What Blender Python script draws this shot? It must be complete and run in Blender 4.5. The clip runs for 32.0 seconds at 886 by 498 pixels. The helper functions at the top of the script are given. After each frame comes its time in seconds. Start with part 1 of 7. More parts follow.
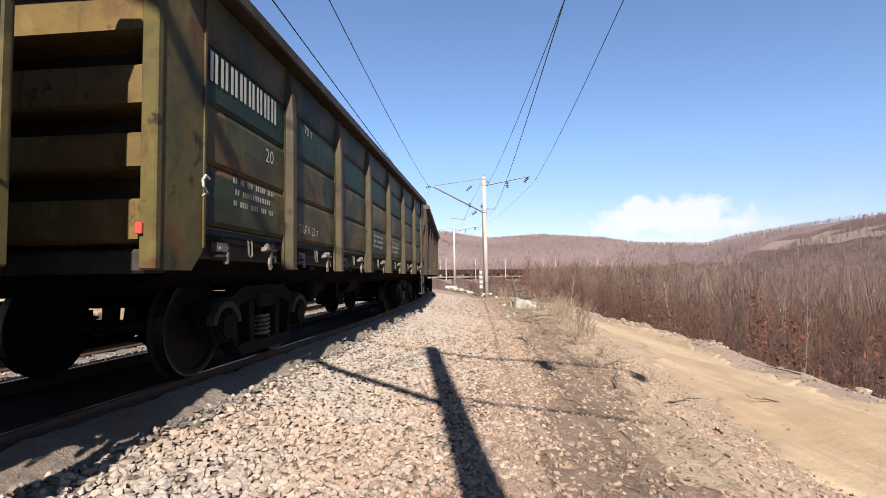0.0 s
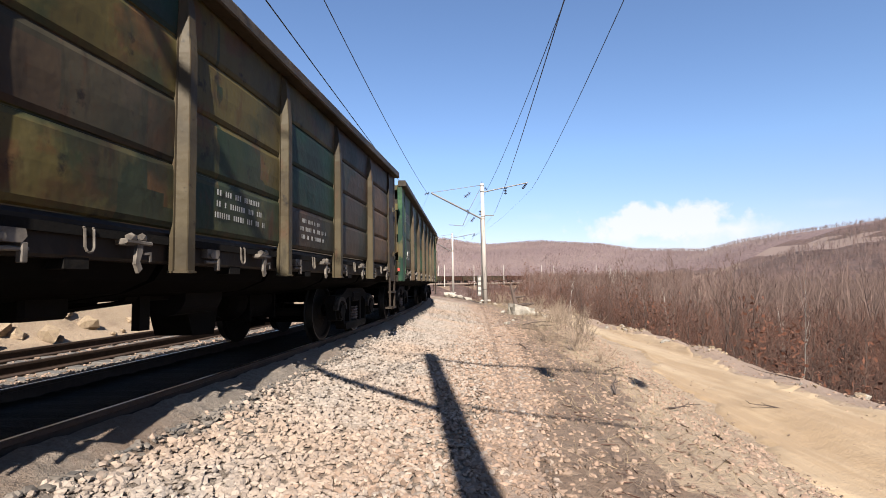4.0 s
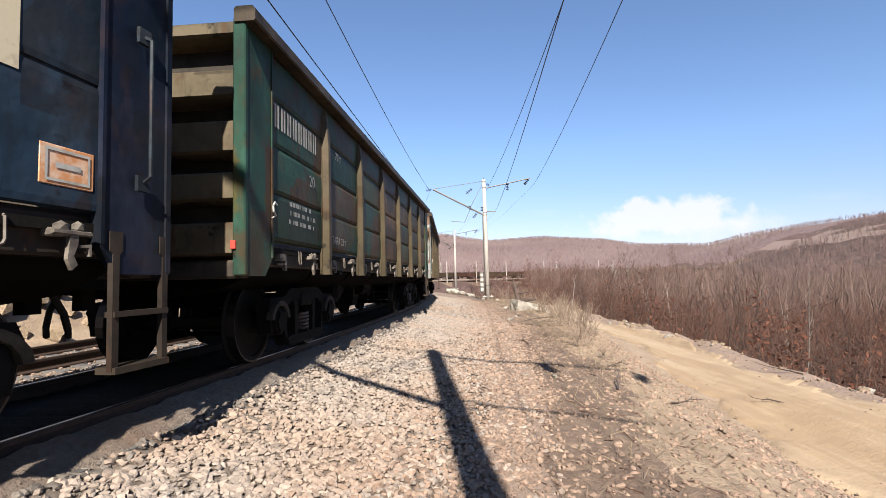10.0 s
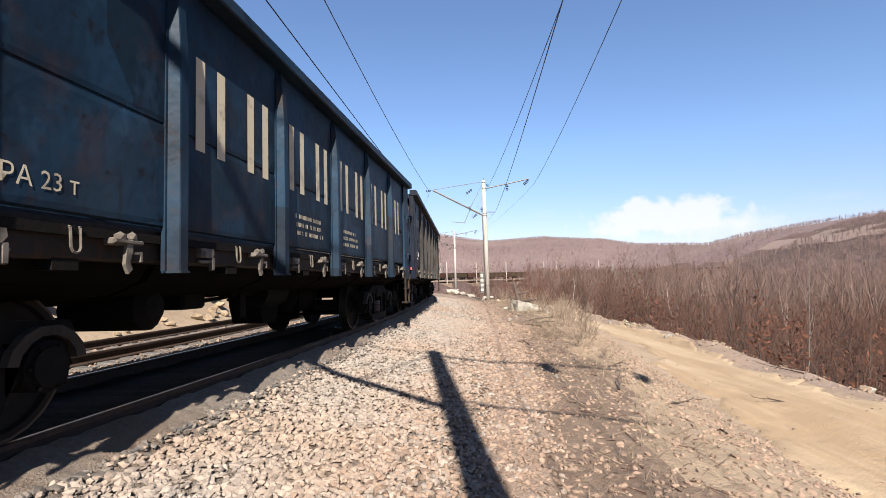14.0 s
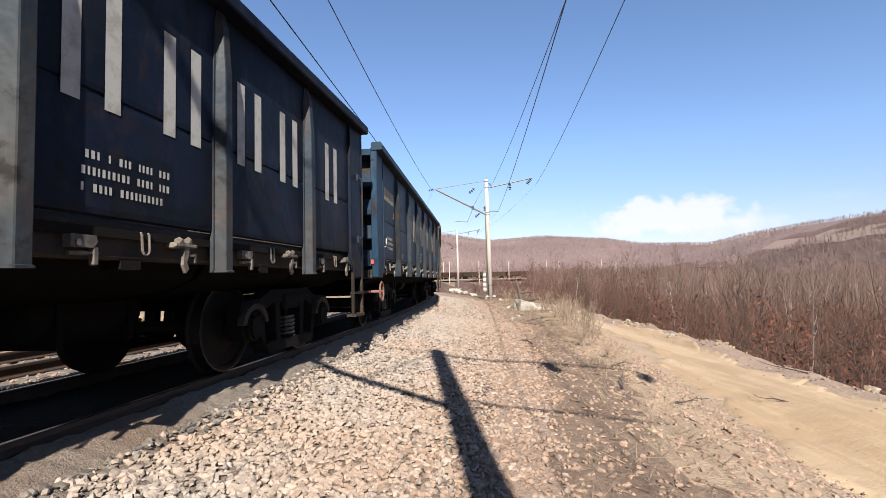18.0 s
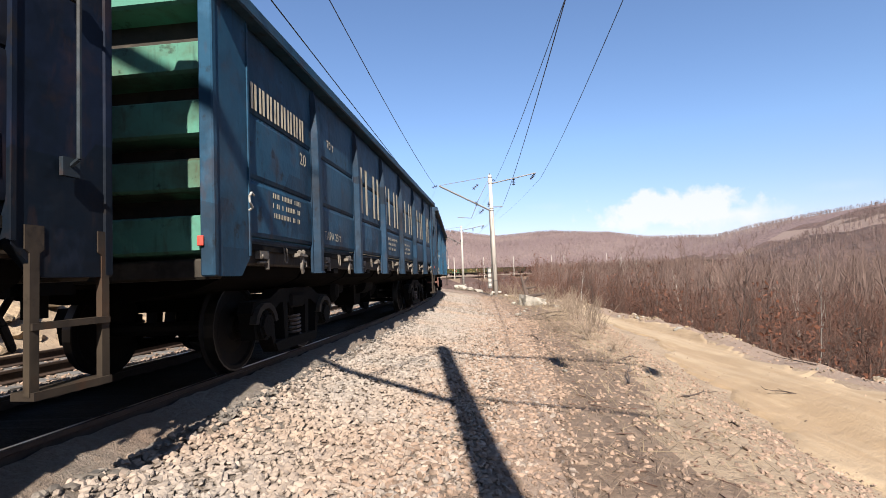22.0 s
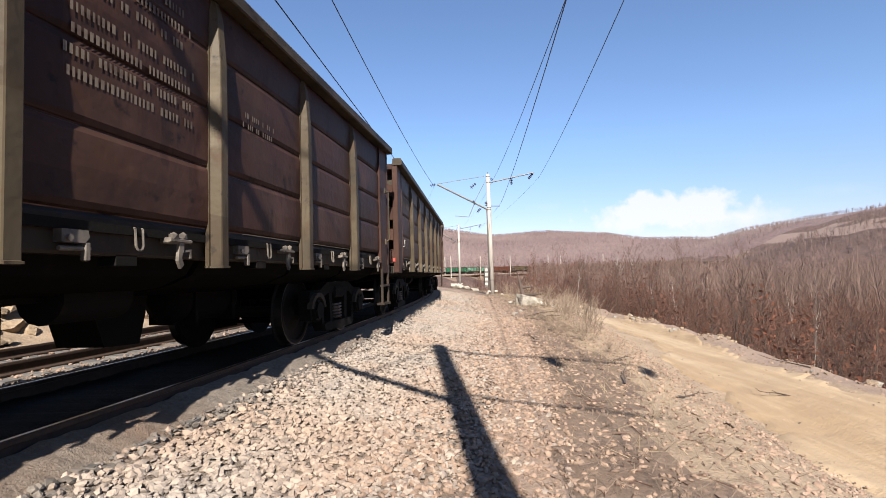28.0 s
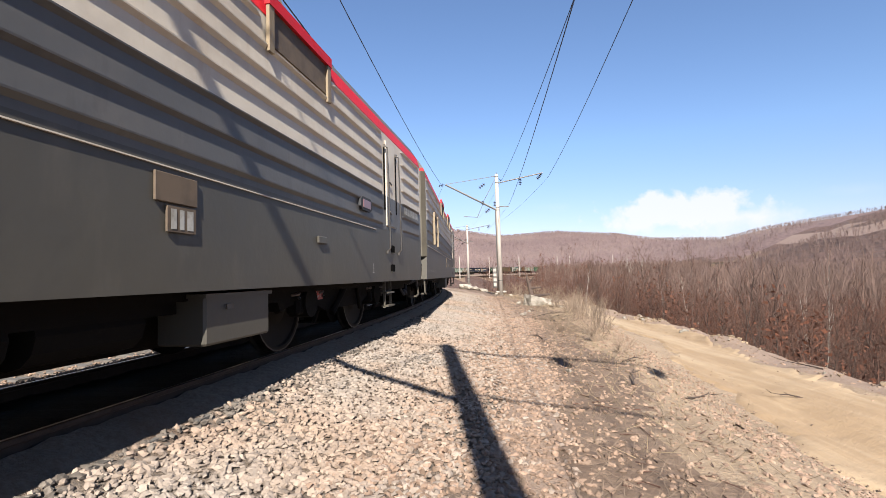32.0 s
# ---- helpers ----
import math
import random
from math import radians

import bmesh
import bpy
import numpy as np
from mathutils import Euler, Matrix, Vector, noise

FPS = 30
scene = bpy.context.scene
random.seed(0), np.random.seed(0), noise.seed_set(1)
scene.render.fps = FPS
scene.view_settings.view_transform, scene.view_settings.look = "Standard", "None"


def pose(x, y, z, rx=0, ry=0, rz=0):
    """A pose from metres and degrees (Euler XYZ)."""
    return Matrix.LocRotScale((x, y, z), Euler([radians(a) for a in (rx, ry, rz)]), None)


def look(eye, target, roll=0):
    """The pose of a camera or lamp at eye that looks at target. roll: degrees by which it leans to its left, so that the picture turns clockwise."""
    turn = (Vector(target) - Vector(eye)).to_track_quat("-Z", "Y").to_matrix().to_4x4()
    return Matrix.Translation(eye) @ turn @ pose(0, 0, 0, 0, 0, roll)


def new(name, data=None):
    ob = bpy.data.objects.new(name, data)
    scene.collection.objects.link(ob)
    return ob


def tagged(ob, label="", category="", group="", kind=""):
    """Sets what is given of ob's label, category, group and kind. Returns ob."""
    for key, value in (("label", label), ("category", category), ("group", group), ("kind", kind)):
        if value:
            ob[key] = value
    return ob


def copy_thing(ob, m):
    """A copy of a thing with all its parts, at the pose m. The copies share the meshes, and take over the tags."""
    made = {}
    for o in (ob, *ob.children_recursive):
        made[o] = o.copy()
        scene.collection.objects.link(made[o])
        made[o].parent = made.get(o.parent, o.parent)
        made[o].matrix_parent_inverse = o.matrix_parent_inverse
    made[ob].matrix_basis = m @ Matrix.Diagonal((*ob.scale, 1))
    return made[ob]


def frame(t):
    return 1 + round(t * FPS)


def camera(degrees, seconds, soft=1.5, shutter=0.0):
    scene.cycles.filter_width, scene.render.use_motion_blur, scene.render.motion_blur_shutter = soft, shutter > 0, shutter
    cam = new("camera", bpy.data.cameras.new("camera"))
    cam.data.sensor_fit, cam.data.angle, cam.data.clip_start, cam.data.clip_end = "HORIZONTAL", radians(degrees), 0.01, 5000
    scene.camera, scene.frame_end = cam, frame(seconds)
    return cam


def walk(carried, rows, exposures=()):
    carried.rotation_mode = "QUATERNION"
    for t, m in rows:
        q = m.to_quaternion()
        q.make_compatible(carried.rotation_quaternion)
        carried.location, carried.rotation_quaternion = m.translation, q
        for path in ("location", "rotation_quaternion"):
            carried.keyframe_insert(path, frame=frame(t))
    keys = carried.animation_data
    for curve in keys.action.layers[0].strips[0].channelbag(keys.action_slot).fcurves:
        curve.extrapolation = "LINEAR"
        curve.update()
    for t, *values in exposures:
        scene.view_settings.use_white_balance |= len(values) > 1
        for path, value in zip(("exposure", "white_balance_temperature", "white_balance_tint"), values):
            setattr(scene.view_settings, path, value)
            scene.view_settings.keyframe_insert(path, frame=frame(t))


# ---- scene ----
cam = camera(82.0, 32.0, soft=0.85, shutter=0.0)
ROWS = [
    (0.0, 0.000, 0.000, 0.923, 93.17, 0.80, 0.00),
    (0.5, -0.009, 0.000, 0.920, 93.27, 0.87, 0.13),
    (1.0, -0.009, 0.000, 0.916, 93.65, 1.06, -0.03),
    (1.5, -0.006, 0.000, 0.913, 93.67, 0.99, -0.23),
    (2.0, -0.014, 0.000, 0.919, 93.65, 1.00, -0.06),
    (2.5, -0.014, 0.000, 0.915, 93.94, 1.03, -0.14),
    (3.0, -0.019, 0.000, 0.918, 93.86, 0.95, -0.27),
    (3.5, -0.010, 0.000, 0.916, 93.92, 0.94, -0.19),
    (5.5, 0.000, 0.000, 0.918, 93.84, 0.82, -0.23),
    (6.0, -0.008, 0.000, 0.922, 93.83, 0.77, -0.24),
    (6.5, -0.006, 0.000, 0.922, 93.85, 0.97, -0.19),
    (7.0, 0.003, 0.000, 0.918, 93.63, 1.00, -0.20),
    (7.5, -0.010, 0.000, 0.922, 93.54, 0.80, -0.05),
    (8.0, -0.008, 0.000, 0.927, 93.38, 0.99, 0.09),
    (8.5, -0.001, 0.000, 0.924, 93.28, 1.26, 0.09),
    (9.0, 0.002, 0.000, 0.921, 93.50, 1.46, 0.13),
    (9.5, 0.000, 0.000, 0.923, 93.31, 1.39, 0.30),
    (10.0, -0.003, 0.000, 0.919, 93.51, 1.30, 0.10),
    (10.5, 0.006, 0.000, 0.919, 93.60, 1.44, 0.33),
    (11.0, -0.000, 0.000, 0.923, 93.19, 1.48, 0.13),
    (11.5, 0.006, 0.000, 0.928, 93.09, 1.87, 0.21),
    (12.0, 0.014, 0.000, 0.921, 93.10, 1.71, 0.06),
    (12.5, 0.000, 0.000, 0.918, 92.88, 1.29, -0.09),
    (13.0, -0.014, 0.000, 0.923, 93.02, 1.32, 0.10),
    (13.5, -0.017, 0.000, 0.919, 93.48, 1.25, 0.00),
    (14.0, -0.012, 0.000, 0.920, 93.59, 1.54, 0.10),
    (14.5, -0.013, 0.000, 0.919, 93.69, 1.46, 0.18),
    (16.5, -0.016, 0.000, 0.917, 93.99, 1.81, 0.58),
    (17.0, -0.014, 0.000, 0.913, 93.82, 1.93, 0.53),
    (17.5, -0.013, 0.000, 0.916, 93.58, 1.69, 0.61),
    (18.0, -0.020, 0.000, 0.917, 93.51, 1.46, 0.39),
    (18.5, -0.015, 0.000, 0.915, 93.50, 1.65, 0.42),
    (19.0, -0.015, 0.000, 0.917, 93.55, 2.04, 0.49),
    (19.5, -0.018, 0.000, 0.916, 93.59, 1.92, 0.84),
    (20.0, -0.015, 0.000, 0.918, 92.95, 1.85, 0.65),
    (20.5, -0.006, 0.000, 0.921, 92.97, 1.97, 0.64),
    (21.0, -0.005, 0.000, 0.921, 92.98, 2.12, 0.69),
    (21.5, -0.010, 0.000, 0.922, 92.93, 2.19, 1.17),
    (22.0, -0.014, 0.000, 0.922, 93.13, 2.31, 0.96),
    (22.5, -0.008, 0.000, 0.914, 93.04, 2.49, 0.95),
    (23.0, -0.010, 0.000, 0.919, 92.84, 2.34, 0.68),
    (23.5, -0.008, 0.000, 0.918, 93.22, 2.32, 0.59),
    (24.0, -0.004, 0.000, 0.909, 93.52, 2.46, 0.70),
    (24.5, -0.012, 0.000, 0.911, 93.51, 2.38, 0.97),
    (25.0, -0.022, 0.000, 0.913, 93.17, 1.92, 0.97),
    (25.5, -0.027, 0.000, 0.915, 93.16, 1.87, 0.85),
    (27.5, -0.029, 0.000, 0.917, 93.14, 1.81, 0.60),
    (28.0, -0.032, 0.000, 0.919, 92.95, 1.58, 0.56),
    (28.5, -0.023, 0.000, 0.919, 92.86, 1.83, 0.62),
    (29.0, -0.007, 0.000, 0.918, 93.11, 2.26, 0.38),
    (29.5, -0.002, 0.000, 0.910, 93.41, 2.57, 0.25),
    (30.0, -0.014, 0.000, 0.914, 93.30, 2.23, 0.42),
    (30.5, -0.014, 0.000, 0.910, 93.28, 2.14, 0.64),
    (31.0, -0.015, 0.000, 0.911, 92.98, 2.15, 0.68),
    (31.5, -0.013, 0.000, 0.918, 93.04, 1.89, 0.95),
    (32.0, -0.015, 0.000, 0.907, 93.04, 1.52, 1.54),
]
walk(cam, [(t, pose(x, y, z, pitch, roll, yaw)) for t, x, y, z, pitch, roll, yaw in ROWS])

# ---------------------------------------------------------------- light
SUN_SLOPE = -0.080          # sideways drift of the shadows per metre ahead
SUN_HEIGHT = 36.2
scene.view_settings.exposure = 1.72
world = bpy.data.worlds.new("sky")
scene.world = world
world.use_nodes = True


def sky_nodes():
    nt = world.node_tree
    nt.nodes.clear()
    N = nt.nodes.new
    out, bg = N("ShaderNodeOutputWorld"), N("ShaderNodeBackground")
    sky = N("ShaderNodeTexSky")
    sky.sky_type = "NISHITA"
    sky.sun_disc = False
    sky.sun_elevation = radians(SUN_HEIGHT)
    sky.sun_rotation = math.atan2(-SUN_SLOPE, -1.0)
    sky.altitude, sky.air_density, sky.dust_density, sky.ozone_density = 300, 1.0, 0.25, 4.0
    bg.inputs["Strength"].default_value = 0.052
    # cumulus low over the hills: noise in an oval of sky, plus faint wisps
    tex = N("ShaderNodeTexCoord")
    sep = N("ShaderNodeSeparateXYZ")
    nt.links.new(tex.outputs["Generated"], sep.inputs[0])

    def math_node(op, a, b=None, clamp=False):
        m = N("ShaderNodeMath")
        m.operation, m.use_clamp = op, clamp
        for i, v in enumerate((a, b)):
            if v is None:
                continue
            if isinstance(v, (int, float)):
                m.inputs[i].default_value = v
            else:
                nt.links.new(v, m.inputs[i])
        return m.outputs[0]

    az = math_node("ARCTAN2", sep.outputs[0], sep.outputs[1])
    el = sep.outputs[2]
    noise_tex = N("ShaderNodeTexNoise")
    noise_tex.inputs["Scale"].default_value = 22.0
    noise_tex.inputs["Detail"].default_value = 7.0
    noise_tex.inputs["Roughness"].default_value = 0.58
    nt.links.new(tex.outputs["Generated"], noise_tex.inputs["Vector"])
    bump = math_node("SUBTRACT", noise_tex.outputs["Fac"], 0.5)
    total = None
    for a0, e0, wa, we, push, soft in ((0.41, 0.104, 0.140, 0.034, 1.05, 2.6), (0.375, 0.116, 0.075, 0.030, 0.85, 2.8), (0.47, 0.108, 0.075, 0.026, 0.85, 2.4), (0.50, 0.086, 0.13, 0.024, 0.9, 1.2),
                                       (0.20, 0.125, 0.06, 0.014, 0.7, 0.35), (0.14, 0.098, 0.06, 0.012, 0.7, 0.35), (0.66, 0.115, 0.07, 0.014, 0.7, 0.35)):
        u = math_node("DIVIDE", math_node("SUBTRACT", az, a0), wa)
        v = math_node("DIVIDE", math_node("SUBTRACT", el, e0), we)
        r = math_node("SQRT", math_node("ADD", math_node("MULTIPLY", u, u), math_node("MULTIPLY", v, v)))
        d = math_node("ADD", math_node("SUBTRACT", push, r), math_node("MULTIPLY", bump, 2.2))
        d = math_node("MULTIPLY", math_node("MULTIPLY", d, soft, True), min(1.0, soft), True)
        total = d if total is None else math_node("MAXIMUM", total, d)
    mix = N("ShaderNodeMix")
    mix.data_type = "RGBA"
    nt.links.new(math_node("MULTIPLY", total, 0.82), mix.inputs["Factor"])
    clear = N("ShaderNodeMix")
    clear.data_type, clear.blend_type = "RGBA", "MULTIPLY"
    clear.inputs["Factor"].default_value = 1.0
    # the lowest sky is a little dimmer and more lilac than the clear air above it
    tint = N("ShaderNodeMix")
    tint.data_type = "RGBA"
    tint.inputs["A"].default_value, tint.inputs["B"].default_value = (0.875, 0.675, 0.765, 1), (1.02, 1.0, 1.045, 1)
    nt.links.new(math_node("DIVIDE", el, 0.24, True), tint.inputs["Factor"])
    nt.links.new(tint.outputs["Result"], clear.inputs["B"])
    nt.links.new(sky.outputs[0], clear.inputs["A"])
    nt.links.new(clear.outputs["Result"], mix.inputs["A"])
    mix.inputs["B"].default_value = (5.9, 5.9, 6.3, 1)
    nt.links.new(mix.outputs["Result"], bg.inputs["Color"])
    nt.links.new(bg.outputs[0], out.inputs[0])


sky_nodes()
sun = new("sun", bpy.data.lights.new("sun", "SUN"))
sun.data.energy, sun.data.angle, sun.data.color = 5.0, radians(0.53), (1.0, 0.945, 0.87)
_drop = math.tan(radians(SUN_HEIGHT)) * math.hypot(1, SUN_SLOPE)
sun.matrix_world = look((0, 0, 60), (SUN_SLOPE * 10, 10, 60 - _drop * 10))

# ---------------------------------------------------------------- the line of the track
# arc length 0 lies 8 m ahead of the eye; curvature is positive to the left
BENDS = [(-60.0, 0.0), (45.0, 0.0053), (95.0, 0.0045), (120.0, 0.0), (150.0, -0.005), (330.0, -0.0088), (900.0, -0.001)]
STEP = 0.25


def lay_line():
    def bend(s):
        for end, k in BENDS:
            if s < end:
                return k
        return 0.0

    ahead, x, y, h = [(0.0, -2.928, 8.0, 0.11)], -2.928, 8.0, 0.11
    for i in range(int(520 / STEP)):
        h -= bend((i + 0.5) * STEP) * STEP
        x, y = x + math.sin(h) * STEP, y + math.cos(h) * STEP
        ahead.append(((i + 1) * STEP, x, y, h))
    back, x, y, h = [], -2.928, 8.0, 0.11
    for i in range(int(470 / STEP)):
        x, y = x - math.sin(h) * STEP, y - math.cos(h) * STEP
        h += bend(-(i + 0.5) * STEP) * STEP
        back.append((-(i + 1) * STEP, x, y, h))
    return np.array(back[::-1] + ahead)


LINE = lay_line()


def rise(s):
    """Height of the rail heads: level here, a little higher round the far bend."""
    return 1.3 * min(1.0, max(0.0, (s - 60) / 200)) ** 1.5


def on_line(s, d=0.0, z=0.0):
    """The point d metres to the right of the track's middle at arc length s, z over the rail heads, and the heading there."""
    x, y, h = (float(np.interp(s, LINE[:, 0], LINE[:, i])) for i in (1, 2, 3))
    return Vector((x + d * math.cos(h), y - d * math.sin(h), z + rise(s))), h


NEAR_LINE = LINE[::4]


def nearest(x, y):
    """Arc length and offset to the right of the track's middle, for arrays of points."""
    x, y = np.atleast_1d(x).astype(float), np.atleast_1d(y).astype(float)
    s, d = np.empty(len(x)), np.empty(len(x))
    for a in range(0, len(x), 4000):
        dx, dy = x[a:a + 4000, None] - NEAR_LINE[None, :, 1], y[a:a + 4000, None] - NEAR_LINE[None, :, 2]
        i = np.argmin(dx * dx + dy * dy, axis=1)
        h = NEAR_LINE[i, 3]
        k = np.arange(len(i))
        s[a:a + 4000] = NEAR_LINE[i, 0] + dx[k, i] * np.sin(h) + dy[k, i] * np.cos(h)
        d[a:a + 4000] = dx[k, i] * np.cos(h) - dy[k, i] * np.sin(h)
    return s, d

# ---------------------------------------------------------------- materials
def material(name, base, rough=0.75, metal=0.0, layers=(), bump=(), vary=0.0, spec=0.4, rand=True, tone=(1, 1, 1)):
    """A principled surface. layers: (colour, scale, low, high, amount, kind[, stretch]) laid one over another by noise, block or streak;
    bump: (scale, height) pairs; vary: brightness change from piece to piece; tone: weight of all colours."""
    shade = lambda c: tuple(a * b for a, b in zip(c, tone))
    m = bpy.data.materials.new(name)
    m.use_nodes = True
    nt = m.node_tree
    N, L = nt.nodes.new, nt.links.new
    p = nt.nodes["Principled BSDF"]
    p.inputs["Roughness"].default_value, p.inputs["Metallic"].default_value = rough, metal
    p.inputs["Specular IOR Level"].default_value = spec
    tex, info = N("ShaderNodeTexCoord"), N("ShaderNodeObjectInfo")
    off = N("ShaderNodeMath")
    off.operation = "MULTIPLY"
    off.inputs[1].default_value = 37.0 if rand else 0.0
    L(info.outputs["Random"], off.inputs[0])

    def field(scale, kind, stretch=(1, 1, 1), detail=6.0, shift=0.0):
        mp = N("ShaderNodeMapping")
        mp.inputs["Scale"].default_value = stretch
        mp.inputs["Location"].default_value = (shift, shift * 0.7, shift * 1.3)
        L(tex.outputs["Object"], mp.inputs["Vector"])
        if kind == "block":
            v = N("ShaderNodeTexVoronoi")
            v.voronoi_dimensions, v.distance = "4D", "CHEBYCHEV"
            v.inputs["Scale"].default_value = scale
            L(mp.outputs[0], v.inputs["Vector"])
            L(off.outputs[0], v.inputs["W"])
            sep = N("ShaderNodeSeparateColor")
            L(v.outputs["Color"], sep.inputs[0])
            return sep.outputs[0]
        n = N("ShaderNodeTexNoise")
        n.noise_dimensions = "4D"
        n.inputs["Scale"].default_value, n.inputs["Detail"].default_value, n.inputs["Roughness"].default_value = scale, detail, 0.62
        L(mp.outputs[0], n.inputs["Vector"])
        L(off.outputs[0], n.inputs["W"])
        return n.outputs["Fac"]

    colour = None
    rgb = N("ShaderNodeRGB")
    rgb.outputs[0].default_value = (*shade(base), 1)
    colour = rgb.outputs[0]
    for i, (c, scale, low, high, amount, kind, *rest) in enumerate(layers):
        f = field(scale, kind, rest[0] if rest else (1, 1, 1), shift=3.1 * (i + 1))
        r = N("ShaderNodeMapRange")
        r.inputs["From Min"].default_value, r.inputs["From Max"].default_value, r.inputs["To Max"].default_value = low, high, amount
        L(f, r.inputs["Value"])
        mx = N("ShaderNodeMix")
        mx.data_type = "RGBA"
        L(r.outputs[0], mx.inputs["Factor"])
        L(colour, mx.inputs["A"])
        mx.inputs["B"].default_value = (*shade(c), 1)
        colour = mx.outputs["Result"]
    if vary:
        geo = N("ShaderNodeNewGeometry")
        add = N("ShaderNodeMath")
        add.operation = "ADD"
        L(geo.outputs["Random Per Island"], add.inputs[0])
        L(info.outputs["Random"], add.inputs[1])
        fr = N("ShaderNodeMath")
        fr.operation = "FRACT"
        L(add.outputs[0], fr.inputs[0])
        r = N("ShaderNodeMapRange")
        r.inputs["To Min"].default_value, r.inputs["To Max"].default_value = 1 - vary, 1 + vary
        L(fr.outputs[0], r.inputs["Value"])
        hs = N("ShaderNodeHueSaturation")
        L(r.outputs[0], hs.inputs["Value"])
        L(colour, hs.inputs["Color"])
        colour = hs.outputs[0]
    L(colour, p.inputs["Base Color"])
    normal = None
    for scale, height in bump:
        b = N("ShaderNodeBump")
        b.inputs["Distance"].default_value, b.inputs["Strength"].default_value = height, 1.0
        L(field(scale, "noise", detail=5.0, shift=scale), b.inputs["Height"])
        if normal is not None:
            L(normal, b.inputs["Normal"])
        normal = b.outputs[0]
    if normal is not None:
        L(normal, p.inputs["Normal"])
    return m


# ballast stone with the train's shade put into its colour
SHADED_STONE = material("shaded_stone", (0.1100, 0.0930, 0.0780), 0.9, layers=(((0.0352, 0.0288, 0.0240), 14, 0.45, 0.65, 0.8, "noise"),), vary=0.3, rand=False, spec=0.15)
VERGE = material("sandy_verge", (0.262, 0.190, 0.124), 0.95, layers=(((0.150, 0.100, 0.064), 1.2, 0.45, 0.64, 0.7, "noise"), ((0.300, 0.235, 0.165), 24, 0.5, 0.66, 0.7, "noise"), ((0.110, 0.074, 0.050), 38, 0.57, 0.7, 0.6, "noise")), bump=((5, 0.05), (24, 0.03)), rand=False, tone=(0.85, 0.85, 0.85))
PATH_BED = material("path_gravel", (0.225, 0.155, 0.112), 0.95, layers=(((0.120, 0.080, 0.056), 1.1, 0.46, 0.64, 0.5, "noise"), ((0.255, 0.195, 0.150), 30, 0.45, 0.62, 0.7, "noise"), ((0.105, 0.072, 0.050), 45, 0.58, 0.7, 0.6, "noise")), bump=((22, 0.03), (60, 0.015)), rand=False, tone=(0.85, 0.85, 0.85))
BALLAST = material("ballast", (0.1969, 0.1630, 0.1317), 0.95, layers=(
    ((0.1150, 0.0880, 0.0660), 26, 0.40, 0.62, 0.8, "noise"), ((0.2398, 0.1921, 0.1498), 34, 0.52, 0.68, 0.8, "noise"), ((0.1571, 0.0922, 0.0562), 0.5, 0.42, 0.6, 0.6, "noise")),
    bump=((30, 0.05), (75, 0.02)), rand=False, tone=(0.85, 0.85, 0.85))
STONE = material("gravel_stone", (0.2250, 0.1880, 0.1560), 0.9, layers=(
    ((0.1158, 0.0884, 0.0674), 22, 0.48, 0.7, 0.6, "noise"), ((0.2480, 0.1575, 0.1011), 0.4, 0.46, 0.62, 0.5, "noise")), bump=((60, 0.006),), vary=0.2, rand=False, tone=(0.88, 0.88, 0.88))
PEBBLE = material("path_stone", (0.2140, 0.1440, 0.1020), 0.92, layers=(
    ((0.1350, 0.0900, 0.0620), 22, 0.45, 0.7, 0.6, "noise"), ((0.2808, 0.2194, 0.1667), 2.0, 0.55, 0.7, 0.6, "noise")), bump=((60, 0.006),), vary=0.34, rand=False, tone=(0.85, 0.85, 0.85))
EARTH = material("earth", (0.1500, 0.1010, 0.0680), 0.95, layers=(
    ((0.0951, 0.0576, 0.0374), 1.4, 0.42, 0.64, 0.75, "noise"), ((0.2398, 0.1652, 0.1123), 9, 0.5, 0.7, 0.7, "noise"), ((0.0703, 0.0445, 0.0300), 40, 0.55, 0.7, 0.6, "noise")),
    bump=((2.5, 0.06), (18, 0.03), (60, 0.012)), rand=False, tone=(0.84, 0.85, 0.86))
ROAD = material("road_dirt", (0.3000, 0.2270, 0.1480), 0.95, layers=(
    ((0.2184, 0.1490, 0.0864), 0.9, 0.44, 0.58, 0.9, "noise", (1.0, 0.08, 1)), ((0.3426, 0.2556, 0.1601), 3, 0.5, 0.7, 0.6, "noise", (1.0, 0.2, 1)), ((0.2018, 0.1360, 0.0800), 28, 0.56, 0.7, 0.5, "noise")),
    bump=((3, 0.03), (30, 0.012)), rand=False, tone=(0.95, 0.94, 0.92))
WOODLAND = material("woodland_floor", (0.0660, 0.0370, 0.0270), 0.95, layers=(
    ((0.1408, 0.0898, 0.0741), 0.012, 0.42, 0.62, 0.85, "noise"), ((0.0720, 0.0500, 0.0440), 0.16, 0.46, 0.62, 0.75, "noise", (1, 1, 0.3)), ((0.1556, 0.1053, 0.0858), 0.32, 0.54, 0.66, 0.6, "noise", (1, 1, 0.3)), ((0.0700, 0.0470, 0.0380), 1.3, 0.5, 0.68, 0.6, "noise")),
    bump=((0.14, 3.0), (0.5, 1.0), (3, 0.3)), rand=False, tone=(0.72, 0.66, 0.65))
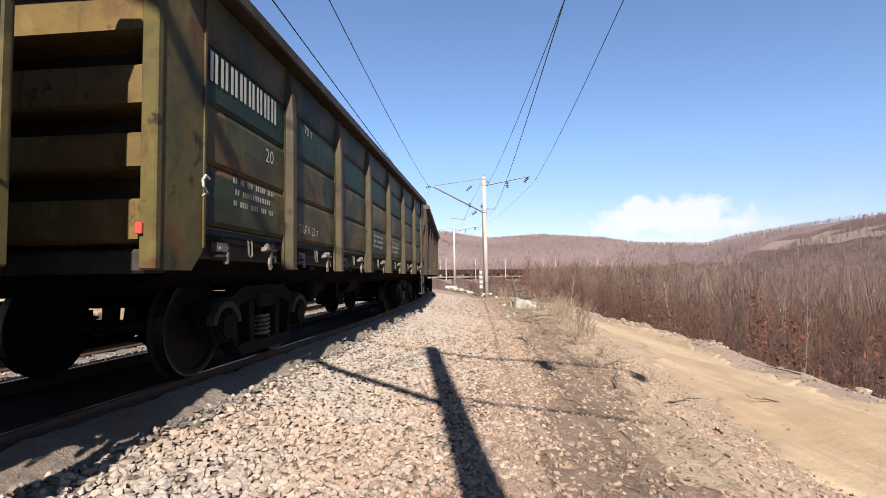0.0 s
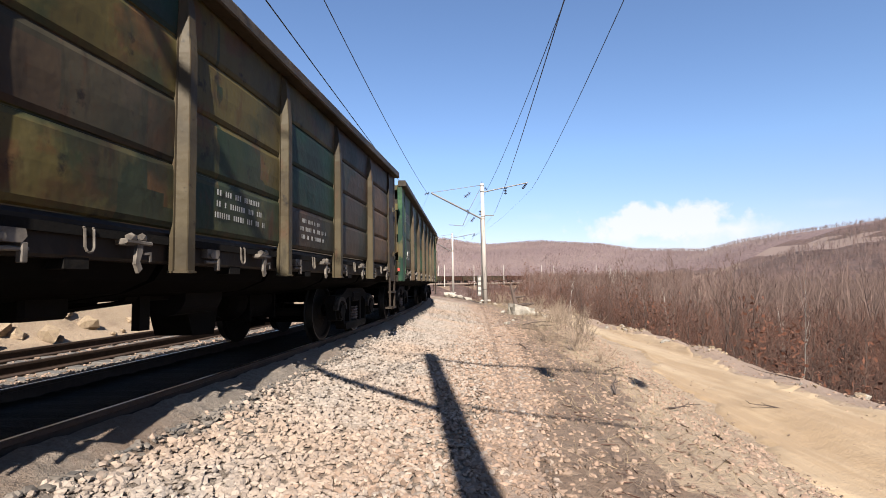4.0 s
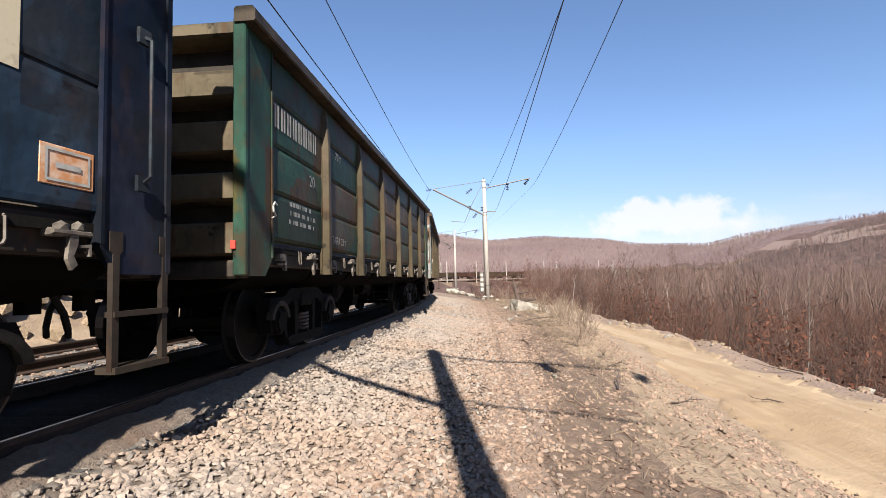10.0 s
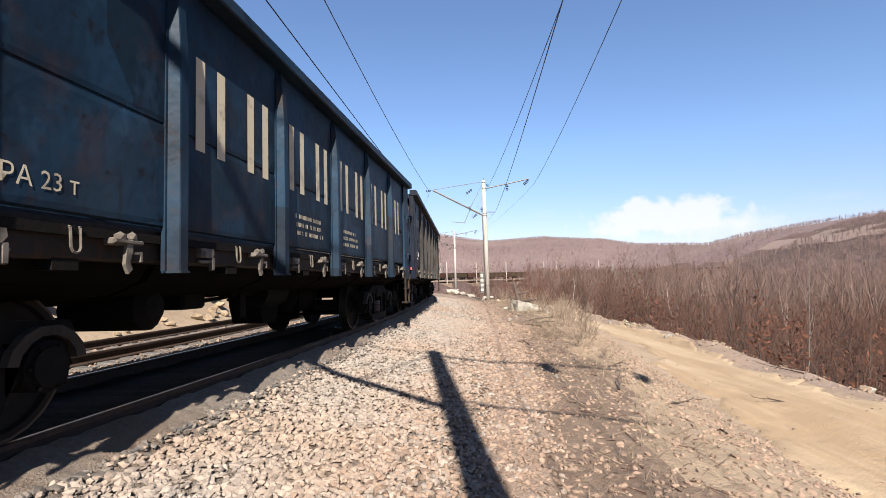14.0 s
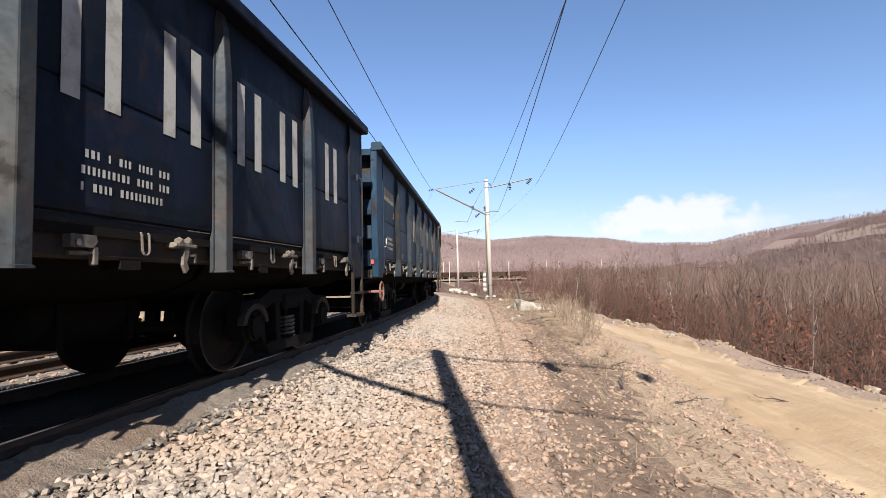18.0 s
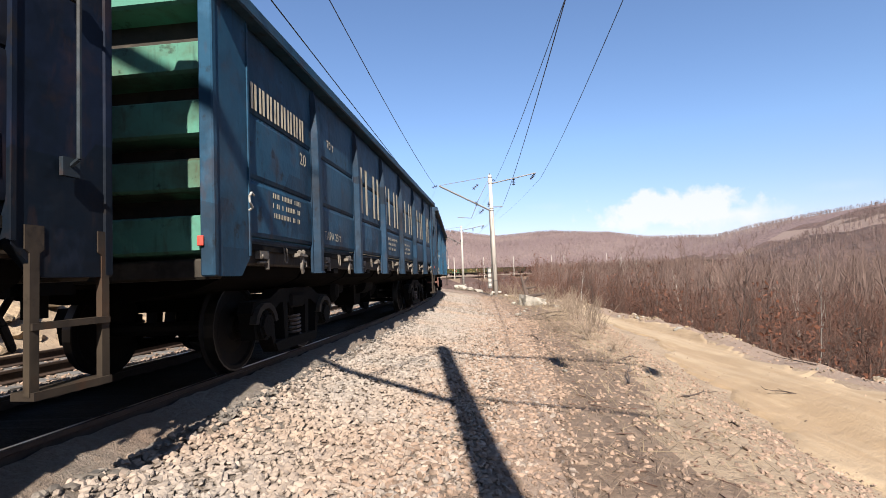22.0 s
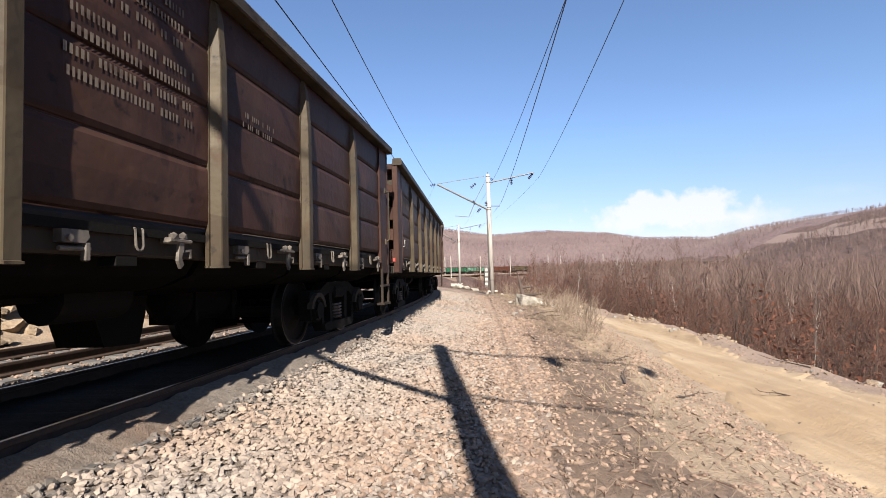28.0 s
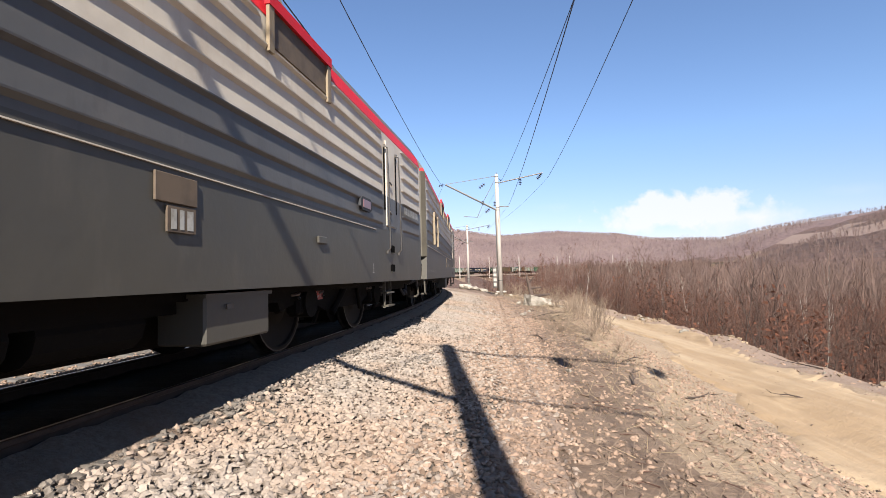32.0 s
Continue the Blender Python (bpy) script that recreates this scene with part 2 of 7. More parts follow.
# haze over the far hills is put into this paler mauve
HAZED_HILLSIDE = material("hazed_hillside", (0.1593, 0.1109, 0.1015), 0.95, layers=(
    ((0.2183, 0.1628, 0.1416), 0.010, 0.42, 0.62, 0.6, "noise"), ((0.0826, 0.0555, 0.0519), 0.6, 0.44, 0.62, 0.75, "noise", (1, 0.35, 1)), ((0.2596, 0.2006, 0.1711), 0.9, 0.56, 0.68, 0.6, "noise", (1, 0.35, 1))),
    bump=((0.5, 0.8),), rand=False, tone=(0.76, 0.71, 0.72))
DRY_SLOPE = material("dry_grass_slope", (0.205, 0.155, 0.128), 0.95, layers=(((0.15, 0.11, 0.085), 0.06, 0.45, 0.62, 0.7, "noise"),), bump=((0.3, 0.5),), rand=False, tone=(0.76, 0.71, 0.72))
# oil stain, with the shade under the train added to its darkness
OILY_SHADED = material("oily_shaded_ballast", (0.0210, 0.0180, 0.0155), 0.9, layers=(((0.0468, 0.0374, 0.0281), 24, 0.5, 0.7, 0.7, "noise"), ((0.0117, 0.0094, 0.0078), 30, 0.5, 0.68, 0.8, "noise")), bump=((30, 0.05), (75, 0.02)), rand=False, spec=0.1)
SLEEPER = material("concrete_sleeper", (0.0928, 0.0842, 0.0764), 0.9, layers=(((0.0328, 0.0273, 0.0218), 6, 0.42, 0.66, 0.85, "noise"),), bump=((40, 0.004),), vary=0.15)
RAIL_STEEL = material("rail_steel", (0.0468, 0.0281, 0.0195), 0.75, 0.35, layers=(((0.0234, 0.0156, 0.0117), 12, 0.45, 0.65, 0.8, "noise"),), bump=((60, 0.002),), rand=False)
RAIL_HEAD = material("rail_running_face", (0.50, 0.48, 0.45), 0.32, 1.0, layers=(((0.35, 0.31, 0.27), 8, 0.5, 0.7, 0.5, "noise", (1, 0.05, 1)),), rand=False)
CONCRETE = material("pole_concrete", (0.3200, 0.2800, 0.2400), 0.9, layers=(((0.2246, 0.2059, 0.1810), 3, 0.48, 0.68, 0.7, "noise", (2, 2, 0.3)), ((0.4118, 0.3931, 0.3619), 14, 0.55, 0.7, 0.5, "noise")), bump=((30, 0.006),), tone=(0.88, 0.88, 0.88))
GALV = material("galvanised_steel", (0.1100, 0.1030, 0.0960), 0.55, 0.6, layers=(((0.0936, 0.0663, 0.0468), 7, 0.48, 0.66, 0.8, "noise"),))
WIRE = material("wire", (0.045, 0.042, 0.04), 0.5, 0.5, rand=False)
PORCELAIN = material("insulator_glaze", (0.03, 0.022, 0.022), 0.3, 0.0, layers=(((0.06, 0.05, 0.05), 20, 0.5, 0.7, 0.5, "noise"),))
# iron and wheels near black: the underside's deep shade is put into their colour
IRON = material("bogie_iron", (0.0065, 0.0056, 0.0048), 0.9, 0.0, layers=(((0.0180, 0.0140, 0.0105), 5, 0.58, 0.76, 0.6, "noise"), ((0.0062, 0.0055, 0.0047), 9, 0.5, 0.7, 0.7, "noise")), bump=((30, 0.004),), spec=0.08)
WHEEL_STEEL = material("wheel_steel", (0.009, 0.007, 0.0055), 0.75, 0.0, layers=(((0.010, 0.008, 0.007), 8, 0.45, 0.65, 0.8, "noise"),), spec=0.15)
TYRE_FACE = material("tyre_running_face", (0.055, 0.05, 0.045), 0.5, 1.0)
SPRING_STEEL = material("spring_steel", (0.13, 0.10, 0.085), 0.6, 0.2, layers=(((0.04, 0.03, 0.024), 20, 0.45, 0.65, 0.8, "noise"),))
MARK_WHITE = material("stencil_white", (0.2780, 0.2702, 0.2471), 0.8, layers=(((0.1467, 0.1272, 0.1004), 6, 0.50, 0.66, 0.75, "noise"),))
MARK_FAINT = material("stencil_faint", (0.1100, 0.0850, 0.0620), 0.8, layers=(((0.0500, 0.0300, 0.0220), 6, 0.48, 0.62, 0.85, "noise"),))
MARK_YELLOW = material("stencil_cream", (0.4095, 0.3510, 0.2457), 0.8, layers=(((0.1755, 0.1404, 0.1053), 6, 0.52, 0.66, 0.75, "noise"),))
MARK_ORANGE = material("plate_orange", (0.3900, 0.1716, 0.0702), 0.75, layers=(((0.4836, 0.3744, 0.2808), 9, 0.5, 0.62, 0.7, "noise"),))
MARK_RED = material("plate_red", (0.3000, 0.0273, 0.0156), 0.6, layers=(((0.1950, 0.0546, 0.0390), 6, 0.5, 0.66, 0.7, "noise"),))
FITTING = material("worn_fitting", (0.1050, 0.0870, 0.0680), 0.7, 0.0, layers=(((0.0330, 0.0260, 0.0200), 9, 0.42, 0.6, 0.85, "noise"),))
# dark tone that puts the shade between coupled vehicles into their end walls
DARKENED_STEEL = material("darkened_steel", (0.028, 0.023, 0.018), 0.85, layers=(((0.07, 0.055, 0.038), 2.2, 0.5, 0.7, 0.7, "noise"), ((0.012, 0.010, 0.008), 5, 0.5, 0.66, 0.8, "noise")), bump=((20, 0.003),), spec=0.15)
# shade as a colour: black for undersides and the insides of holes
SHADE_BLACK = material("shade_black", (0.0045, 0.004, 0.0036), 0.95, layers=(((0.010, 0.008, 0.007), 4, 0.55, 0.7, 0.6, "noise"),), spec=0.03)
HOLLOW = material("dark_cavity", (0.02, 0.018, 0.016), 0.9, spec=0.1)

DUST, RUST, SOOT = (0.078, 0.058, 0.037), (0.050, 0.023, 0.012), (0.010, 0.008, 0.007)


def paint(name, base, second, block=0.0, rust=0.55, dust=0.55, rough=0.5, third=None, weight=0.92):
    """Weathered wagon paint: touched-up blocks of a second colour, rust, streaks, road dust."""
    layers = []
    if third:
        layers.append((third, 1.3, 0.54, 0.58, 0.9, "noise"))
    if block:
        layers.append((second, 1.5, 1 - block, 1 - block + 0.03, 0.9, "block", (0.2, 1, 0.75)))
    bright = tuple(min(0.6, c * 1.75 + 0.01) for c in base)
    layers += [(second, 1.1, 0.50, 0.60, 0.75, "noise"), (bright, 2.4, 0.56, 0.68, 0.5, "noise", (1, 1, 0.7)),
               (DUST, 0.9, 0.48, 0.75, dust, "noise", (1, 1, 0.5)),
               (RUST, 2.6, 0.55, 0.66, rust, "noise"), (RUST, 7.0, 0.58, 0.66, rust, "noise", (1, 1, 0.25)),
               (SOOT, 0.8, 0.52, 0.72, 0.75, "noise"), (SOOT, 6.0, 0.60, 0.68, 0.8, "noise"), (SOOT, 9.0, 0.58, 0.7, 0.5, "noise", (1, 1, 0.16))]
    return material("paint_" + name, base, rough, 0.0, layers, bump=((0.9, 0.035), (3.2, 0.004)), spec=0.08, tone=(weight,) * 3)

# ---------------------------------------------------------------- mesh helpers
def mesh_ob(name, bm, mat, parent=None, label=""):
    me = bpy.data.meshes.new(name)
    bm.to_mesh(me)
    bm.free()
    for mm in (mat if isinstance(mat, (list, tuple)) else (mat,)):
        me.materials.append(mm)
    ob = new(name, me)
    ob.parent = parent
    if label:
        ob["label"] = label
    return ob


def part(name, bm, mat, parent, label=""):
    return mesh_ob(name, bm, mat, parent, label)


def again(ob, name, parent, m, label=""):
    """Another object on the same mesh."""
    o = new(name, ob.data)
    o.parent = parent
    o.matrix_local = m
    if label or ob.get("label"):
        o["label"] = label or ob["label"]
    return o


def pydata_ob(name, verts, faces, mat, parent=None, smooth=False):
    me = bpy.data.meshes.new(name)
    me.from_pydata(verts, [], faces)
    for mm in (mat if isinstance(mat, (list, tuple)) else (mat,)):
        me.materials.append(mm)
    if smooth:
        me.polygons.foreach_set("use_smooth", [True] * len(me.polygons))
    ob = new(name, me)
    ob.parent = parent
    return ob


def fast_mesh(name, verts, tris, mat, parent=None, smooth=False):
    """From numpy arrays of corners and triangles."""
    me = bpy.data.meshes.new(name)
    me.vertices.add(len(verts))
    me.vertices.foreach_set("co", np.asarray(verts, np.float32).ravel())
    me.loops.add(len(tris) * 3)
    me.loops.foreach_set("vertex_index", np.asarray(tris, np.int32).ravel())
    me.polygons.add(len(tris))
    me.polygons.foreach_set("loop_start", np.arange(len(tris), dtype=np.int32) * 3)
    me.polygons.foreach_set("use_smooth", np.full(len(tris), smooth, bool))
    me.update(calc_edges=True)
    me.materials.append(mat)
    ob = new(name, me)
    ob.parent = parent
    return ob


def box(bm, x0, x1, y0, y1, z0, z1, bevel=0.0):
    r = bmesh.ops.create_cube(bm, size=1.0, matrix=Matrix.Translation(((x0 + x1) / 2, (y0 + y1) / 2, (z0 + z1) / 2)) @ Matrix.Diagonal((x1 - x0, y1 - y0, z1 - z0, 1)))
    if bevel:
        es = list({e for v in r["verts"] for e in v.link_edges})
        bmesh.ops.bevel(bm, geom=es, offset=bevel, segments=1, affect="EDGES")
    return bm


def boxed(*a, bevel=0.0):
    return box(bmesh.new(), *a, bevel=bevel)


def tube(bm, a, b, r, n=8, r2=None, caps=True):
    a, b = Vector(a), Vector(b)
    d = b - a
    m = Matrix.Translation((a + b) / 2) @ d.to_track_quat("Z", "Y").to_matrix().to_4x4()
    bmesh.ops.create_cone(bm, cap_ends=caps, segments=n, radius1=r, radius2=r if r2 is None else r2, depth=d.length, matrix=m)
    return bm


def pipe(bm, pts, r, n=6):
    for a, b in zip(pts, pts[1:]):
        tube(bm, a, b, r, n)
    return bm


def prism(bm, outline, axis, a, b):
    """A flat outline of 2D points pushed along an axis from a to b (0: x, 1: y, 2: z; the outline takes the other two in order)."""
    def at(p, t):
        q = list(p)
        q.insert(axis, t)
        return q
    lo = [bm.verts.new(at(p, a)) for p in outline]
    hi = [bm.verts.new(at(p, b)) for p in outline]
    n = len(outline)
    fs = [bm.faces.new(lo), bm.faces.new(hi[::-1])]
    for i in range(n):
        fs.append(bm.faces.new((lo[i], hi[i], hi[(i + 1) % n], lo[(i + 1) % n])))
    bmesh.ops.recalc_face_normals(bm, faces=fs)
    return bm


def sweep(profile, s0, s1, step, mat, name, closed=False, z0=0.0, d0=0.0, parent=None, wobble=None):
    """A profile of (offset, height) drawn along the track's line."""
    ss = np.arange(s0, s1 + step / 2, step)
    verts, n = [], len(profile)
    for s in ss:
        p, h = on_line(s)
        for j, (d, z) in enumerate(profile):
            dz = wobble(s, d) if wobble else 0.0
            verts.append((p.x + (d + d0) * math.cos(h), p.y - (d + d0) * math.sin(h), p.z + z + z0 + dz))
    faces = []
    m = n if closed else n - 1
    for i in range(len(ss) - 1):
        for j in range(m):
            a, b = i * n + j, i * n + (j + 1) % n
            faces.append((a, b, b + n, a + n))
    if closed:
        faces += [tuple(range(n))[::-1], tuple(range((len(ss) - 1) * n, len(ss) * n))]
    return pydata_ob(name, verts, faces, mat, parent)


# ---------------------------------------------------------------- ground
def smooth_step(a, b, x):
    t = np.clip((x - a) / (b - a), 0, 1)
    return t * t * (3 - 2 * t)


def wavy(x, y, scale, seed):
    rng = np.random.RandomState(seed)
    out = np.zeros_like(x)
    for k in range(5):
        a, f, ph = rng.uniform(0, 6.28), scale * 1.7 ** k, rng.uniform(0, 6.28)
        out += np.sin((x * math.cos(a) + y * math.sin(a)) * f + ph + 1.3 * np.sin((y * math.cos(a) - x * math.sin(a)) * f * 0.6)) / 1.6 ** k
    return out / 2.2


RIDGE_AZ = np.radians([-180, -60, -4, 0.1, 4.9, 11.1, 17.1, 21.1, 27.4, 30.4, 34.5, 37.8, 41.2, 60, 120, 180])
RIDGE_EL = np.radians([3.0, 4.0, 5.2, 4.9, 4.15, 4.25, 3.75, 3.05, 2.8, 3.5, 4.0, 4.3, 4.75, 6.0, 4.0, 3.0])
RIDGE_R = np.array([700, 700, 900, 950, 950, 900, 800, 700, 560, 520, 480, 450, 430, 400, 500, 700])


def ground_height(x, y):
    x, y = np.atleast_1d(x).astype(float), np.atleast_1d(y).astype(float)
    s, d = nearest(x, y)
    up = 1.3 * np.clip((s - 60) / 200, 0, 1) ** 1.5
    # left bank's upper part is unseen, raised to keep skylight off the train
    shoulder = np.interp(d, [-60, -16, -11, -8.8, -7.3, -6.6, -5.4, 0, 2.0, 3.0, 4.4, 5.3], [9, 6.5, 4.4, 1.3, -0.15, -0.40, -0.62, -0.62, -0.62, -0.62, -0.67, -0.74])
    shoulder = np.where(d < -6.6, shoulder * (1 - smooth_step(70, 130, np.abs(s))) - 0.6 * smooth_step(70, 130, np.abs(s)), shoulder)
    left_edge = 7.3 + 1.3 * smooth_step(0, 12, s)
    bank = np.interp((d - 5.3) / (left_edge - 5.3), [0, 0.35, 0.75, 1], [-0.74, -0.85, -1.2, -1.4])
    road = np.where(d > left_edge, -1.4 - 0.04 * np.sin((d - left_edge) * 2.4), bank)
    z = np.where(d < 5.3, shoulder, road)
    hump = np.exp(-((s - 12) / 9) ** 2) * np.exp(-((d - 6.6) / 0.8) ** 2) * 0.18
    z = z + hump + np.where((d > 9.6) & (d < 11.2), 0.11 * np.sin((d - 9.6) / 1.6 * math.pi) * (1 + 0.7 * wavy(x, y, 1.1, 3) + 0.5 * wavy(x, y, 2.6, 13)), 0)
    fall = np.interp(d, [10.5, 12.2, 18, 30, 90], [0, -1.7, -4.9, -7.2, -8.5])
    # past the second pole the shoulder runs straight down into the valley
    fall = np.where(s > 45, np.minimum(fall, -smooth_step(45, 80, s) * np.interp(d, [6.5, 14, 30, 90], [0, 3, 6, 8.5])), fall)
    z = z + fall + up
    # the hills
    r, az = np.hypot(x, y), np.arctan2(x, y)
    el, rr = np.interp(az, RIDGE_AZ, RIDGE_EL), np.interp(az, RIDGE_AZ, RIDGE_R)
    top = 0.92 + rr * np.tan(el)
    far = smooth_step(0, 1, np.clip((r - 95) / (rr - 95), 0, 1) ** 1.25)
    keep = np.clip(1 - np.abs(d) / 45, 0, 1) * np.clip((480 - np.abs(s)) / 60, 0, 1)
    hill = -8.5 + (top + 8.5) * far
    hill = np.where(r > rr, top - (r - rr) * 0.03, hill) + wavy(x, y, 0.012, 8) * np.clip((r - 150) / 300, 0, 1) * 4 * np.clip((rr - r) / 150, 0.15, 1)
    w = np.clip((r - 95) / 160, 0, 1) * (1 - keep)
    z = z * (1 - w) + hill * w
    return z + 0.03 * wavy(x, y, 0.9, 5) * np.clip(np.abs(d) - 2, 0, 1) + 0.25 * wavy(x, y, 0.25, 6) * np.clip((d - 12) / 6, 0, 1)


def dry_slope(az, r, z, soft=0.0):
    """The open grassy strip below the crest of the nearer hill."""
    a = np.degrees(az)
    below = np.degrees(np.interp(az, RIDGE_AZ, RIDGE_EL) - np.arctan2(z - 0.92, r))
    return (np.abs(a - 36.0) < 5.5 + soft) & (np.abs(below - 1.2) < 0.62 * np.clip((a - 30) / 3, 0.2, 1) + soft * 0.45)


def graded(lo, hi, fine_lo, fine_hi, fine, growth):
    out = list(np.arange(fine_lo, fine_hi + 1e-6, fine))
    st = fine
    while out[-1] < hi:
        st *= growth
        out.append(out[-1] + st)
    st = fine
    while out[0] > lo:
        st *= growth
        out.insert(0, out[0] - st)
    return np.array(out)


def build_ground():
    xs, ys = graded(-2200, 2200, -8, 16, 0.22, 1.06), graded(-2200, 2200, -4, 34, 0.3, 1.055)
    X, Y = np.meshgrid(xs, ys)
    Z = ground_height(X.ravel(), Y.ravel())
    s, d = nearest(X.ravel(), Y.ravel())
    nx, ny = len(xs), len(ys)
    V = np.column_stack([X.ravel(), Y.ravel(), Z])
    i, j = np.meshgrid(np.arange(nx - 1), np.arange(ny - 1))
    a = (j * nx + i).ravel()
    T = np.column_stack([a, a + 1, a + nx + 1, a + nx])
    me = bpy.data.meshes.new("ground")
    me.from_pydata(V.tolist(), [], T.tolist())
    for m in (EARTH, ROAD, WOODLAND, HAZED_HILLSIDE, DRY_SLOPE, PATH_BED, VERGE):
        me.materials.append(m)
    sd = s[T].mean(axis=1), d[T].mean(axis=1)
    cx, cy = X.ravel()[T].mean(axis=1), Y.ravel()[T].mean(axis=1)
    wob = 0.25 * wavy(cx, cy, 0.8, 11)
    idx = np.where((sd[1] > 11.3 + 2 * wob) | ((sd[1] > 7.2) & (sd[0] > 46)) | (sd[1] < -30) | ((np.hypot(cx, cy) > 140) & ((np.abs(sd[1]) > 6) | (sd[0] > 455))), 2, 0)
    # past about 380 m the ground takes the colour with haze in it
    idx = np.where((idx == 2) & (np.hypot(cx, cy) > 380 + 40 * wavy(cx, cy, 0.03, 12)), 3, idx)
    idx = np.where((sd[1] < -6.0) & (sd[1] > -30) & (np.abs(sd[0]) < 140), 6, idx)
    idx = np.where((idx == 0) & (sd[1] > 1.0) & (sd[1] < 4.3 + 1.2 * wob) & (np.abs(sd[0]) < 60), 5, idx)
    idx = np.where((sd[1] > 5.5 + 1.2 * wob + 0.03 * np.clip(sd[0], 0, 30)) & (sd[1] < 11.3 + 2 * wob) & (sd[0] < 46) & (sd[0] > -60), 6, idx)
    idx = np.where((idx == 6) & (sd[1] > 9.8 + wob), 5, idx)
    cr, ca = np.hypot(cx, cy), np.arctan2(cx, cy)
    idx = np.where((cr > 150) & dry_slope(ca, cr, Z[T].mean(axis=1), -0.7 + 0.5 * wavy(cx, cy, 0.05, 19)), 4, idx)
    me.polygons.foreach_set("material_index", idx.astype(np.int32))
    me.polygons.foreach_set("use_smooth", [True] * len(me.polygons))
    tagged(new("ground", me), "dry brown earth bank, sandy dirt road and wooded valley", "ground", kind="structure")


build_ground()


def dirt_road():
    """The worn sandy road on the bank, laid on the ground, with ragged edges and two wheel tracks."""
    ss, cols = np.arange(-30, 47, 0.16), 18
    rag = np.random.RandomState(4)
    lo = 7.3 + 1.3 * smooth_step(0, 12, ss) + 0.16 * np.sin(ss * 0.9) + 0.1 * np.sin(ss * 2.7 + 1) + rag.normal(0, 0.05, len(ss))
    hi = 9.95 + 0.25 * np.sin(ss * 0.5 + 2) + 0.12 * np.sin(ss * 2.1) + rag.normal(0, 0.06, len(ss))
    lx, ly, lh = (np.interp(ss, LINE[:, 0], LINE[:, i]) for i in (1, 2, 3))
    f = np.linspace(0, 1, cols)
    D = lo[:, None] + (hi - lo)[:, None] * f[None]
    X, Y = lx[:, None] + D * np.cos(lh)[:, None], ly[:, None] - D * np.sin(lh)[:, None]
    Z = ground_height(X.ravel(), Y.ravel()).reshape(X.shape) + 0.05
    Z -= 0.03 * (np.exp(-((D - 8.1) / 0.22) ** 2) + np.exp(-((D - 9.6) / 0.22) ** 2))
    Z[:, 0] -= 0.08
    Z[:, -1] -= 0.08
    V = np.stack([X, Y, Z], -1).reshape(-1, 3)
    i, j = np.meshgrid(np.arange(len(ss) - 1), np.arange(cols - 1), indexing="ij")
    a = (i * cols + j).ravel()
    T = np.concatenate([np.column_stack([a, a + 1, a + cols + 1]), np.column_stack([a, a + cols + 1, a + cols])])
    tagged(fast_mesh("dirt_road", V, T, ROAD, smooth=True), "worn sandy dirt road along the bank", "road", kind="structure")


dirt_road()


# ---------------------------------------------------------------- track
def stony(s, d):
    return 0.008 * math.sin(s * 9.1 + d * 7) + 0.008 * math.sin(s * 23.7 - d * 15) + 0.006 * math.sin(s * 4.3 + d * 31) - 0.012


BED = [(-7.2, -0.75), (-6.5, -0.5), (-5.9, -0.36), (-5.4, -0.34), (-2.7, -0.34), (-2.2, -0.26), (-1.5, -0.13), (-0.86, -0.10), (-0.72, -0.13), (0.72, -0.12), (0.87, -0.06), (1.05, -0.12), (1.28, -0.24),
       (1.5, -0.32), (1.95, -0.39), (2.4, -0.46), (2.9, -0.55), (3.4, -0.61), (3.9, -0.70)]
bed = tagged(sweep(BED, -60, 60, 0.12, [BALLAST, OILY_SHADED], "ballast_bed", wobble=stony), "grey crushed stone ballast piled along the track", "ballast", kind="structure")
# brake dust and oil have blackened the stones between and close beside the running rails, coloured darker still for the
# train's shade
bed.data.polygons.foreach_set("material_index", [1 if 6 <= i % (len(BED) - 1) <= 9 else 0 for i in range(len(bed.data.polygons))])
tagged(sweep(BED[::2] + BED[-1:], 60, 470, 2.0, BALLAST, "ballast_bed"), "grey ballast bed round the far bend", "ballast", kind="structure")
tagged(sweep(BED[::2] + BED[-1:], -440, -60, 2.0, BALLAST, "ballast_bed"), "grey ballast bed behind", "ballast", kind="structure")

RAIL = [(-0.075, -0.18), (0.075, -0.18), (0.075, -0.165), (0.012, -0.145), (0.012, -0.045), (0.037, -0.035), (0.037, -0.003), (-0.037, -0.003), (-0.037, -0.035), (-0.012, -0.045), (-0.012, -0.145), (-0.075, -0.165)]
for off, z0, words in ((0.797, 0.0, "near track"), (-0.797, 0.0, "near track"), (-3.3, -0.15, "second track"), (-4.9, -0.15, "second track")):
    r = tagged(sweep(RAIL, -70, 60, 1.0, RAIL_STEEL, "rail", True, z0, off), "rusty steel rail of the " + words, "rail", kind="structure")
    part_head = sweep([(-0.014, 0.0), (0.014, 0.0)], -70, 60, 1.0, RAIL_HEAD if off > -1 else RAIL_STEEL, "running_face", False, z0 + 0.001, off, r)
    far_rail = tagged(sweep([(-0.07, -0.16), (-0.03, 0), (0.03, 0), (0.07, -0.16)], 60, 470, 4.0, RAIL_STEEL, "rail", True, z0, off), "rusty steel rail round the far bend", "rail", kind="structure")
    back_rail = tagged(sweep([(-0.07, -0.16), (-0.03, 0), (0.03, 0), (0.07, -0.16)], -440, -70, 4.0, RAIL_STEEL, "rail", True, z0, off), "rusty steel rail behind", "rail", kind="structure")


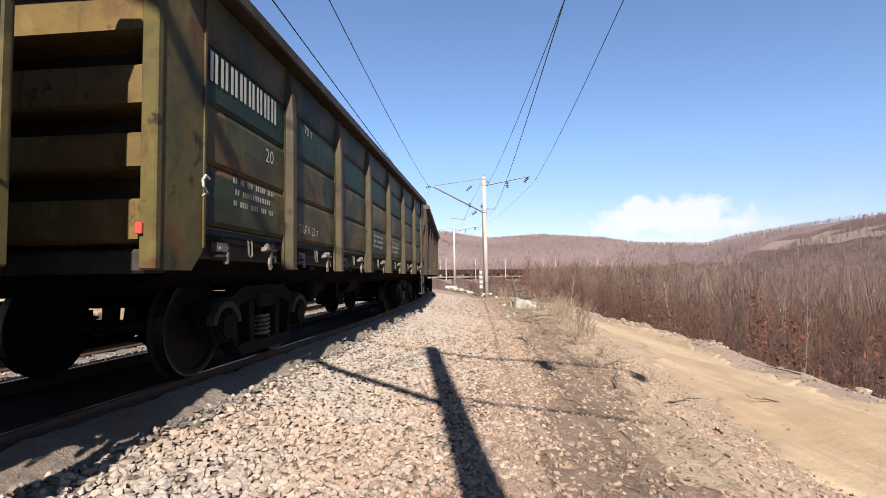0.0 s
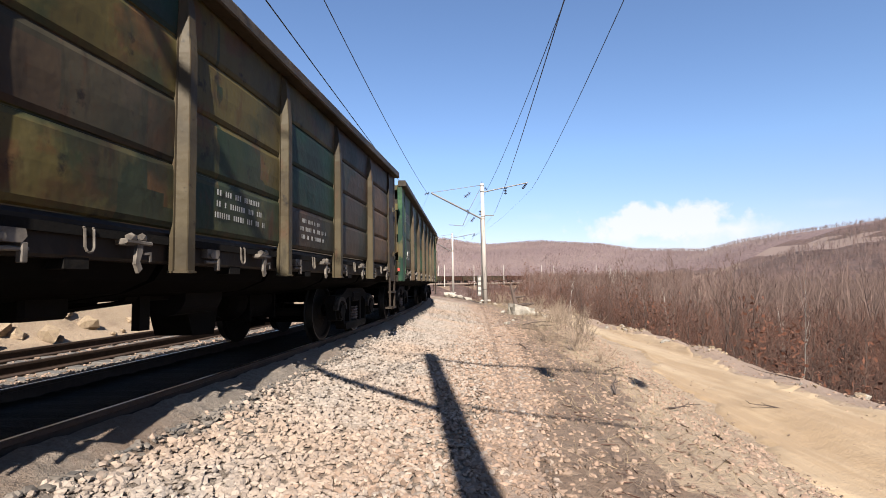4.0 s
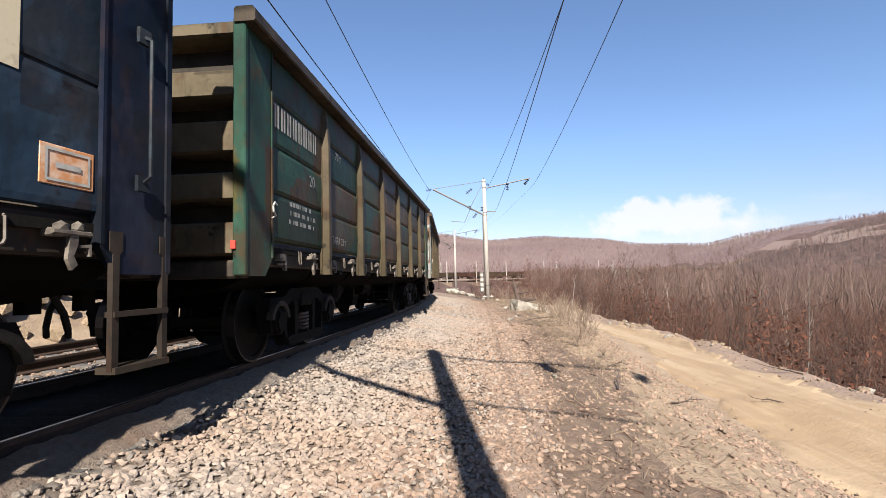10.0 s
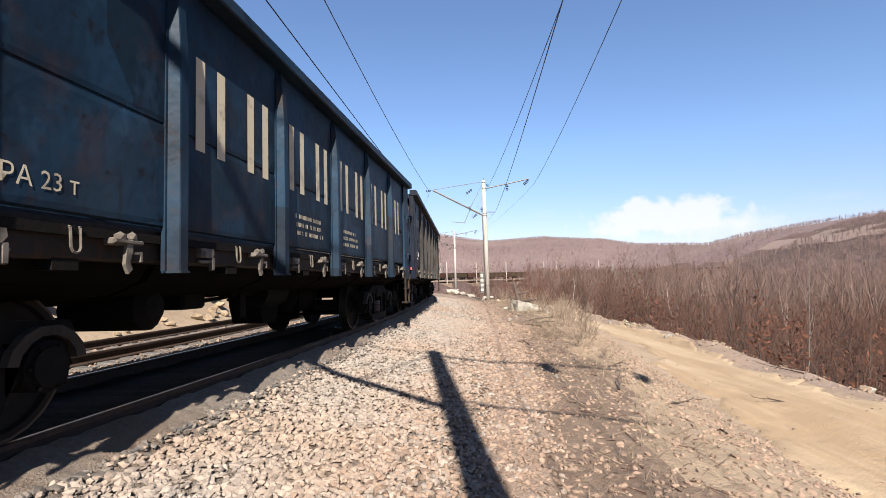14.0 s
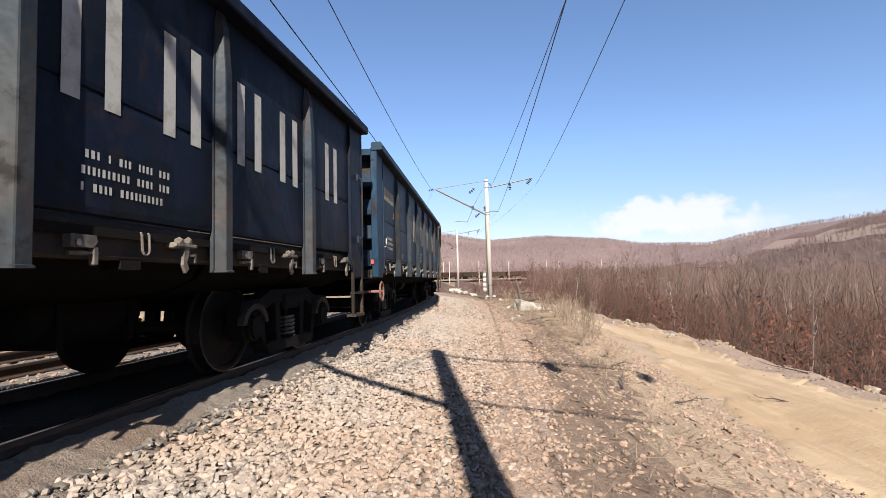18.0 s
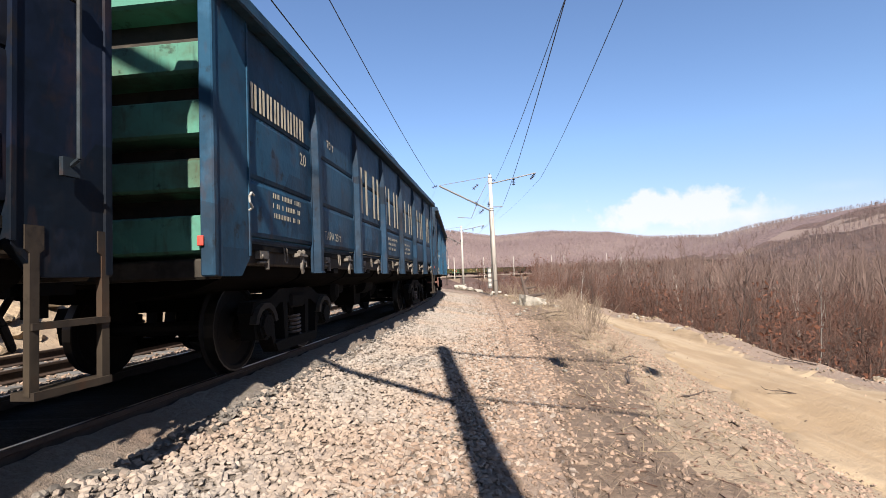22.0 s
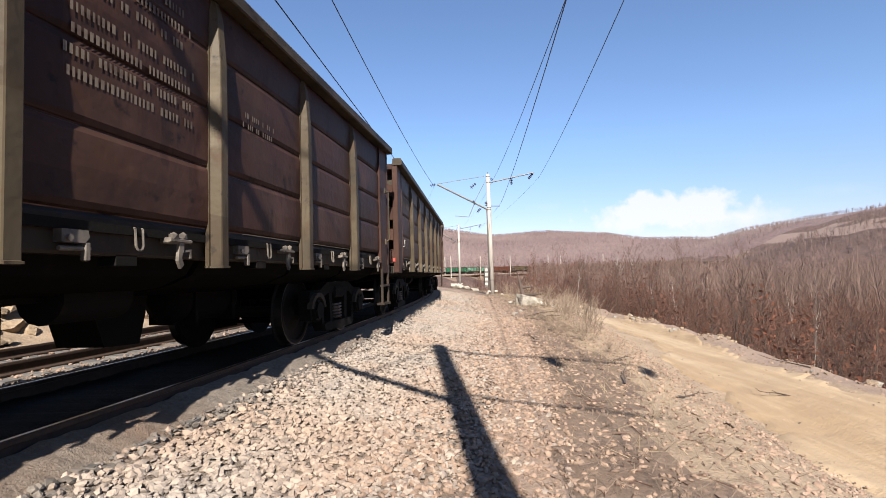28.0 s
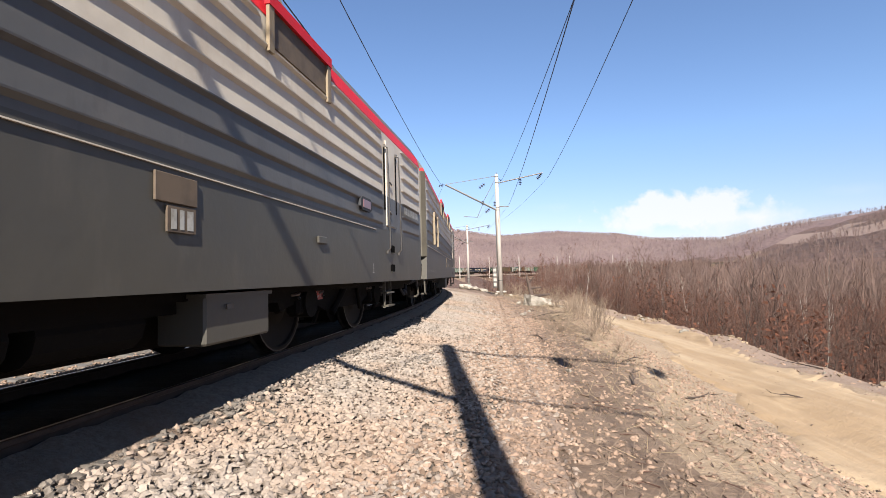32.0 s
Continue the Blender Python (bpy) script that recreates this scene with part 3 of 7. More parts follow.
def sleepers():
    bm = bmesh.new()
    prism(bm, [(-0.15, -0.25), (0.15, -0.25), (0.11, 0.0), (-0.11, 0.0)], 0, -1.25, 1.25)
    first = None
    for off, z in ((0.0, -0.205), (-4.1, -0.335)):
        for i in range(110):
            s = -14 + i * 0.545
            p, h = on_line(s, off, z)
            m = Matrix.Translation(p) @ Matrix.Rotation(-h, 4, "Z") @ Matrix.Rotation(random.uniform(-0.01, 0.01), 4, "Z")
            if first is None:
                first = mesh_ob("sleeper", bm, SLEEPER)
                first.matrix_world = m
                o = first
            else:
                o = new("sleeper", first.data)
                o.matrix_world = m
            tagged(o, "weathered grey concrete sleeper bedded in ballast", "sleeper", "sleepers under the rails", kind="structure")


sleepers()

# ---------------------------------------------------------------- gondola wagon, made once and copied
BAY, HALF = 1.82, 6.60
PANEL_X = 1.435


def panel_mesh(seams, z0=1.36, z1=3.34, width=BAY, belly=0.03, bulge=0.006):
    """One bay of side plating: pressed strips that belly out between the seams."""
    out, zs = [], [z0] + list(seams) + [z1]
    for a, b in zip(zs, zs[1:]):
        out += [(0.0, a + 0.012), (belly * 0.7, a + 0.05), (belly, (a + b) / 2), (belly * 0.7, b - 0.05), (0.0, b - 0.012), (-0.012, b - 0.006), (-0.012, b + 0.006)]
    out = out[:-2]
    rows, cols = len(out), (-0.5, -0.3, 0.0, 0.3, 0.5)
    bm = bmesh.new()
    grid = [[bm.verts.new((PANEL_X + x * (1 if abs(c) < 0.4 else 0.45) + (bulge if c == 0 else 0), c * width, z)) for x, z in out] for c in cols]
    strip = [i // 7 for i in range(rows)]
    back = [[bm.verts.new((PANEL_X - 0.03, c * width, z)) for z in (z0, z1)] for c in cols]
    for i in range(len(cols) - 1):
        for j in range(rows - 1):
            bm.faces.new((grid[i][j], grid[i + 1][j], grid[i + 1][j + 1], grid[i][j + 1])).material_index = strip[j]
        bm.faces.new((back[i][0], back[i][1], back[i + 1][1], back[i + 1][0]))
        bm.faces.new((grid[i][0], back[i][0], back[i + 1][0], grid[i + 1][0]))
        bm.faces.new((grid[i][-1], grid[i + 1][-1], back[i + 1][1], back[i][1]))
    return bm


def post_mesh(foot=1.03, top=3.30, depth=0.095, w=0.105):
    """A pressed hat-section post: two flanges, slanted flanks and a flat face, running out to a point under the top rail."""
    bm = bmesh.new()
    rings, x = [], PANEL_X + 0.002
    for z, dx, wy in ((foot, depth + 0.012, w + 0.016), (foot + 0.014, depth + 0.012, w + 0.016), (foot + 0.018, depth, w), (2.0, depth, w), (2.75, depth * 0.95, w * 0.97), (top - 0.12, depth * 0.62, w * 0.86), (top, 0.03, w * 0.6)):
        rings.append([bm.verts.new(q) for q in ((x - 0.02, -wy, z), (x + 0.012, -wy, z), (x + 0.014, -wy * 0.80, z), (x + dx * 0.94, -wy * 0.50, z), (x + dx, -wy * 0.42, z),
                                                (x + dx, wy * 0.42, z), (x + dx * 0.94, wy * 0.50, z), (x + 0.014, wy * 0.80, z), (x + 0.012, wy, z), (x - 0.02, wy, z))])
    k = len(rings[0])
    for a, b in zip(rings, rings[1:]):
        for i in range(k):
            bm.faces.new((a[i], a[(i + 1) % k], b[(i + 1) % k], b[i]))
    bm.faces.new(rings[0][::-1])
    bm.faces.new(rings[-1])
    return bm


def corner_mesh():
    """The wide corner sheet, folded round the end and cut off aslant at its foot."""
    bm = bmesh.new()
    prism(bm, [(6.27, 1.16), (6.42, 1.00), (6.83, 1.00), (6.83, 3.36), (6.27, 3.36)], 0, 1.40, 1.470)
    box(bm, 1.36, 1.480, 6.79, 6.86, 1.00, 3.38, 0.012)
    box(bm, 1.47, 1.482, 6.26, 6.285, 1.18, 3.32)
    return bm


def sill_mesh():
    bm = bmesh.new()
    prism(bm, [(1.24, 1.10), (1.375, 1.10), (1.385, 1.12), (1.385, 1.33), (1.36, 1.36), (1.24, 1.36)], 1, -6.26, 6.26)
    return bm


FAR_END = -0.2          # the end that runs ahead is set in by this much


def top_rail_mesh(y0=-6.88, y1=6.88 + FAR_END):
    bm = bmesh.new()
    prism(bm, [(1.38, 3.33), (1.57, 3.33), (1.585, 3.345), (1.585, 3.44), (1.56, 3.475), (1.40, 3.475), (1.38, 3.45)], 1, y0, y1)
    return bm


def end_mesh():
    bm = bmesh.new()
    box(bm, -1.42, 1.42, 6.54, 6.58, 1.15, 3.36)
    return bm


def end_rib_mesh(z0, z1):
    bm = bmesh.new()
    prism(bm, [(6.57, z0), (6.81, z0 + 0.03), (6.84, z0 + 0.05), (6.84, z1 - 0.05), (6.81, z1 - 0.03), (6.57, z1)], 0, -1.38, 1.38)
    return bm


def lock_mesh():
    """Hatch lock: a bracket, a cam and the claw that hangs from it."""
    bm = bmesh.new()
    box(bm, 1.37, 1.47, -0.11, 0.01, 1.205, 1.25, 0.008)
    tube(bm, (1.47, -0.12, 1.23), (1.47, 0.12, 1.225), 0.016, 6)
    bmesh.ops.create_icosphere(bm, subdivisions=1, radius=0.045, matrix=Matrix.Translation((1.46, -0.06, 1.255)) @ Matrix.Diagonal((0.7, 1.2, 0.8, 1)))
    bmesh.ops.create_icosphere(bm, subdivisions=1, radius=0.04, matrix=Matrix.Translation((1.46, 0.045, 1.262)) @ Matrix.Diagonal((0.7, 1.0, 0.9, 1)))
    prism(bm, [(-0.01, 1.25), (0.04, 1.24), (0.035, 1.16), (0.01, 1.10), (0.035, 1.05), (0.0, 1.02), (-0.03, 1.08), (-0.02, 1.16)], 0, 1.45, 1.475)
    prism(bm, [(0.05, 1.16), (0.13, 1.17), (0.13, 1.10), (0.115, 1.10), (0.112, 1.15), (0.05, 1.145)], 0, 1.45, 1.47)
    return bm


def ring_mesh():
    """A lashing loop: a thin round bar bent to a U and hung from the sill."""
    bm = bmesh.new()
    pts = [(1.385, -0.035, 1.30), (1.43, -0.035, 1.285), (1.435, -0.034, 1.17), (1.437, -0.02, 1.145), (1.437, 0.0, 1.138), (1.437, 0.02, 1.145), (1.435, 0.034, 1.17), (1.43, 0.035, 1.285), (1.385, 0.035, 1.30)]
    pipe(bm, pts, 0.0085, 5)
    return bm


def hinge_mesh():
    """A hinge lug with its pin and the eye plate on the sill."""
    bm = bmesh.new()
    prism(bm, [(-0.10, 1.24), (0.08, 1.24), (0.09, 1.20), (0.06, 1.165), (-0.10, 1.165)], 0, 1.38, 1.44)
    tube(bm, (1.44, -0.055, 1.19), (1.455, -0.055, 1.19), 0.02, 8)
    tube(bm, (1.42, -0.10, 1.13), (1.42, 0.11, 1.135), 0.014, 6)
    box(bm, 1.40, 1.44, 0.06, 0.10, 1.06, 1.17, 0.006)
    return bm


def hatch_mesh():
    """One unloading hatch of the floor with its hanging flanges and the framing over it, deepened to fill the shaded
    underside.
    """
    bm = bmesh.new()
    prism(bm, [(-1.30, 1.238), (1.30, 1.238), (1.28, 1.10), (1.20, 0.98), (0.95, 0.88), (0.30, 0.80), (-0.30, 0.80), (-0.95, 0.88), (-1.20, 0.98), (-1.28, 1.10)], 1, -0.87, 0.87)
    return bm


def side_frame_mesh():
    """Cast bogie side frame with two windows and the spring nest between the columns."""
    bm = bmesh.new()
    x0, x1 = 0.96, 1.12
    top = [(-1.18, 0.62), (-1.12, 0.74), (-0.75, 0.76), (-0.5, 0.86), (0.5, 0.86), (0.75, 0.76), (1.12, 0.74), (1.18, 0.62)]
    prism(bm, top + [(1.14, 0.58), (0.72, 0.60), (0.48, 0.70), (-0.48, 0.70), (-0.72, 0.60), (-1.14, 0.58)], 0, x0, x1)
    prism(bm, [(-0.60, 0.15), (0.60, 0.15), (0.66, 0.25), (0.55, 0.27), (-0.55, 0.27), (-0.66, 0.25)], 0, x0, x1 + 0.02)
    for sg in (-1, 1):
        prism(bm, [(sg * 0.27, 0.26), (sg * 0.37, 0.26), (sg * 0.40, 0.72), (sg * 0.28, 0.72)], 0, x0, x1)
        prism(bm, [(sg * 0.60, 0.16), (sg * 0.68, 0.24), (sg * 0.82, 0.60), (sg * 0.68, 0.64)], 0, x0, x1)
        prism(bm, [(sg * 1.02, 0.34), (sg * 1.10, 0.34), (sg * 1.16, 0.62), (sg * 1.04, 0.64)], 0, x0, x1)
        prism(bm, [(sg * 0.70, 0.34), (sg * 0.78, 0.40), (sg * 0.78, 0.62), (sg * 0.70, 0.62)], 0, x0, x1)
    return bm


def axle_box_mesh():
    bm = bmesh.new()
    tube(bm, (0.94, 0, 0.475), (1.16, 0, 0.475), 0.155, 14)
    tube(bm, (1.16, 0, 0.475), (1.19, 0, 0.475), 0.12, 14)
    for k in range(6):
        a = k * math.pi / 3
        tube(bm, (1.16, 0.135 * math.cos(a), 0.475 + 0.135 * math.sin(a)), (1.185, 0.135 * math.cos(a), 0.475 + 0.135 * math.sin(a)), 0.014, 5)
    box(bm, 0.96, 1.14, -0.17, 0.17, 0.56, 0.63, 0.01)
    return bm


def pedestal_mesh():
    """The cast arch of the side frame over an axle box, coloured lighter than the frame for a sunlit glint."""
    bm = bmesh.new()
    arc = [(math.cos(a), math.sin(a)) for a in (0.15, 0.5, 0.9, 1.3, math.pi - 1.3, math.pi - 0.9, math.pi - 0.5, math.pi - 0.15)]
    prism(bm, [(0.27 * c, 0.475 + 0.25 * d) for c, d in arc] + [(0.20 * c, 0.475 + 0.19 * d) for c, d in arc[::-1]], 0, 1.10, 1.175)
    return bm


def coil_mesh(r=0.085, z0=0.275, z1=0.52, turns=5, wire=0.016):
    bm = bmesh.new()
    n = turns * 9
    prev = None
    for i in range(n + 1):
        a = i / n * turns * 2 * math.pi
        c = Vector((1.05 + r * math.cos(a), r * math.sin(a), z0 + (z1 - z0) * i / n))
        o = Vector((math.cos(a), math.sin(a), 0))
        ring = [bm.verts.new(c + o * (wire * math.cos(b)) + Vector((0, 0, wire * math.sin(b)))) for b in (0, 1.57, 3.14, 4.71)]
        if prev:
            for k in range(4):
                bm.faces.new((prev[k], prev[(k + 1) % 4], ring[(k + 1) % 4], ring[k]))
        prev = ring
    return bm


def lathe(bm, profile, n=28, axis="X"):
    """Turn a profile of (along, radius) about the axis through (0, 0, 0)."""
    rings = []
    for i in range(n):
        a = 2 * math.pi * i / n
        rings.append([bm.verts.new((t, r * math.cos(a), r * math.sin(a))) for t, r in profile])
    for i in range(n):
        a, b = rings[i], rings[(i + 1) % n]
        for j in range(len(profile) - 1):
            bm.faces.new((a[j], a[j + 1], b[j + 1], b[j]))
    return bm


def wheel_mesh(sign, r=0.475):
    bm = bmesh.new()
    prof = [(0.66, 0.05), (0.66, 0.13), (0.70, 0.15), (0.715, 0.30), (0.70, r - 0.07), (0.685, r - 0.04), (0.685, r + 0.028), (0.70, r + 0.03), (0.722, r), (0.822, r - 0.008), (0.822, r - 0.06), (0.79, r - 0.075),
            (0.765, 0.28), (0.79, 0.15), (0.84, 0.13), (0.84, 0.05)]
    lathe(bm, [(sign * a, b) for a, b in prof], 24)
    bmesh.ops.recalc_face_normals(bm, faces=bm.faces[:])
    return bm


def rim_mesh(sign, r=0.475):
    bm = bmesh.new()
    lathe(bm, [(sign * 0.725, r + 0.002), (sign * 0.8245, r - 0.005), (sign * 0.8245, r - 0.022)], 24)
    bmesh.ops.recalc_face_normals(bm, faces=bm.faces[:])
    return bm


def axle_mesh():
    bm = bmesh.new()
    tube(bm, (-1.1, 0, 0), (1.1, 0, 0), 0.075, 10)
    return bm


def wheelset(parent, y, r=0.475):
    ax = part("wheelset", axle_mesh(), WHEEL_STEEL, parent)
    ax.matrix_local = pose(0, y, r)
    for sg in (-1, 1):
        w = part("wheel", wheel_mesh(sg, r), WHEEL_STEEL, ax)
        part("tyre_face", rim_mesh(sg, r), TYRE_FACE, ax, "bright worn tyre face")
    return ax


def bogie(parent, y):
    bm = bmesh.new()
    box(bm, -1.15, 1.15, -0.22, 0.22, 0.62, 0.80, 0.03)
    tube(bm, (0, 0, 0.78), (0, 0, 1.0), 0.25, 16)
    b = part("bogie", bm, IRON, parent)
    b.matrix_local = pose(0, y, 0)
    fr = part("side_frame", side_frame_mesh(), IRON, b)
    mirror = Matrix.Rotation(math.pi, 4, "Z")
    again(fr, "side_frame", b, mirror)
    ab = None
    for yy in (-0.925, 0.925):
        for rot in (Matrix.Identity(4), mirror):
            m = rot @ Matrix.Translation((0, yy, 0))
            if ab is None:
                ab = part("axle_box", axle_box_mesh(), IRON, b)
                ab.matrix_local = m
            else:
                again(ab, "axle_box", b, m)
    pd = part("pedestal_arch", pedestal_mesh(), DARKENED_STEEL, b)
    pd.matrix_local = Matrix.Translation((0, -0.925, 0))
    again(pd, "pedestal_arch", b, Matrix.Translation((0, 0.925, 0)))
    c = part("coil_spring", coil_mesh(), SPRING_STEEL, b)
    c.matrix_local = Matrix.Translation((0, 0.05, 0))
    again(c, "coil_spring", b, mirror)
    for yy in (-0.45, 0.45):
        bm = bmesh.new()
        pipe(bm, [(0.72, yy, 0.30), (-0.72, yy, 0.30)], 0.03)
        for x in (-0.72, 0.72):
            box(bm, x - 0.05, x + 0.05, yy - 0.05, yy + 0.05, 0.28, 0.62)
        part("brake_beam", bm, IRON, b)
    return b


def coupler_mesh():
    bm = bmesh.new()
    box(bm, -0.13, 0.13, 6.2, 6.8, 0.94, 1.16, 0.02)
    prism(bm, [(-0.20, 6.75), (0.20, 6.75), (0.23, 6.97), (0.10, 7.18), (0.0, 7.05), (-0.14, 7.15), (-0.22, 6.97)], 2, 0.90, 1.20)
    box(bm, -0.05, 0.05, 6.85, 7.0, 0.72, 0.92)
    return bm


def hose_mesh():
    bm = bmesh.new()
    pts = [(0.32, 6.6, 1.0), (0.33, 6.8, 0.92), (0.30, 6.96, 0.72), (0.22, 7.08, 0.58), (0.12, 7.18, 0.52)]
    pipe(bm, pts, 0.028, 6)
    return bm


def step_ladder(parent):
    """A step ladder hung from the corner: two stiles with their pads, a tread and a rung."""
    def stile(y):
        bm = bmesh.new()
        prism(bm, [(y - 0.025, 0.42), (y + 0.025, 0.42), (y + 0.025, 1.12), (y + 0.05, 1.14), (y + 0.05, 1.26), (y - 0.05, 1.26), (y - 0.05, 1.14), (y - 0.025, 1.12)], 0, 1.44, 1.478)
        return bm
    ladder = part("step_ladder", stile(6.18), SILL, parent)
    part("stile", stile(6.60), SILL, ladder)
    part("tread", boxed(1.36, 1.50, 6.16, 6.62, 0.40, 0.44), SILL, ladder)
    part("rung", boxed(1.42, 1.49, 6.16, 6.62, 0.74, 0.775), SILL, ladder)


def grab_mesh():
    bm = bmesh.new()
    pipe(bm, [(1.51, 6.34, 2.55), (1.57, 6.34, 2.52), (1.57, 6.34, 1.62), (1.51, 6.34, 1.58)], 0.013, 6)
    box(bm, 1.50, 1.525, 6.29, 6.39, 2.50, 2.60)
    box(bm, 1.50, 1.525, 6.29, 6.39, 1.53, 1.63)
    return bm


def hand_wheel_mesh(r=0.24):
    """Hand-brake wheel with four spokes, its shaft across the wagon."""
    bm = bmesh.new()
    n = 24
    pts = [(1.50, r * math.cos(2 * math.pi * i / n), r * math.sin(2 * math.pi * i / n)) for i in range(n + 1)]
    pipe(bm, pts, 0.018, 6)
    for k in range(4):
        a = k * math.pi / 2 + 0.5
        tube(bm, (1.47, 0, 0), (1.50, r * math.cos(a), r * math.sin(a)), 0.014, 5)
    tube(bm, (1.1, 0, 0), (1.52, 0, 0), 0.028, 8)
    return bm


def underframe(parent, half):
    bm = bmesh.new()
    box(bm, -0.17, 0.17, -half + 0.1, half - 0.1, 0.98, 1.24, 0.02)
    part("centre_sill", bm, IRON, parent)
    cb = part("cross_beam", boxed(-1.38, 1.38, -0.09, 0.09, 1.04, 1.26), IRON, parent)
    cb.matrix_local = Matrix.Translation((0, -3.6, 0))
    for y in (-1.8, 0, 1.8, 3.6):
        again(cb, "cross_beam", parent, Matrix.Translation((0, y, 0)))
    bm = bmesh.new()
    tube(bm, (-0.72, -0.62, 0.86), (-0.72, 0.62, 0.86), 0.17, 14)
    part("air_reservoir", bm, IRON, parent)
    bm = bmesh.new()
    tube(bm, (0.62, 0.1, 0.84), (0.62, 0.75, 0.84), 0.20, 14)
    tube(bm, (0.62, -0.5, 0.84), (0.62, 0.1, 0.84), 0.04, 8)
    part("brake_cylinder", bm, IRON, parent)
    bm = bmesh.new()
    lathe(bm, [(-0.42, 0.0), (-0.40, 0.12), (-0.34, 0.19), (0.34, 0.19), (0.40, 0.12), (0.42, 0.0)], 14)
    bmesh.ops.transform(bm, matrix=Matrix.Translation((0.55, -2.25, 0.76)), verts=bm.verts[:])
    part("spare_reservoir", bm, IRON, parent)
    bm = bmesh.new()
    lathe(bm, [(-0.66, 0.0), (-0.65, 0.13), (-0.58, 0.22), (-0.48, 0.265), (0.48, 0.265), (0.58, 0.22), (0.65, 0.13), (0.66, 0.0)], 18)
    bmesh.ops.transform(bm, matrix=Matrix.Translation((0.05, 2.68, 0.72)) @ Matrix.Rotation(math.pi / 2, 4, "Z"), verts=bm.verts[:])
    part("main_reservoir", bm, IRON, parent)
    for y in (2.3, 3.05):
        part("reservoir_strap", boxed(-0.24, 0.34, y - 0.03, y + 0.03, 0.44, 1.0), IRON, parent)
    bm = bmesh.new()
    prism(bm, [(0.95, 0.62), (1.05, 0.36), (1.48, 0.34), (1.56, 0.62), (1.60, 1.0), (0.90, 1.0)], 0, -0.2, 0.28)
    part("auto_regulator", bm, IRON, parent)
    part("hanger_bracket", boxed(0.60, 0.68, -0.35, -0.22, 0.54, 1.05), IRON, parent)
    part("distributor_valve", boxed(0.4, 0.7, -1.5, -1.1, 0.7, 1.02, bevel=0.03), IRON, parent)
    bm = bmesh.new()
    pipe(bm, [(0.25, -3.4, 0.66), (0.25, -1.0, 0.72), (0.5, 0.4, 0.84)], 0.022)
    pipe(bm, [(-0.25, 3.4, 0.66), (-0.25, 1.0, 0.72), (0.3, 0.6, 0.82)], 0.022)
    pipe(bm, [(0.95, -3.2, 0.92), (0.95, 3.2, 0.92)], 0.017)
    pipe(bm, [(-1.0, -2.2, 0.78), (-1.0, 2.2, 0.78)], 0.02)
    for y in (-2.2, -0.8, 0.9, 2.2):
        tube(bm, (-1.0, y, 0.78), (-0.9, y, 1.1), 0.015, 5)
    part("brake_rigging", bm, IRON, parent)


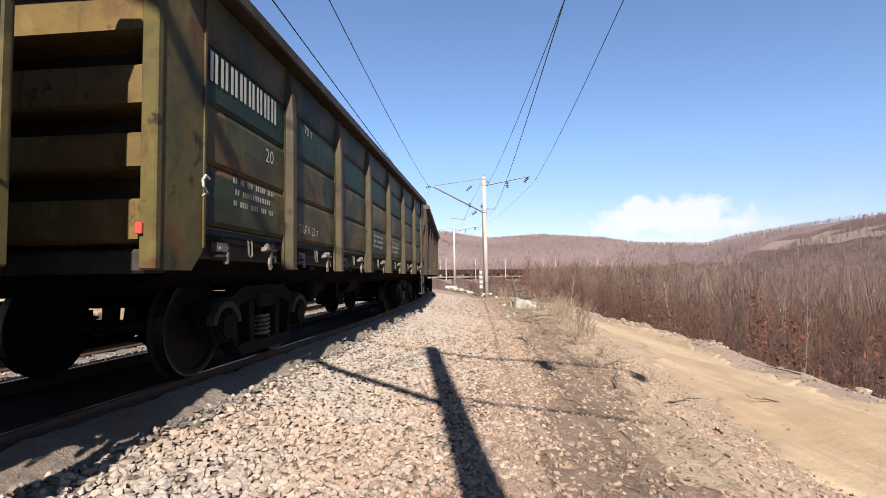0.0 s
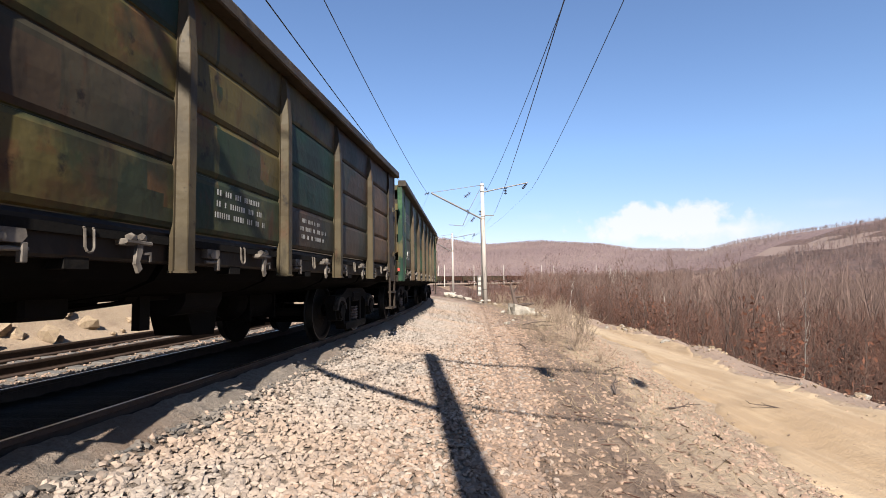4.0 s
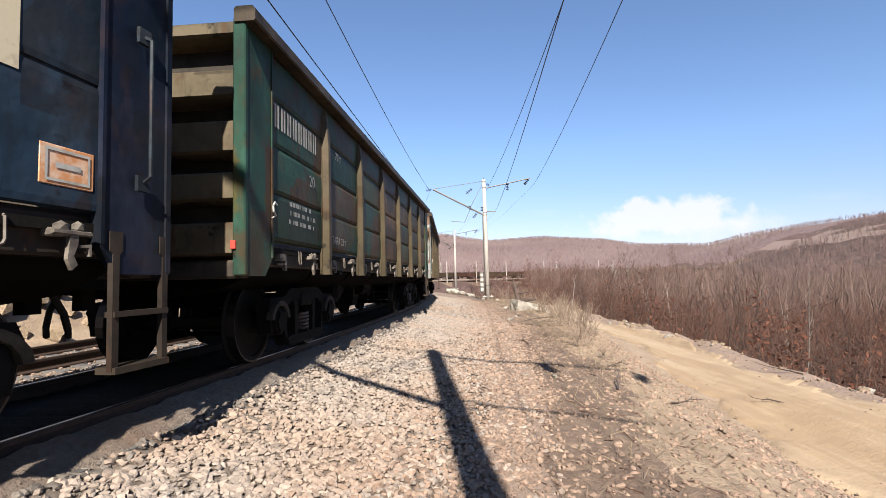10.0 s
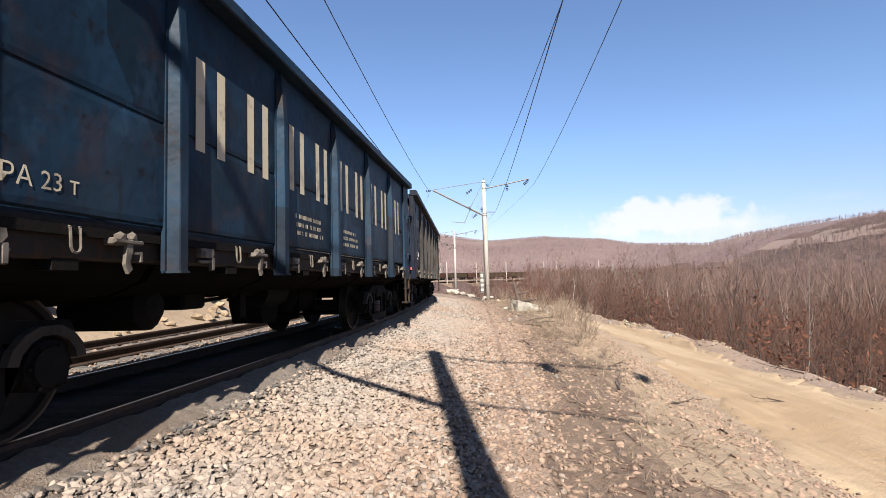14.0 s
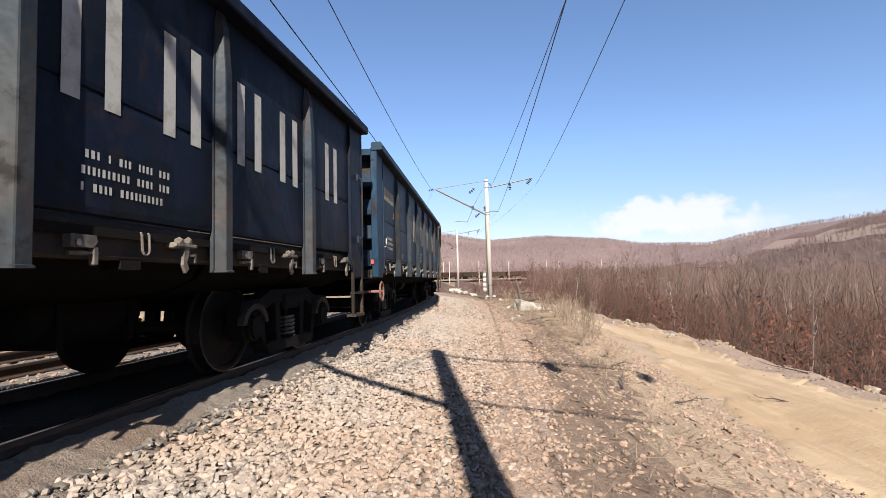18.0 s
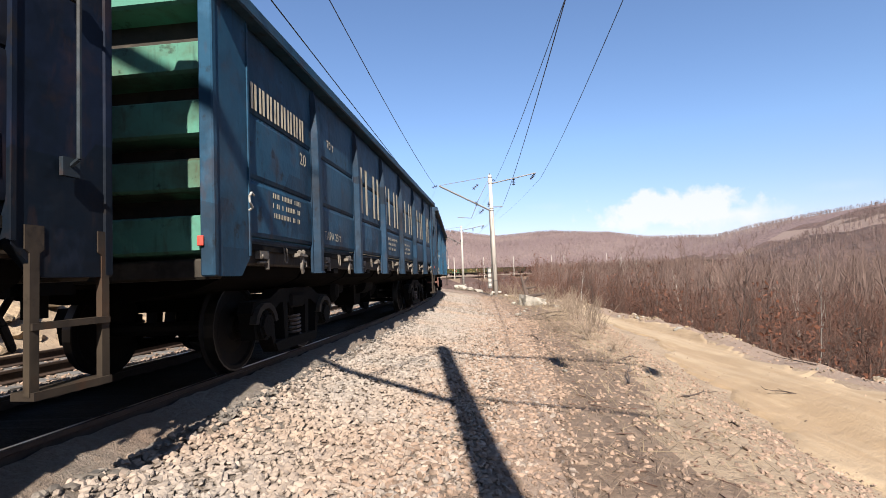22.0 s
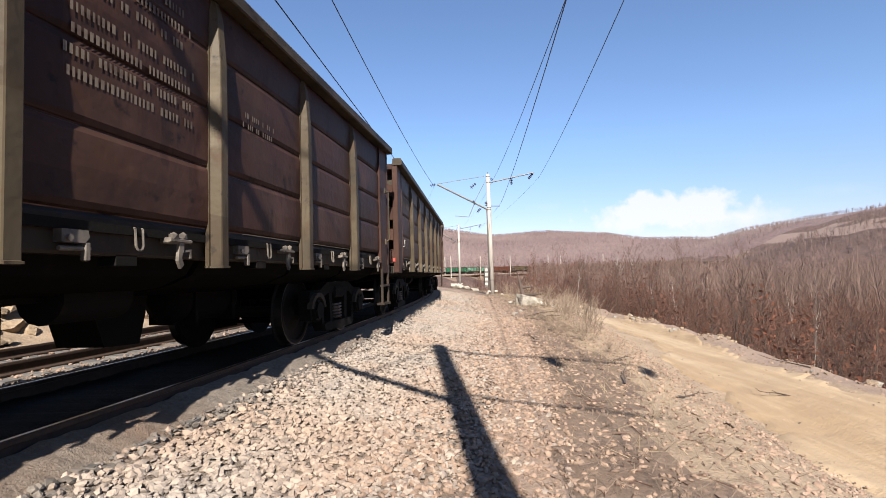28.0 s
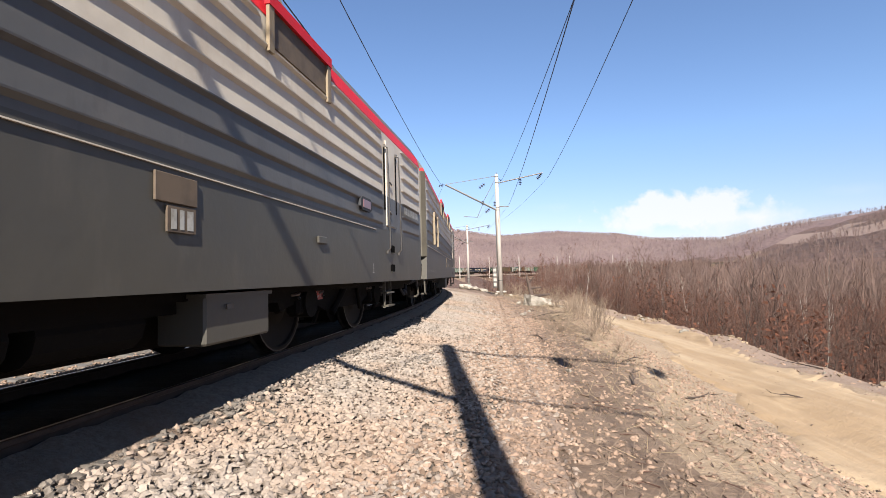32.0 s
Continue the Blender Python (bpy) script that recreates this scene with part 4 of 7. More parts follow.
def gondola(kind):
    """kind a: plated side in four strips; b: two smooth strips; d: a wide strip over a low one; e: three strips; c: many narrow posts and a deep skirt."""
    ob = new("gondola_wagon", None)
    ob.empty_display_size = 0.3
    shell, mirror = [], Matrix.Rotation(math.pi, 4, "Z")
    flip = lambda m: mirror @ m
    if kind == "c":
        nb, seams, foot = 14, (2.12, 2.7), 0.92
    else:
        nb, seams, foot = 7, {"a": (1.86, 2.36, 2.86), "b": (2.12,), "d": (1.84,), "e": (1.90, 2.52)}[kind], 1.03
    bay = 12.74 / nb if kind != "c" else 13.0 / nb
    z0 = 0.95 if kind == "c" else 1.36
    pn = part("side_panel", panel_mesh(seams, z0, 3.34, bay, 0.020 if kind in "ae" else 0.006, 0.004 if kind in "ae" else 0.0), [HOLLOW] * (len(seams) + 1), ob)
    centre = (nb - 1) / 2
    pn.matrix_local = Matrix.Translation((0, -centre * bay, 0))
    shell.append(pn)
    for side in (0, 1):
        for i in range(nb):
            if side == 0 and i == 0:
                continue
            m = Matrix.Translation((0, (i - centre) * bay, 0))
            again(pn, "side_panel", ob, m if side == 0 else flip(m))
    ps = part("post", post_mesh(foot, 3.30, 0.095 if kind != "c" else 0.085, 0.105 if kind != "c" else 0.075), HOLLOW, ob)
    ps.matrix_local = Matrix.Translation((0, -(nb / 2 - 1) * bay, 0))
    for side in (0, 1):
        for i in range(nb - 1):
            if side == 0 and i == 0:
                continue
            m = Matrix.Translation((0, (i + 1 - nb / 2) * bay, 0))
            again(ps, "post", ob, m if side == 0 else flip(m))
    tr = part("top_rail", top_rail_mesh(), HOLLOW, ob)
    part("top_rail", top_rail_mesh(-6.88 - FAR_END, 6.88), HOLLOW, ob).matrix_local = mirror
    if kind != "c":
        sl = part("side_sill", sill_mesh(), HOLLOW, ob)
        again(sl, "side_sill", ob, mirror)
    co = part("corner_sheet", corner_mesh(), HOLLOW, ob)
    again(co, "corner_sheet", ob, mirror)
    ahead = Matrix.Translation((0, FAR_END, 0))
    co.matrix_local = ahead
    bm = corner_mesh()
    bmesh.ops.transform(bm, matrix=Matrix.Diagonal((1, -1, 1, 1)), verts=bm.verts[:])
    bmesh.ops.reverse_faces(bm, faces=bm.faces[:])
    co2 = part("corner_sheet", bm, HOLLOW, ob)
    again(co2, "corner_sheet", ob, ahead @ mirror)
    en = part("end_wall", end_mesh(), HOLLOW, ob)
    again(en, "end_wall", ob, mirror)
    en.matrix_local = ahead
    for a, b in ((1.16, 1.52), (1.66, 1.98), (2.10, 2.46), (2.62, 2.94), (3.20, 3.40)):
        rb = part("end_rib", end_rib_mesh(a, b), HOLLOW, ob)
        again(rb, "end_rib", ob, mirror)
        rb.matrix_local = ahead
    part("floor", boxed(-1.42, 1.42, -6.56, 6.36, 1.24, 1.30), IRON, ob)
    bm = bmesh.new()
    box(bm, -1.40, 1.40, 6.59, 6.79, 0.98, 1.145, 0.02)
    eb = part("end_beam", bm, HOLLOW, ob)
    again(eb, "end_beam", ob, mirror)
    eb.matrix_local = ahead
    underframe(ob, 6.7)
    cp = part("coupler", coupler_mesh(), IRON, ob)
    again(cp, "coupler", ob, mirror)
    hs = part("brake_hose", hose_mesh(), HOLLOW, ob)
    again(hs, "brake_hose", ob, mirror)
    if kind != "c":
        lk, rg, hg = part("hatch_lock", lock_mesh(), FITTING, ob), part("lashing_loop", ring_mesh(), FITTING, ob), part("hatch_hinge", hinge_mesh(), FITTING, ob)
        for side in (0,):
            for i in range(nb):
                y = (i - 3) * bay
                for o, nm, dy in ((lk, "hatch_lock", 0.42), (rg, "lashing_loop", 0.05), (hg, "hatch_hinge", -0.45)):
                    m = Matrix.Translation((0, y + dy, 0))
                    if side == 0 and i == 0:
                        o.matrix_local = m
                    else:
                        again(o, nm, ob, m if side == 0 else flip(m))
    # black blocks under the floor stand for the deep shade there
    ht = part("floor_hatch", hatch_mesh(), SHADE_BLACK, ob)
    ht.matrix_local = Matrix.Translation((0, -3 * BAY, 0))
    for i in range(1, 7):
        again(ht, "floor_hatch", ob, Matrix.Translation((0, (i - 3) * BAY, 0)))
    step_ladder(ob)
    part("grab_rail", grab_mesh(), HOLLOW, ob)
    bm = bmesh.new()
    pipe(bm, [(1.5, -6.33, 1.58), (1.54, -6.34, 1.60), (1.545, -6.40, 1.64), (1.545, -6.41, 1.69), (1.545, -6.37, 1.73), (1.545, -6.32, 1.71)], 0.010, 6)
    part("rope_hook", bm, MARK_WHITE, ob)
    part("lamp_bracket", boxed(1.35, 1.40, -6.885, -6.865, 1.24, 1.32, bevel=0.004), MARK_RED, ob, "small red end plate")
    for y in (-4.40, 4.76):
        bogie(ob, y)
        for dy in (-0.925, 0.925):
            wheelset(ob, y + dy)
    return ob


PAINTED = {"side_panel", "post", "top_rail", "side_sill", "corner_sheet", "end_wall", "end_rib", "end_beam", "step_ladder", "grab_rail"}


def dress(ob, body, posts=None, ends=None):
    """Give a wagon's painted parts the paint of that wagon."""
    for o in ob.children:
        stem = o.name.split(".")[0]
        if stem in PAINTED:
            # end walls and beams are coloured dark for the shade between wagons
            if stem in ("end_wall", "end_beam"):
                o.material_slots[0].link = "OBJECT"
                o.material_slots[0].material = DARKENED_STEEL
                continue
            m = SILL if stem in ("side_sill", "step_ladder") else RAIL_WORN if stem == "top_rail" and body not in (NAVY, BLUE, SKY_BLUE, RED) else posts if (posts and stem in ("post", "grab_rail")) else ends if (ends and stem in ("end_wall", "end_rib")) else body
            for slot in o.material_slots:
                slot.link = "OBJECT"
                slot.material = m


# ---------------------------------------------------------------- markings
FONT_CACHE = {}


def lettering(text, size):
    if (text, size) not in FONT_CACHE:
        cu = bpy.data.curves.new("lettering", "FONT")
        cu.body, cu.size, cu.resolution_u = text, size, 2
        ob = bpy.data.objects.new("lettering", cu)
        scene.collection.objects.link(ob)
        bpy.context.view_layer.update()
        me = bpy.data.meshes.new_from_object(ob.evaluated_get(bpy.context.evaluated_depsgraph_get()))
        bpy.data.objects.remove(ob)
        me.materials.clear()
        me.materials.append(MARK_WHITE)
        FONT_CACHE[(text, size)] = me
    return FONT_CACHE[(text, size)]


FACE = Matrix(((0, 0, 1, 0), (1, 0, 0, 0), (0, 1, 0, 0), (0, 0, 0, 1)))      # writing that faces the track's right side


def write(parent, text, y, z, size, x, name="lettering", mat=None):
    o = new(name, lettering(text, size))
    o.parent = parent
    o.matrix_local = Matrix.Translation((x, y, z)) @ FACE
    if mat:
        o.material_slots[0].link = "OBJECT"
        o.material_slots[0].material = mat
    return o


def strokes_mesh(rects, x):
    """Flat painted strokes (y0, y1, z0, z1)."""
    verts, faces = [], []
    for y0, y1, z0, z1 in rects:
        k = len(verts)
        verts += [(x, y0, z0), (x, y1, z0), (x, y1, z1), (x, y0, z1)]
        faces.append((k, k + 1, k + 2, k + 3))
    return verts, faces


def stencil(parent, rects, x, mat, name="painted_marking", label=""):
    v, f = strokes_mesh(rects, x)
    o = pydata_ob(name, v, f, mat, parent)
    if name == "painted_marking":
        o["kind"] = "stuff"
    if label:
        o["label"] = label
    return o


def number_bars(y, z, n=8, h=0.26, pitch=0.175):
    """A painted number as a row of plain upright bars."""
    out = []
    for i in range(n):
        a = y + i * pitch
        out += [(a, a + pitch * 0.27, z, z + h), (a + pitch * 0.44, a + pitch * 0.71, z, z + h)]
    return out


def lines(y, z, n, w, h=0.05, gap=0.05, rng=random):
    out = []
    for i in range(n):
        yy = y + rng.uniform(0, 0.1)
        while yy < y + w * rng.uniform(0.75, 1.0):
            k = rng.uniform(0.015, 0.028)
            out.append((yy, yy + k, z - i * (h + gap), z - i * (h + gap) + h))
            yy += k + (0.018 if rng.random() < 0.8 else 0.07)
    return out

# ---------------------------------------------------------------- the train
SPEED, OFFSET, PITCH = 13.14, -5.48, 14.39
OLIVE = paint("olive", (0.0640, 0.0500, 0.0180), (0.0150, 0.0250, 0.0140), 0.3, dust=0.4, third=(0.0720, 0.0380, 0.0160))
MOSS = paint("moss", (0.0225, 0.0378, 0.0165), (0.0378, 0.0257, 0.0131), 0.35)
GREEN = paint("green", (0.0142, 0.0898, 0.0450), (0.0218, 0.0580, 0.0362), 0.2, rust=0.4, dust=0.3)
MINT = paint("mint", (0.0590, 0.1562, 0.1130), (0.0540, 0.0696, 0.0434), 0.3, rust=0.35, dust=0.25)
RED = paint("red_oxide", (0.0644, 0.0198, 0.0112), (0.0454, 0.0131, 0.0085), 0.2, rust=0.3, dust=0.3)
PATCH = paint("patched_grey", (0.1978, 0.2047, 0.1849), (0.1047, 0.0596, 0.0353), 0.3, third=(0.0917, 0.1320, 0.1112), dust=0.4)
PATCH2 = paint("patched_green", (0.0154, 0.0427, 0.0290), (0.0449, 0.0246, 0.0120), 0.4, third=(0.0493, 0.0427, 0.0154))
PALE = paint("pale_lichen", (0.1700, 0.1950, 0.1600), (0.0250, 0.0450, 0.0380), 0.3, dust=0.5, third=(0.1280, 0.1792, 0.1530))
NAVY = paint("navy", (0.0048, 0.0078, 0.0169), (0.0030, 0.0054, 0.0090), 0.15, rust=0.2, dust=0.22, weight=0.85)
BLUE = paint("blue", (0.0100, 0.0275, 0.0500), (0.0064, 0.0130, 0.0220), 0.25, rust=0.3, dust=0.25, weight=0.8)
SKY_BLUE = paint("light_blue", (0.0130, 0.0440, 0.0760), (0.0090, 0.0270, 0.0480), 0.2, rust=0.3, dust=0.25)
SLATE = paint("slate_blue", (0.0401, 0.0592, 0.0755), (0.0157, 0.0270, 0.0401), 0.35, rust=0.4, dust=0.4)
BROWN = paint("brown", (0.0430, 0.0205, 0.0150), (0.0300, 0.0145, 0.0112), 0.2, rust=0.35, dust=0.22, weight=0.85)
UMBER = paint("umber", (0.0321, 0.0218, 0.0140), (0.0173, 0.0191, 0.0131), 0.3, rust=0.5, dust=0.5)
DUSTY_POST = paint("dusty_post", (0.0463, 0.0362, 0.0206), (0.0346, 0.0257, 0.0139), 0.2, dust=0.7)
BROWN_POST = paint("brown_post", (0.0560, 0.0430, 0.0270), (0.0400, 0.0290, 0.0180), 0.2, dust=0.6)
BLUE_POST = paint("blue_post", (0.0156, 0.0223, 0.0290), (0.0101, 0.0118, 0.0139), 0.2, dust=0.5)
RAIL_WORN = paint("worn_rail", (0.0420, 0.0330, 0.0230), (0.0250, 0.0200, 0.0150), 0.25, rust=0.5, dust=0.6)
SILL = paint("grimy_sill", (0.0230, 0.0175, 0.0135), (0.0150, 0.0120, 0.0100), 0.2, rust=0.4, dust=0.45)
GREEN_POST = paint("green_post", (0.0360, 0.0669, 0.0260), (0.0260, 0.0493, 0.0209), 0.2, rust=0.2, dust=0.3)

GREY_POST = paint("grey_post", (0.0330, 0.0310, 0.0290), (0.0210, 0.0190, 0.0170), 0.2, dust=0.4)
END_OCHRE = paint("end_ochre", (0.0950, 0.0620, 0.0230), (0.0700, 0.0480, 0.0200), 0.2, rust=0.5, dust=0.4)
END_TAN = paint("end_tan", (0.0900, 0.0720, 0.0450), (0.0480, 0.0380, 0.0240), 0.2, rust=0.5, dust=0.5)
CAMO = paint("camouflage_green", (0.0085, 0.0250, 0.0165), (0.0420, 0.0950, 0.0400), 0.22, rust=0.35, dust=0.25, third=(0.0600, 0.0520, 0.0260))

# wagon by wagon, in the order in which they pass: kind, body, posts, ends, words, signs
WAGONS = {
    0: ("a", OLIVE, DUSTY_POST, END_OCHRE, "patched olive and green", "number"),
    1: ("a", OLIVE, OLIVE, OLIVE, "dusty olive-yellow", "crescent"),
    2: ("a", OLIVE, OLIVE, OLIVE, "olive and green", "crescent"),
    3: ("b", CAMO, BROWN_POST, OLIVE, "patched dark and leaf-green", "number"),
    4: ("a", UMBER, DUSTY_POST, UMBER, "weathered brown-olive", "number"),
    5: ("a", RED, RED, RED, "red oxide", "number"),
    6: ("d", MINT, GREEN_POST, MINT, "mint green with dark patches", "number"),
    7: ("b", GREEN, UMBER, MINT, "bright green", "lines"),
    8: ("a", PATCH, DUSTY_POST, END_TAN, "patchy grey and rust-brown", "number"),
    9: ("a", PATCH2, DUSTY_POST, END_TAN, "patched olive and teal", "number"),
    10: ("b", NAVY, BLUE_POST, OLIVE, "dark blue", "letters"),
    11: ("a", PALE, DUSTY_POST, PALE, "pale lichen-coloured", "number"),
    12: ("b", NAVY, GREY_POST, NAVY, "dark navy blue", "letters"),
    13: ("b", BLUE, BLUE, NAVY, "blue", "letters"),
    14: ("b", SLATE, SKY_BLUE, BLUE, "faded blue-grey", "letters"),
    15: ("b", UMBER, BROWN_POST, UMBER, "dark brown-grey", "letters"),
    16: ("b", BLUE, BLUE_POST, BLUE, "blue", "letters"),
    17: ("b", NAVY, BLUE_POST, BLUE, "dark blue", "letters"),
    18: ("b", UMBER, UMBER, UMBER, "brown and dark green", "letters"),
    19: ("b", BLUE, SKY_BLUE, END_TAN, "scuffed blue", "letters"),
    20: ("e", SKY_BLUE, BLUE, MINT, "bright blue", "letters"),
    21: ("b", NAVY, BLUE_POST, NAVY, "dark navy blue", "letters"),
    22: ("a", BROWN, BROWN_POST, BROWN, "dark brown", "lines"),
    23: ("c", BROWN, BROWN_POST, BROWN, "brown, closely ribbed", "plates"),
    24: ("a", BROWN, BROWN_POST, BROWN, "dark brown", "lines"),
    25: ("a", BROWN, BROWN_POST, BROWN, "dark brown", "number"),
    26: ("a", BROWN, BROWN_POST, BROWN, "dark brown", "number"),
}
TRAIN = []


def bay_y(i):
    return (i - 3) * BAY


def data_plate(ob, n, x):
    px, y0 = x - 0.03, bay_y(6) + 0.24
    plate = part("sign_plate", boxed(px, px + 0.03, y0, y0 + 0.34, 1.48, 1.70, bevel=0.004), MARK_WHITE if n % 2 else MARK_ORANGE, ob, "small framed data plate")
    stencil(plate, [(y0 + 0.03, y0 + 0.31, 1.50, 1.515), (y0 + 0.03, y0 + 0.31, 1.665, 1.68), (y0 + 0.03, y0 + 0.045, 1.515, 1.665), (y0 + 0.295, y0 + 0.31, 1.515, 1.665), (y0 + 0.09, y0 + 0.25, 1.575, 1.605)], px + 0.034, MARK_RED if n % 2 else MARK_WHITE, "plate_border")


def signs(ob, kind, sign, n):
    rng = random.Random(100 + n)
    x = PANEL_X + (0.026 if kind in "ae" else 0.009)
    mark = MARK_FAINT if n >= 24 else MARK_WHITE if sign != "letters" or n in (12, 17) else MARK_YELLOW
    if kind == "c":
        stencil(ob, number_bars(-4.9, 2.5, 8, 0.2, 0.13), PANEL_X + 0.010, MARK_ORANGE, label="faded orange wagon number")
        write(ob, "22.4 т", -4.05, 1.02, 0.2, PANEL_X + 0.010)
        write(ob, "20", -2.72, 2.24, 0.2, PANEL_X + 0.010, mat=MARK_ORANGE)
        stencil(ob, lines(-3.5, 1.9, 3, 0.9, rng=rng), PANEL_X + 0.010, MARK_ORANGE)
        return
    if n == 7:
        data_plate(ob, n, x)
        return
    if sign != "lines":
        stencil(ob, number_bars(bay_y(0) - 0.72, 2.56, 8, 0.25, 0.165), x, mark, label="painted wagon number")
    write(ob, "20", bay_y(0) + (0.52 if n == 1 else 0.30) if sign != "letters" else bay_y(0) + 0.42, (1.93 if n == 1 else 2.12) if kind == "a" else 2.0 if n == 12 else 2.28, 0.2, x, mat=mark)
    write(ob, "69.5 т  88 м³" if n == 2 else "70 т", bay_y(1) - 0.45, 2.70, 0.16, x, mat=mark)
    write(ob, "ТАРА 24 т" if n == 2 else "ТАРА 23 т", bay_y(1) + (0.12 if n == 2 else -0.62), 1.47, 0.115 if n == 2 else 0.145, x, mat=mark)
    if n in (1, 21):
        for i, words in enumerate(("ПР 630", "15.02.2021-2024", "ПРОБЕГ") if n == 1 else ("ПР 1329", "16 10 2020 2023", "ПРОБЕГ")):
            write(ob, words, bay_y(0) - (0.50 if i == 1 else 0.36), (2.12 if n == 1 else 1.80) - i * 0.11, 0.1, x, mat=mark)
    else:
        stencil(ob, lines(bay_y(0) - 0.35, 1.78, 3, 0.9, rng=rng), x, mark, label="small stencilled lines")
    if n in (5, 6, 8, 9):
        return
    if n >= 22:
        stencil(ob, lines(bay_y(3) - 0.62, 2.95, 3, 1.3, 0.06, 0.07, rng=rng), x, MARK_FAINT, label="faint stencilled lines")
        stencil(ob, lines(bay_y(3) - 0.62, 2.50, 4, 1.4, 0.06, 0.07, rng=rng), x, MARK_FAINT, label="faint stencilled lines")
        stencil(ob, lines(bay_y(4) - 0.5, 2.45, 2, 0.7, rng=rng), x, MARK_FAINT, label="faint stencilled lines")
        return
    stencil(ob, lines(bay_y(3) - 0.5, 1.72, 3, 1.0, rng=rng), x, mark, label="small stencilled lines")
    stencil(ob, lines(bay_y(4) - 0.5, 1.7, 3, 0.9, rng=rng), x, mark, label="small stencilled lines")
    if sign == "letters":
        for bay, dy in ((2, -0.42), (2, 0.42), (3, -0.42), (3, 0.42), (4, -0.42), (4, 0.42), (5, -0.42), (5, 0.42), (6, -0.1)):
            y = bay_y(bay) + dy
            if n == 14 or (n == 18 and bay > 4):
                continue
            stencil(ob, [(y - 0.22, y - 0.09, 2.03, 2.80), (y + 0.09, y + 0.22, 2.03, 2.80)], x, mark, "owner_bar", "pair of large cream stencilled bars")
    if sign == "crescent":
        v, f, k = [], [], 10
        for i in range(k + 1):
            a = math.pi * (0.42 + 1.16 * i / k)
            for r, dy in ((0.78, 0.0), (0.62, 0.16)):
                v.append((x, bay_y(5) + 0.45 + dy + r * 0.62 * math.cos(a), 2.45 + r * math.sin(a)))
        f = [(2 * i, 2 * i + 1, 2 * i + 3, 2 * i + 2) for i in range(k)]
        pydata_ob("owner_crescent", v, f, MARK_WHITE, ob)["label"] = "white painted crescent"
        stencil(ob, [(bay_y(5) + 0.1, bay_y(5) + 0.62, 2.6, 3.0), (bay_y(5) + 0.2, bay_y(5) + 0.7, 1.95, 2.2)], x - 0.002, MARK_RED, "owner_patch", "faded red painted patch")
    if n in (1, 2, 10, 21):
        data_plate(ob, n, x)


TEAL = paint("teal", (0.0196, 0.0678, 0.0568), (0.0132, 0.0382, 0.0305), 0.15, rust=0.4, dust=0.3)
DULL_TEAL = paint("dull_teal", (0.0150, 0.0340, 0.0290), (0.0100, 0.0200, 0.0170), 0.15, rust=0.4, dust=0.3)
RUSTY = paint("rusty_brown", (0.0780, 0.0440, 0.0210), (0.0250, 0.0180, 0.0110), 0.2, rust=0.6, dust=0.35, third=(0.0330, 0.0300, 0.0150))
LIME = paint("leaf_green", (0.0456, 0.1166, 0.0355), (0.0304, 0.0608, 0.0304), 0.2, rust=0.3, dust=0.3)
PINE = paint("pine_green", (0.0100, 0.0260, 0.0170), (0.014, 0.020, 0.014), 0.1, rust=0.2, dust=0.2)
OCHRE = paint("ochre", (0.1207, 0.0874, 0.0276), (0.0862, 0.0690, 0.0253), 0.25, rust=0.35, dust=0.4)
WASH = paint("washed_mint", (0.1750, 0.2150, 0.1760), (0.1050, 0.1420, 0.1120), 0.3, rust=0.4, dust=0.3, third=(0.1190, 0.1071, 0.0714))
STRIPS = {0: (0.5, TEAL, RUSTY, PINE, OLIVE), 1: (0.35, OCHRE, PINE, MOSS), 2: (0.45, PINE, GREEN, OCHRE), 4: (0.4, OLIVE, RUSTY, PINE), 6: (0.15, PINE, TEAL),
          8: (0.4, WASH, TEAL, PATCH), 9: (0.4, PINE, RUSTY, MOSS), 11: (0.45, WASH, PINE, PATCH)}
# bays that were mended in other colours; wagon 10's lit front is put in as blue bays, its shaded rear as navy
BAYS = {0: {0: TEAL, 1: TEAL, 2: RUSTY, 4: RUSTY}, 1: {1: MOSS}, 2: {0: MOSS, 2: MOSS}, 4: {6: RUSTY, 3: OLIVE}, 8: {3: RUSTY},
        9: {6: RUSTY, 5: MOSS, 3: RUSTY}, 10: {6: BLUE, 5: BLUE}, 11: {6: PATCH, 5: PATCH}, 15: {2: NAVY, 4: NAVY}, 18: {5: RUSTY, 6: DULL_TEAL, 1: NAVY}, 14: {0: BLUE, 2: BLUE}, 19: {0: NAVY, 6: BLUE}}


def repaint(ob, n):
    for o in ob.children:
        if o.name.split(".")[0] == "side_panel" and o.matrix_local[0][0] > 0:
            m = BAYS.get(n, {}).get(round(o.matrix_local.translation.y / BAY + 3))
            if m:
                for slot in o.material_slots:
                    slot.material = m
            elif n in STRIPS:
                # single strips of plating that were renewed or painted over
                rng = random.Random(n * 31 + round(o.matrix_local.translation.y / BAY))
                for slot in o.material_slots:
                    if rng.random() < STRIPS[n][0]:
                        slot.material = rng.choice(STRIPS[n][1:])
            if n == 3:
                o.material_slots[0].material = LIME if round(o.matrix_local.translation.y / BAY + 3) % 3 else MOSS
            if n == 1 and round(o.matrix_local.translation.y / BAY + 3) == 0:
                o.material_slots[0].material = GREEN
                o.material_slots[1].material = PINE


def at_wagon(s):
    a, _ = on_line(s - 4.325)
    b, _ = on_line(s + 4.325)
    d = b - a
    return Matrix.Translation((a + b) / 2) @ Matrix.Rotation(-math.atan2(d.x, d.y), 4, "Z") @ Matrix.Rotation(math.atan2(d.z, math.hypot(d.x, d.y)), 4, "X")


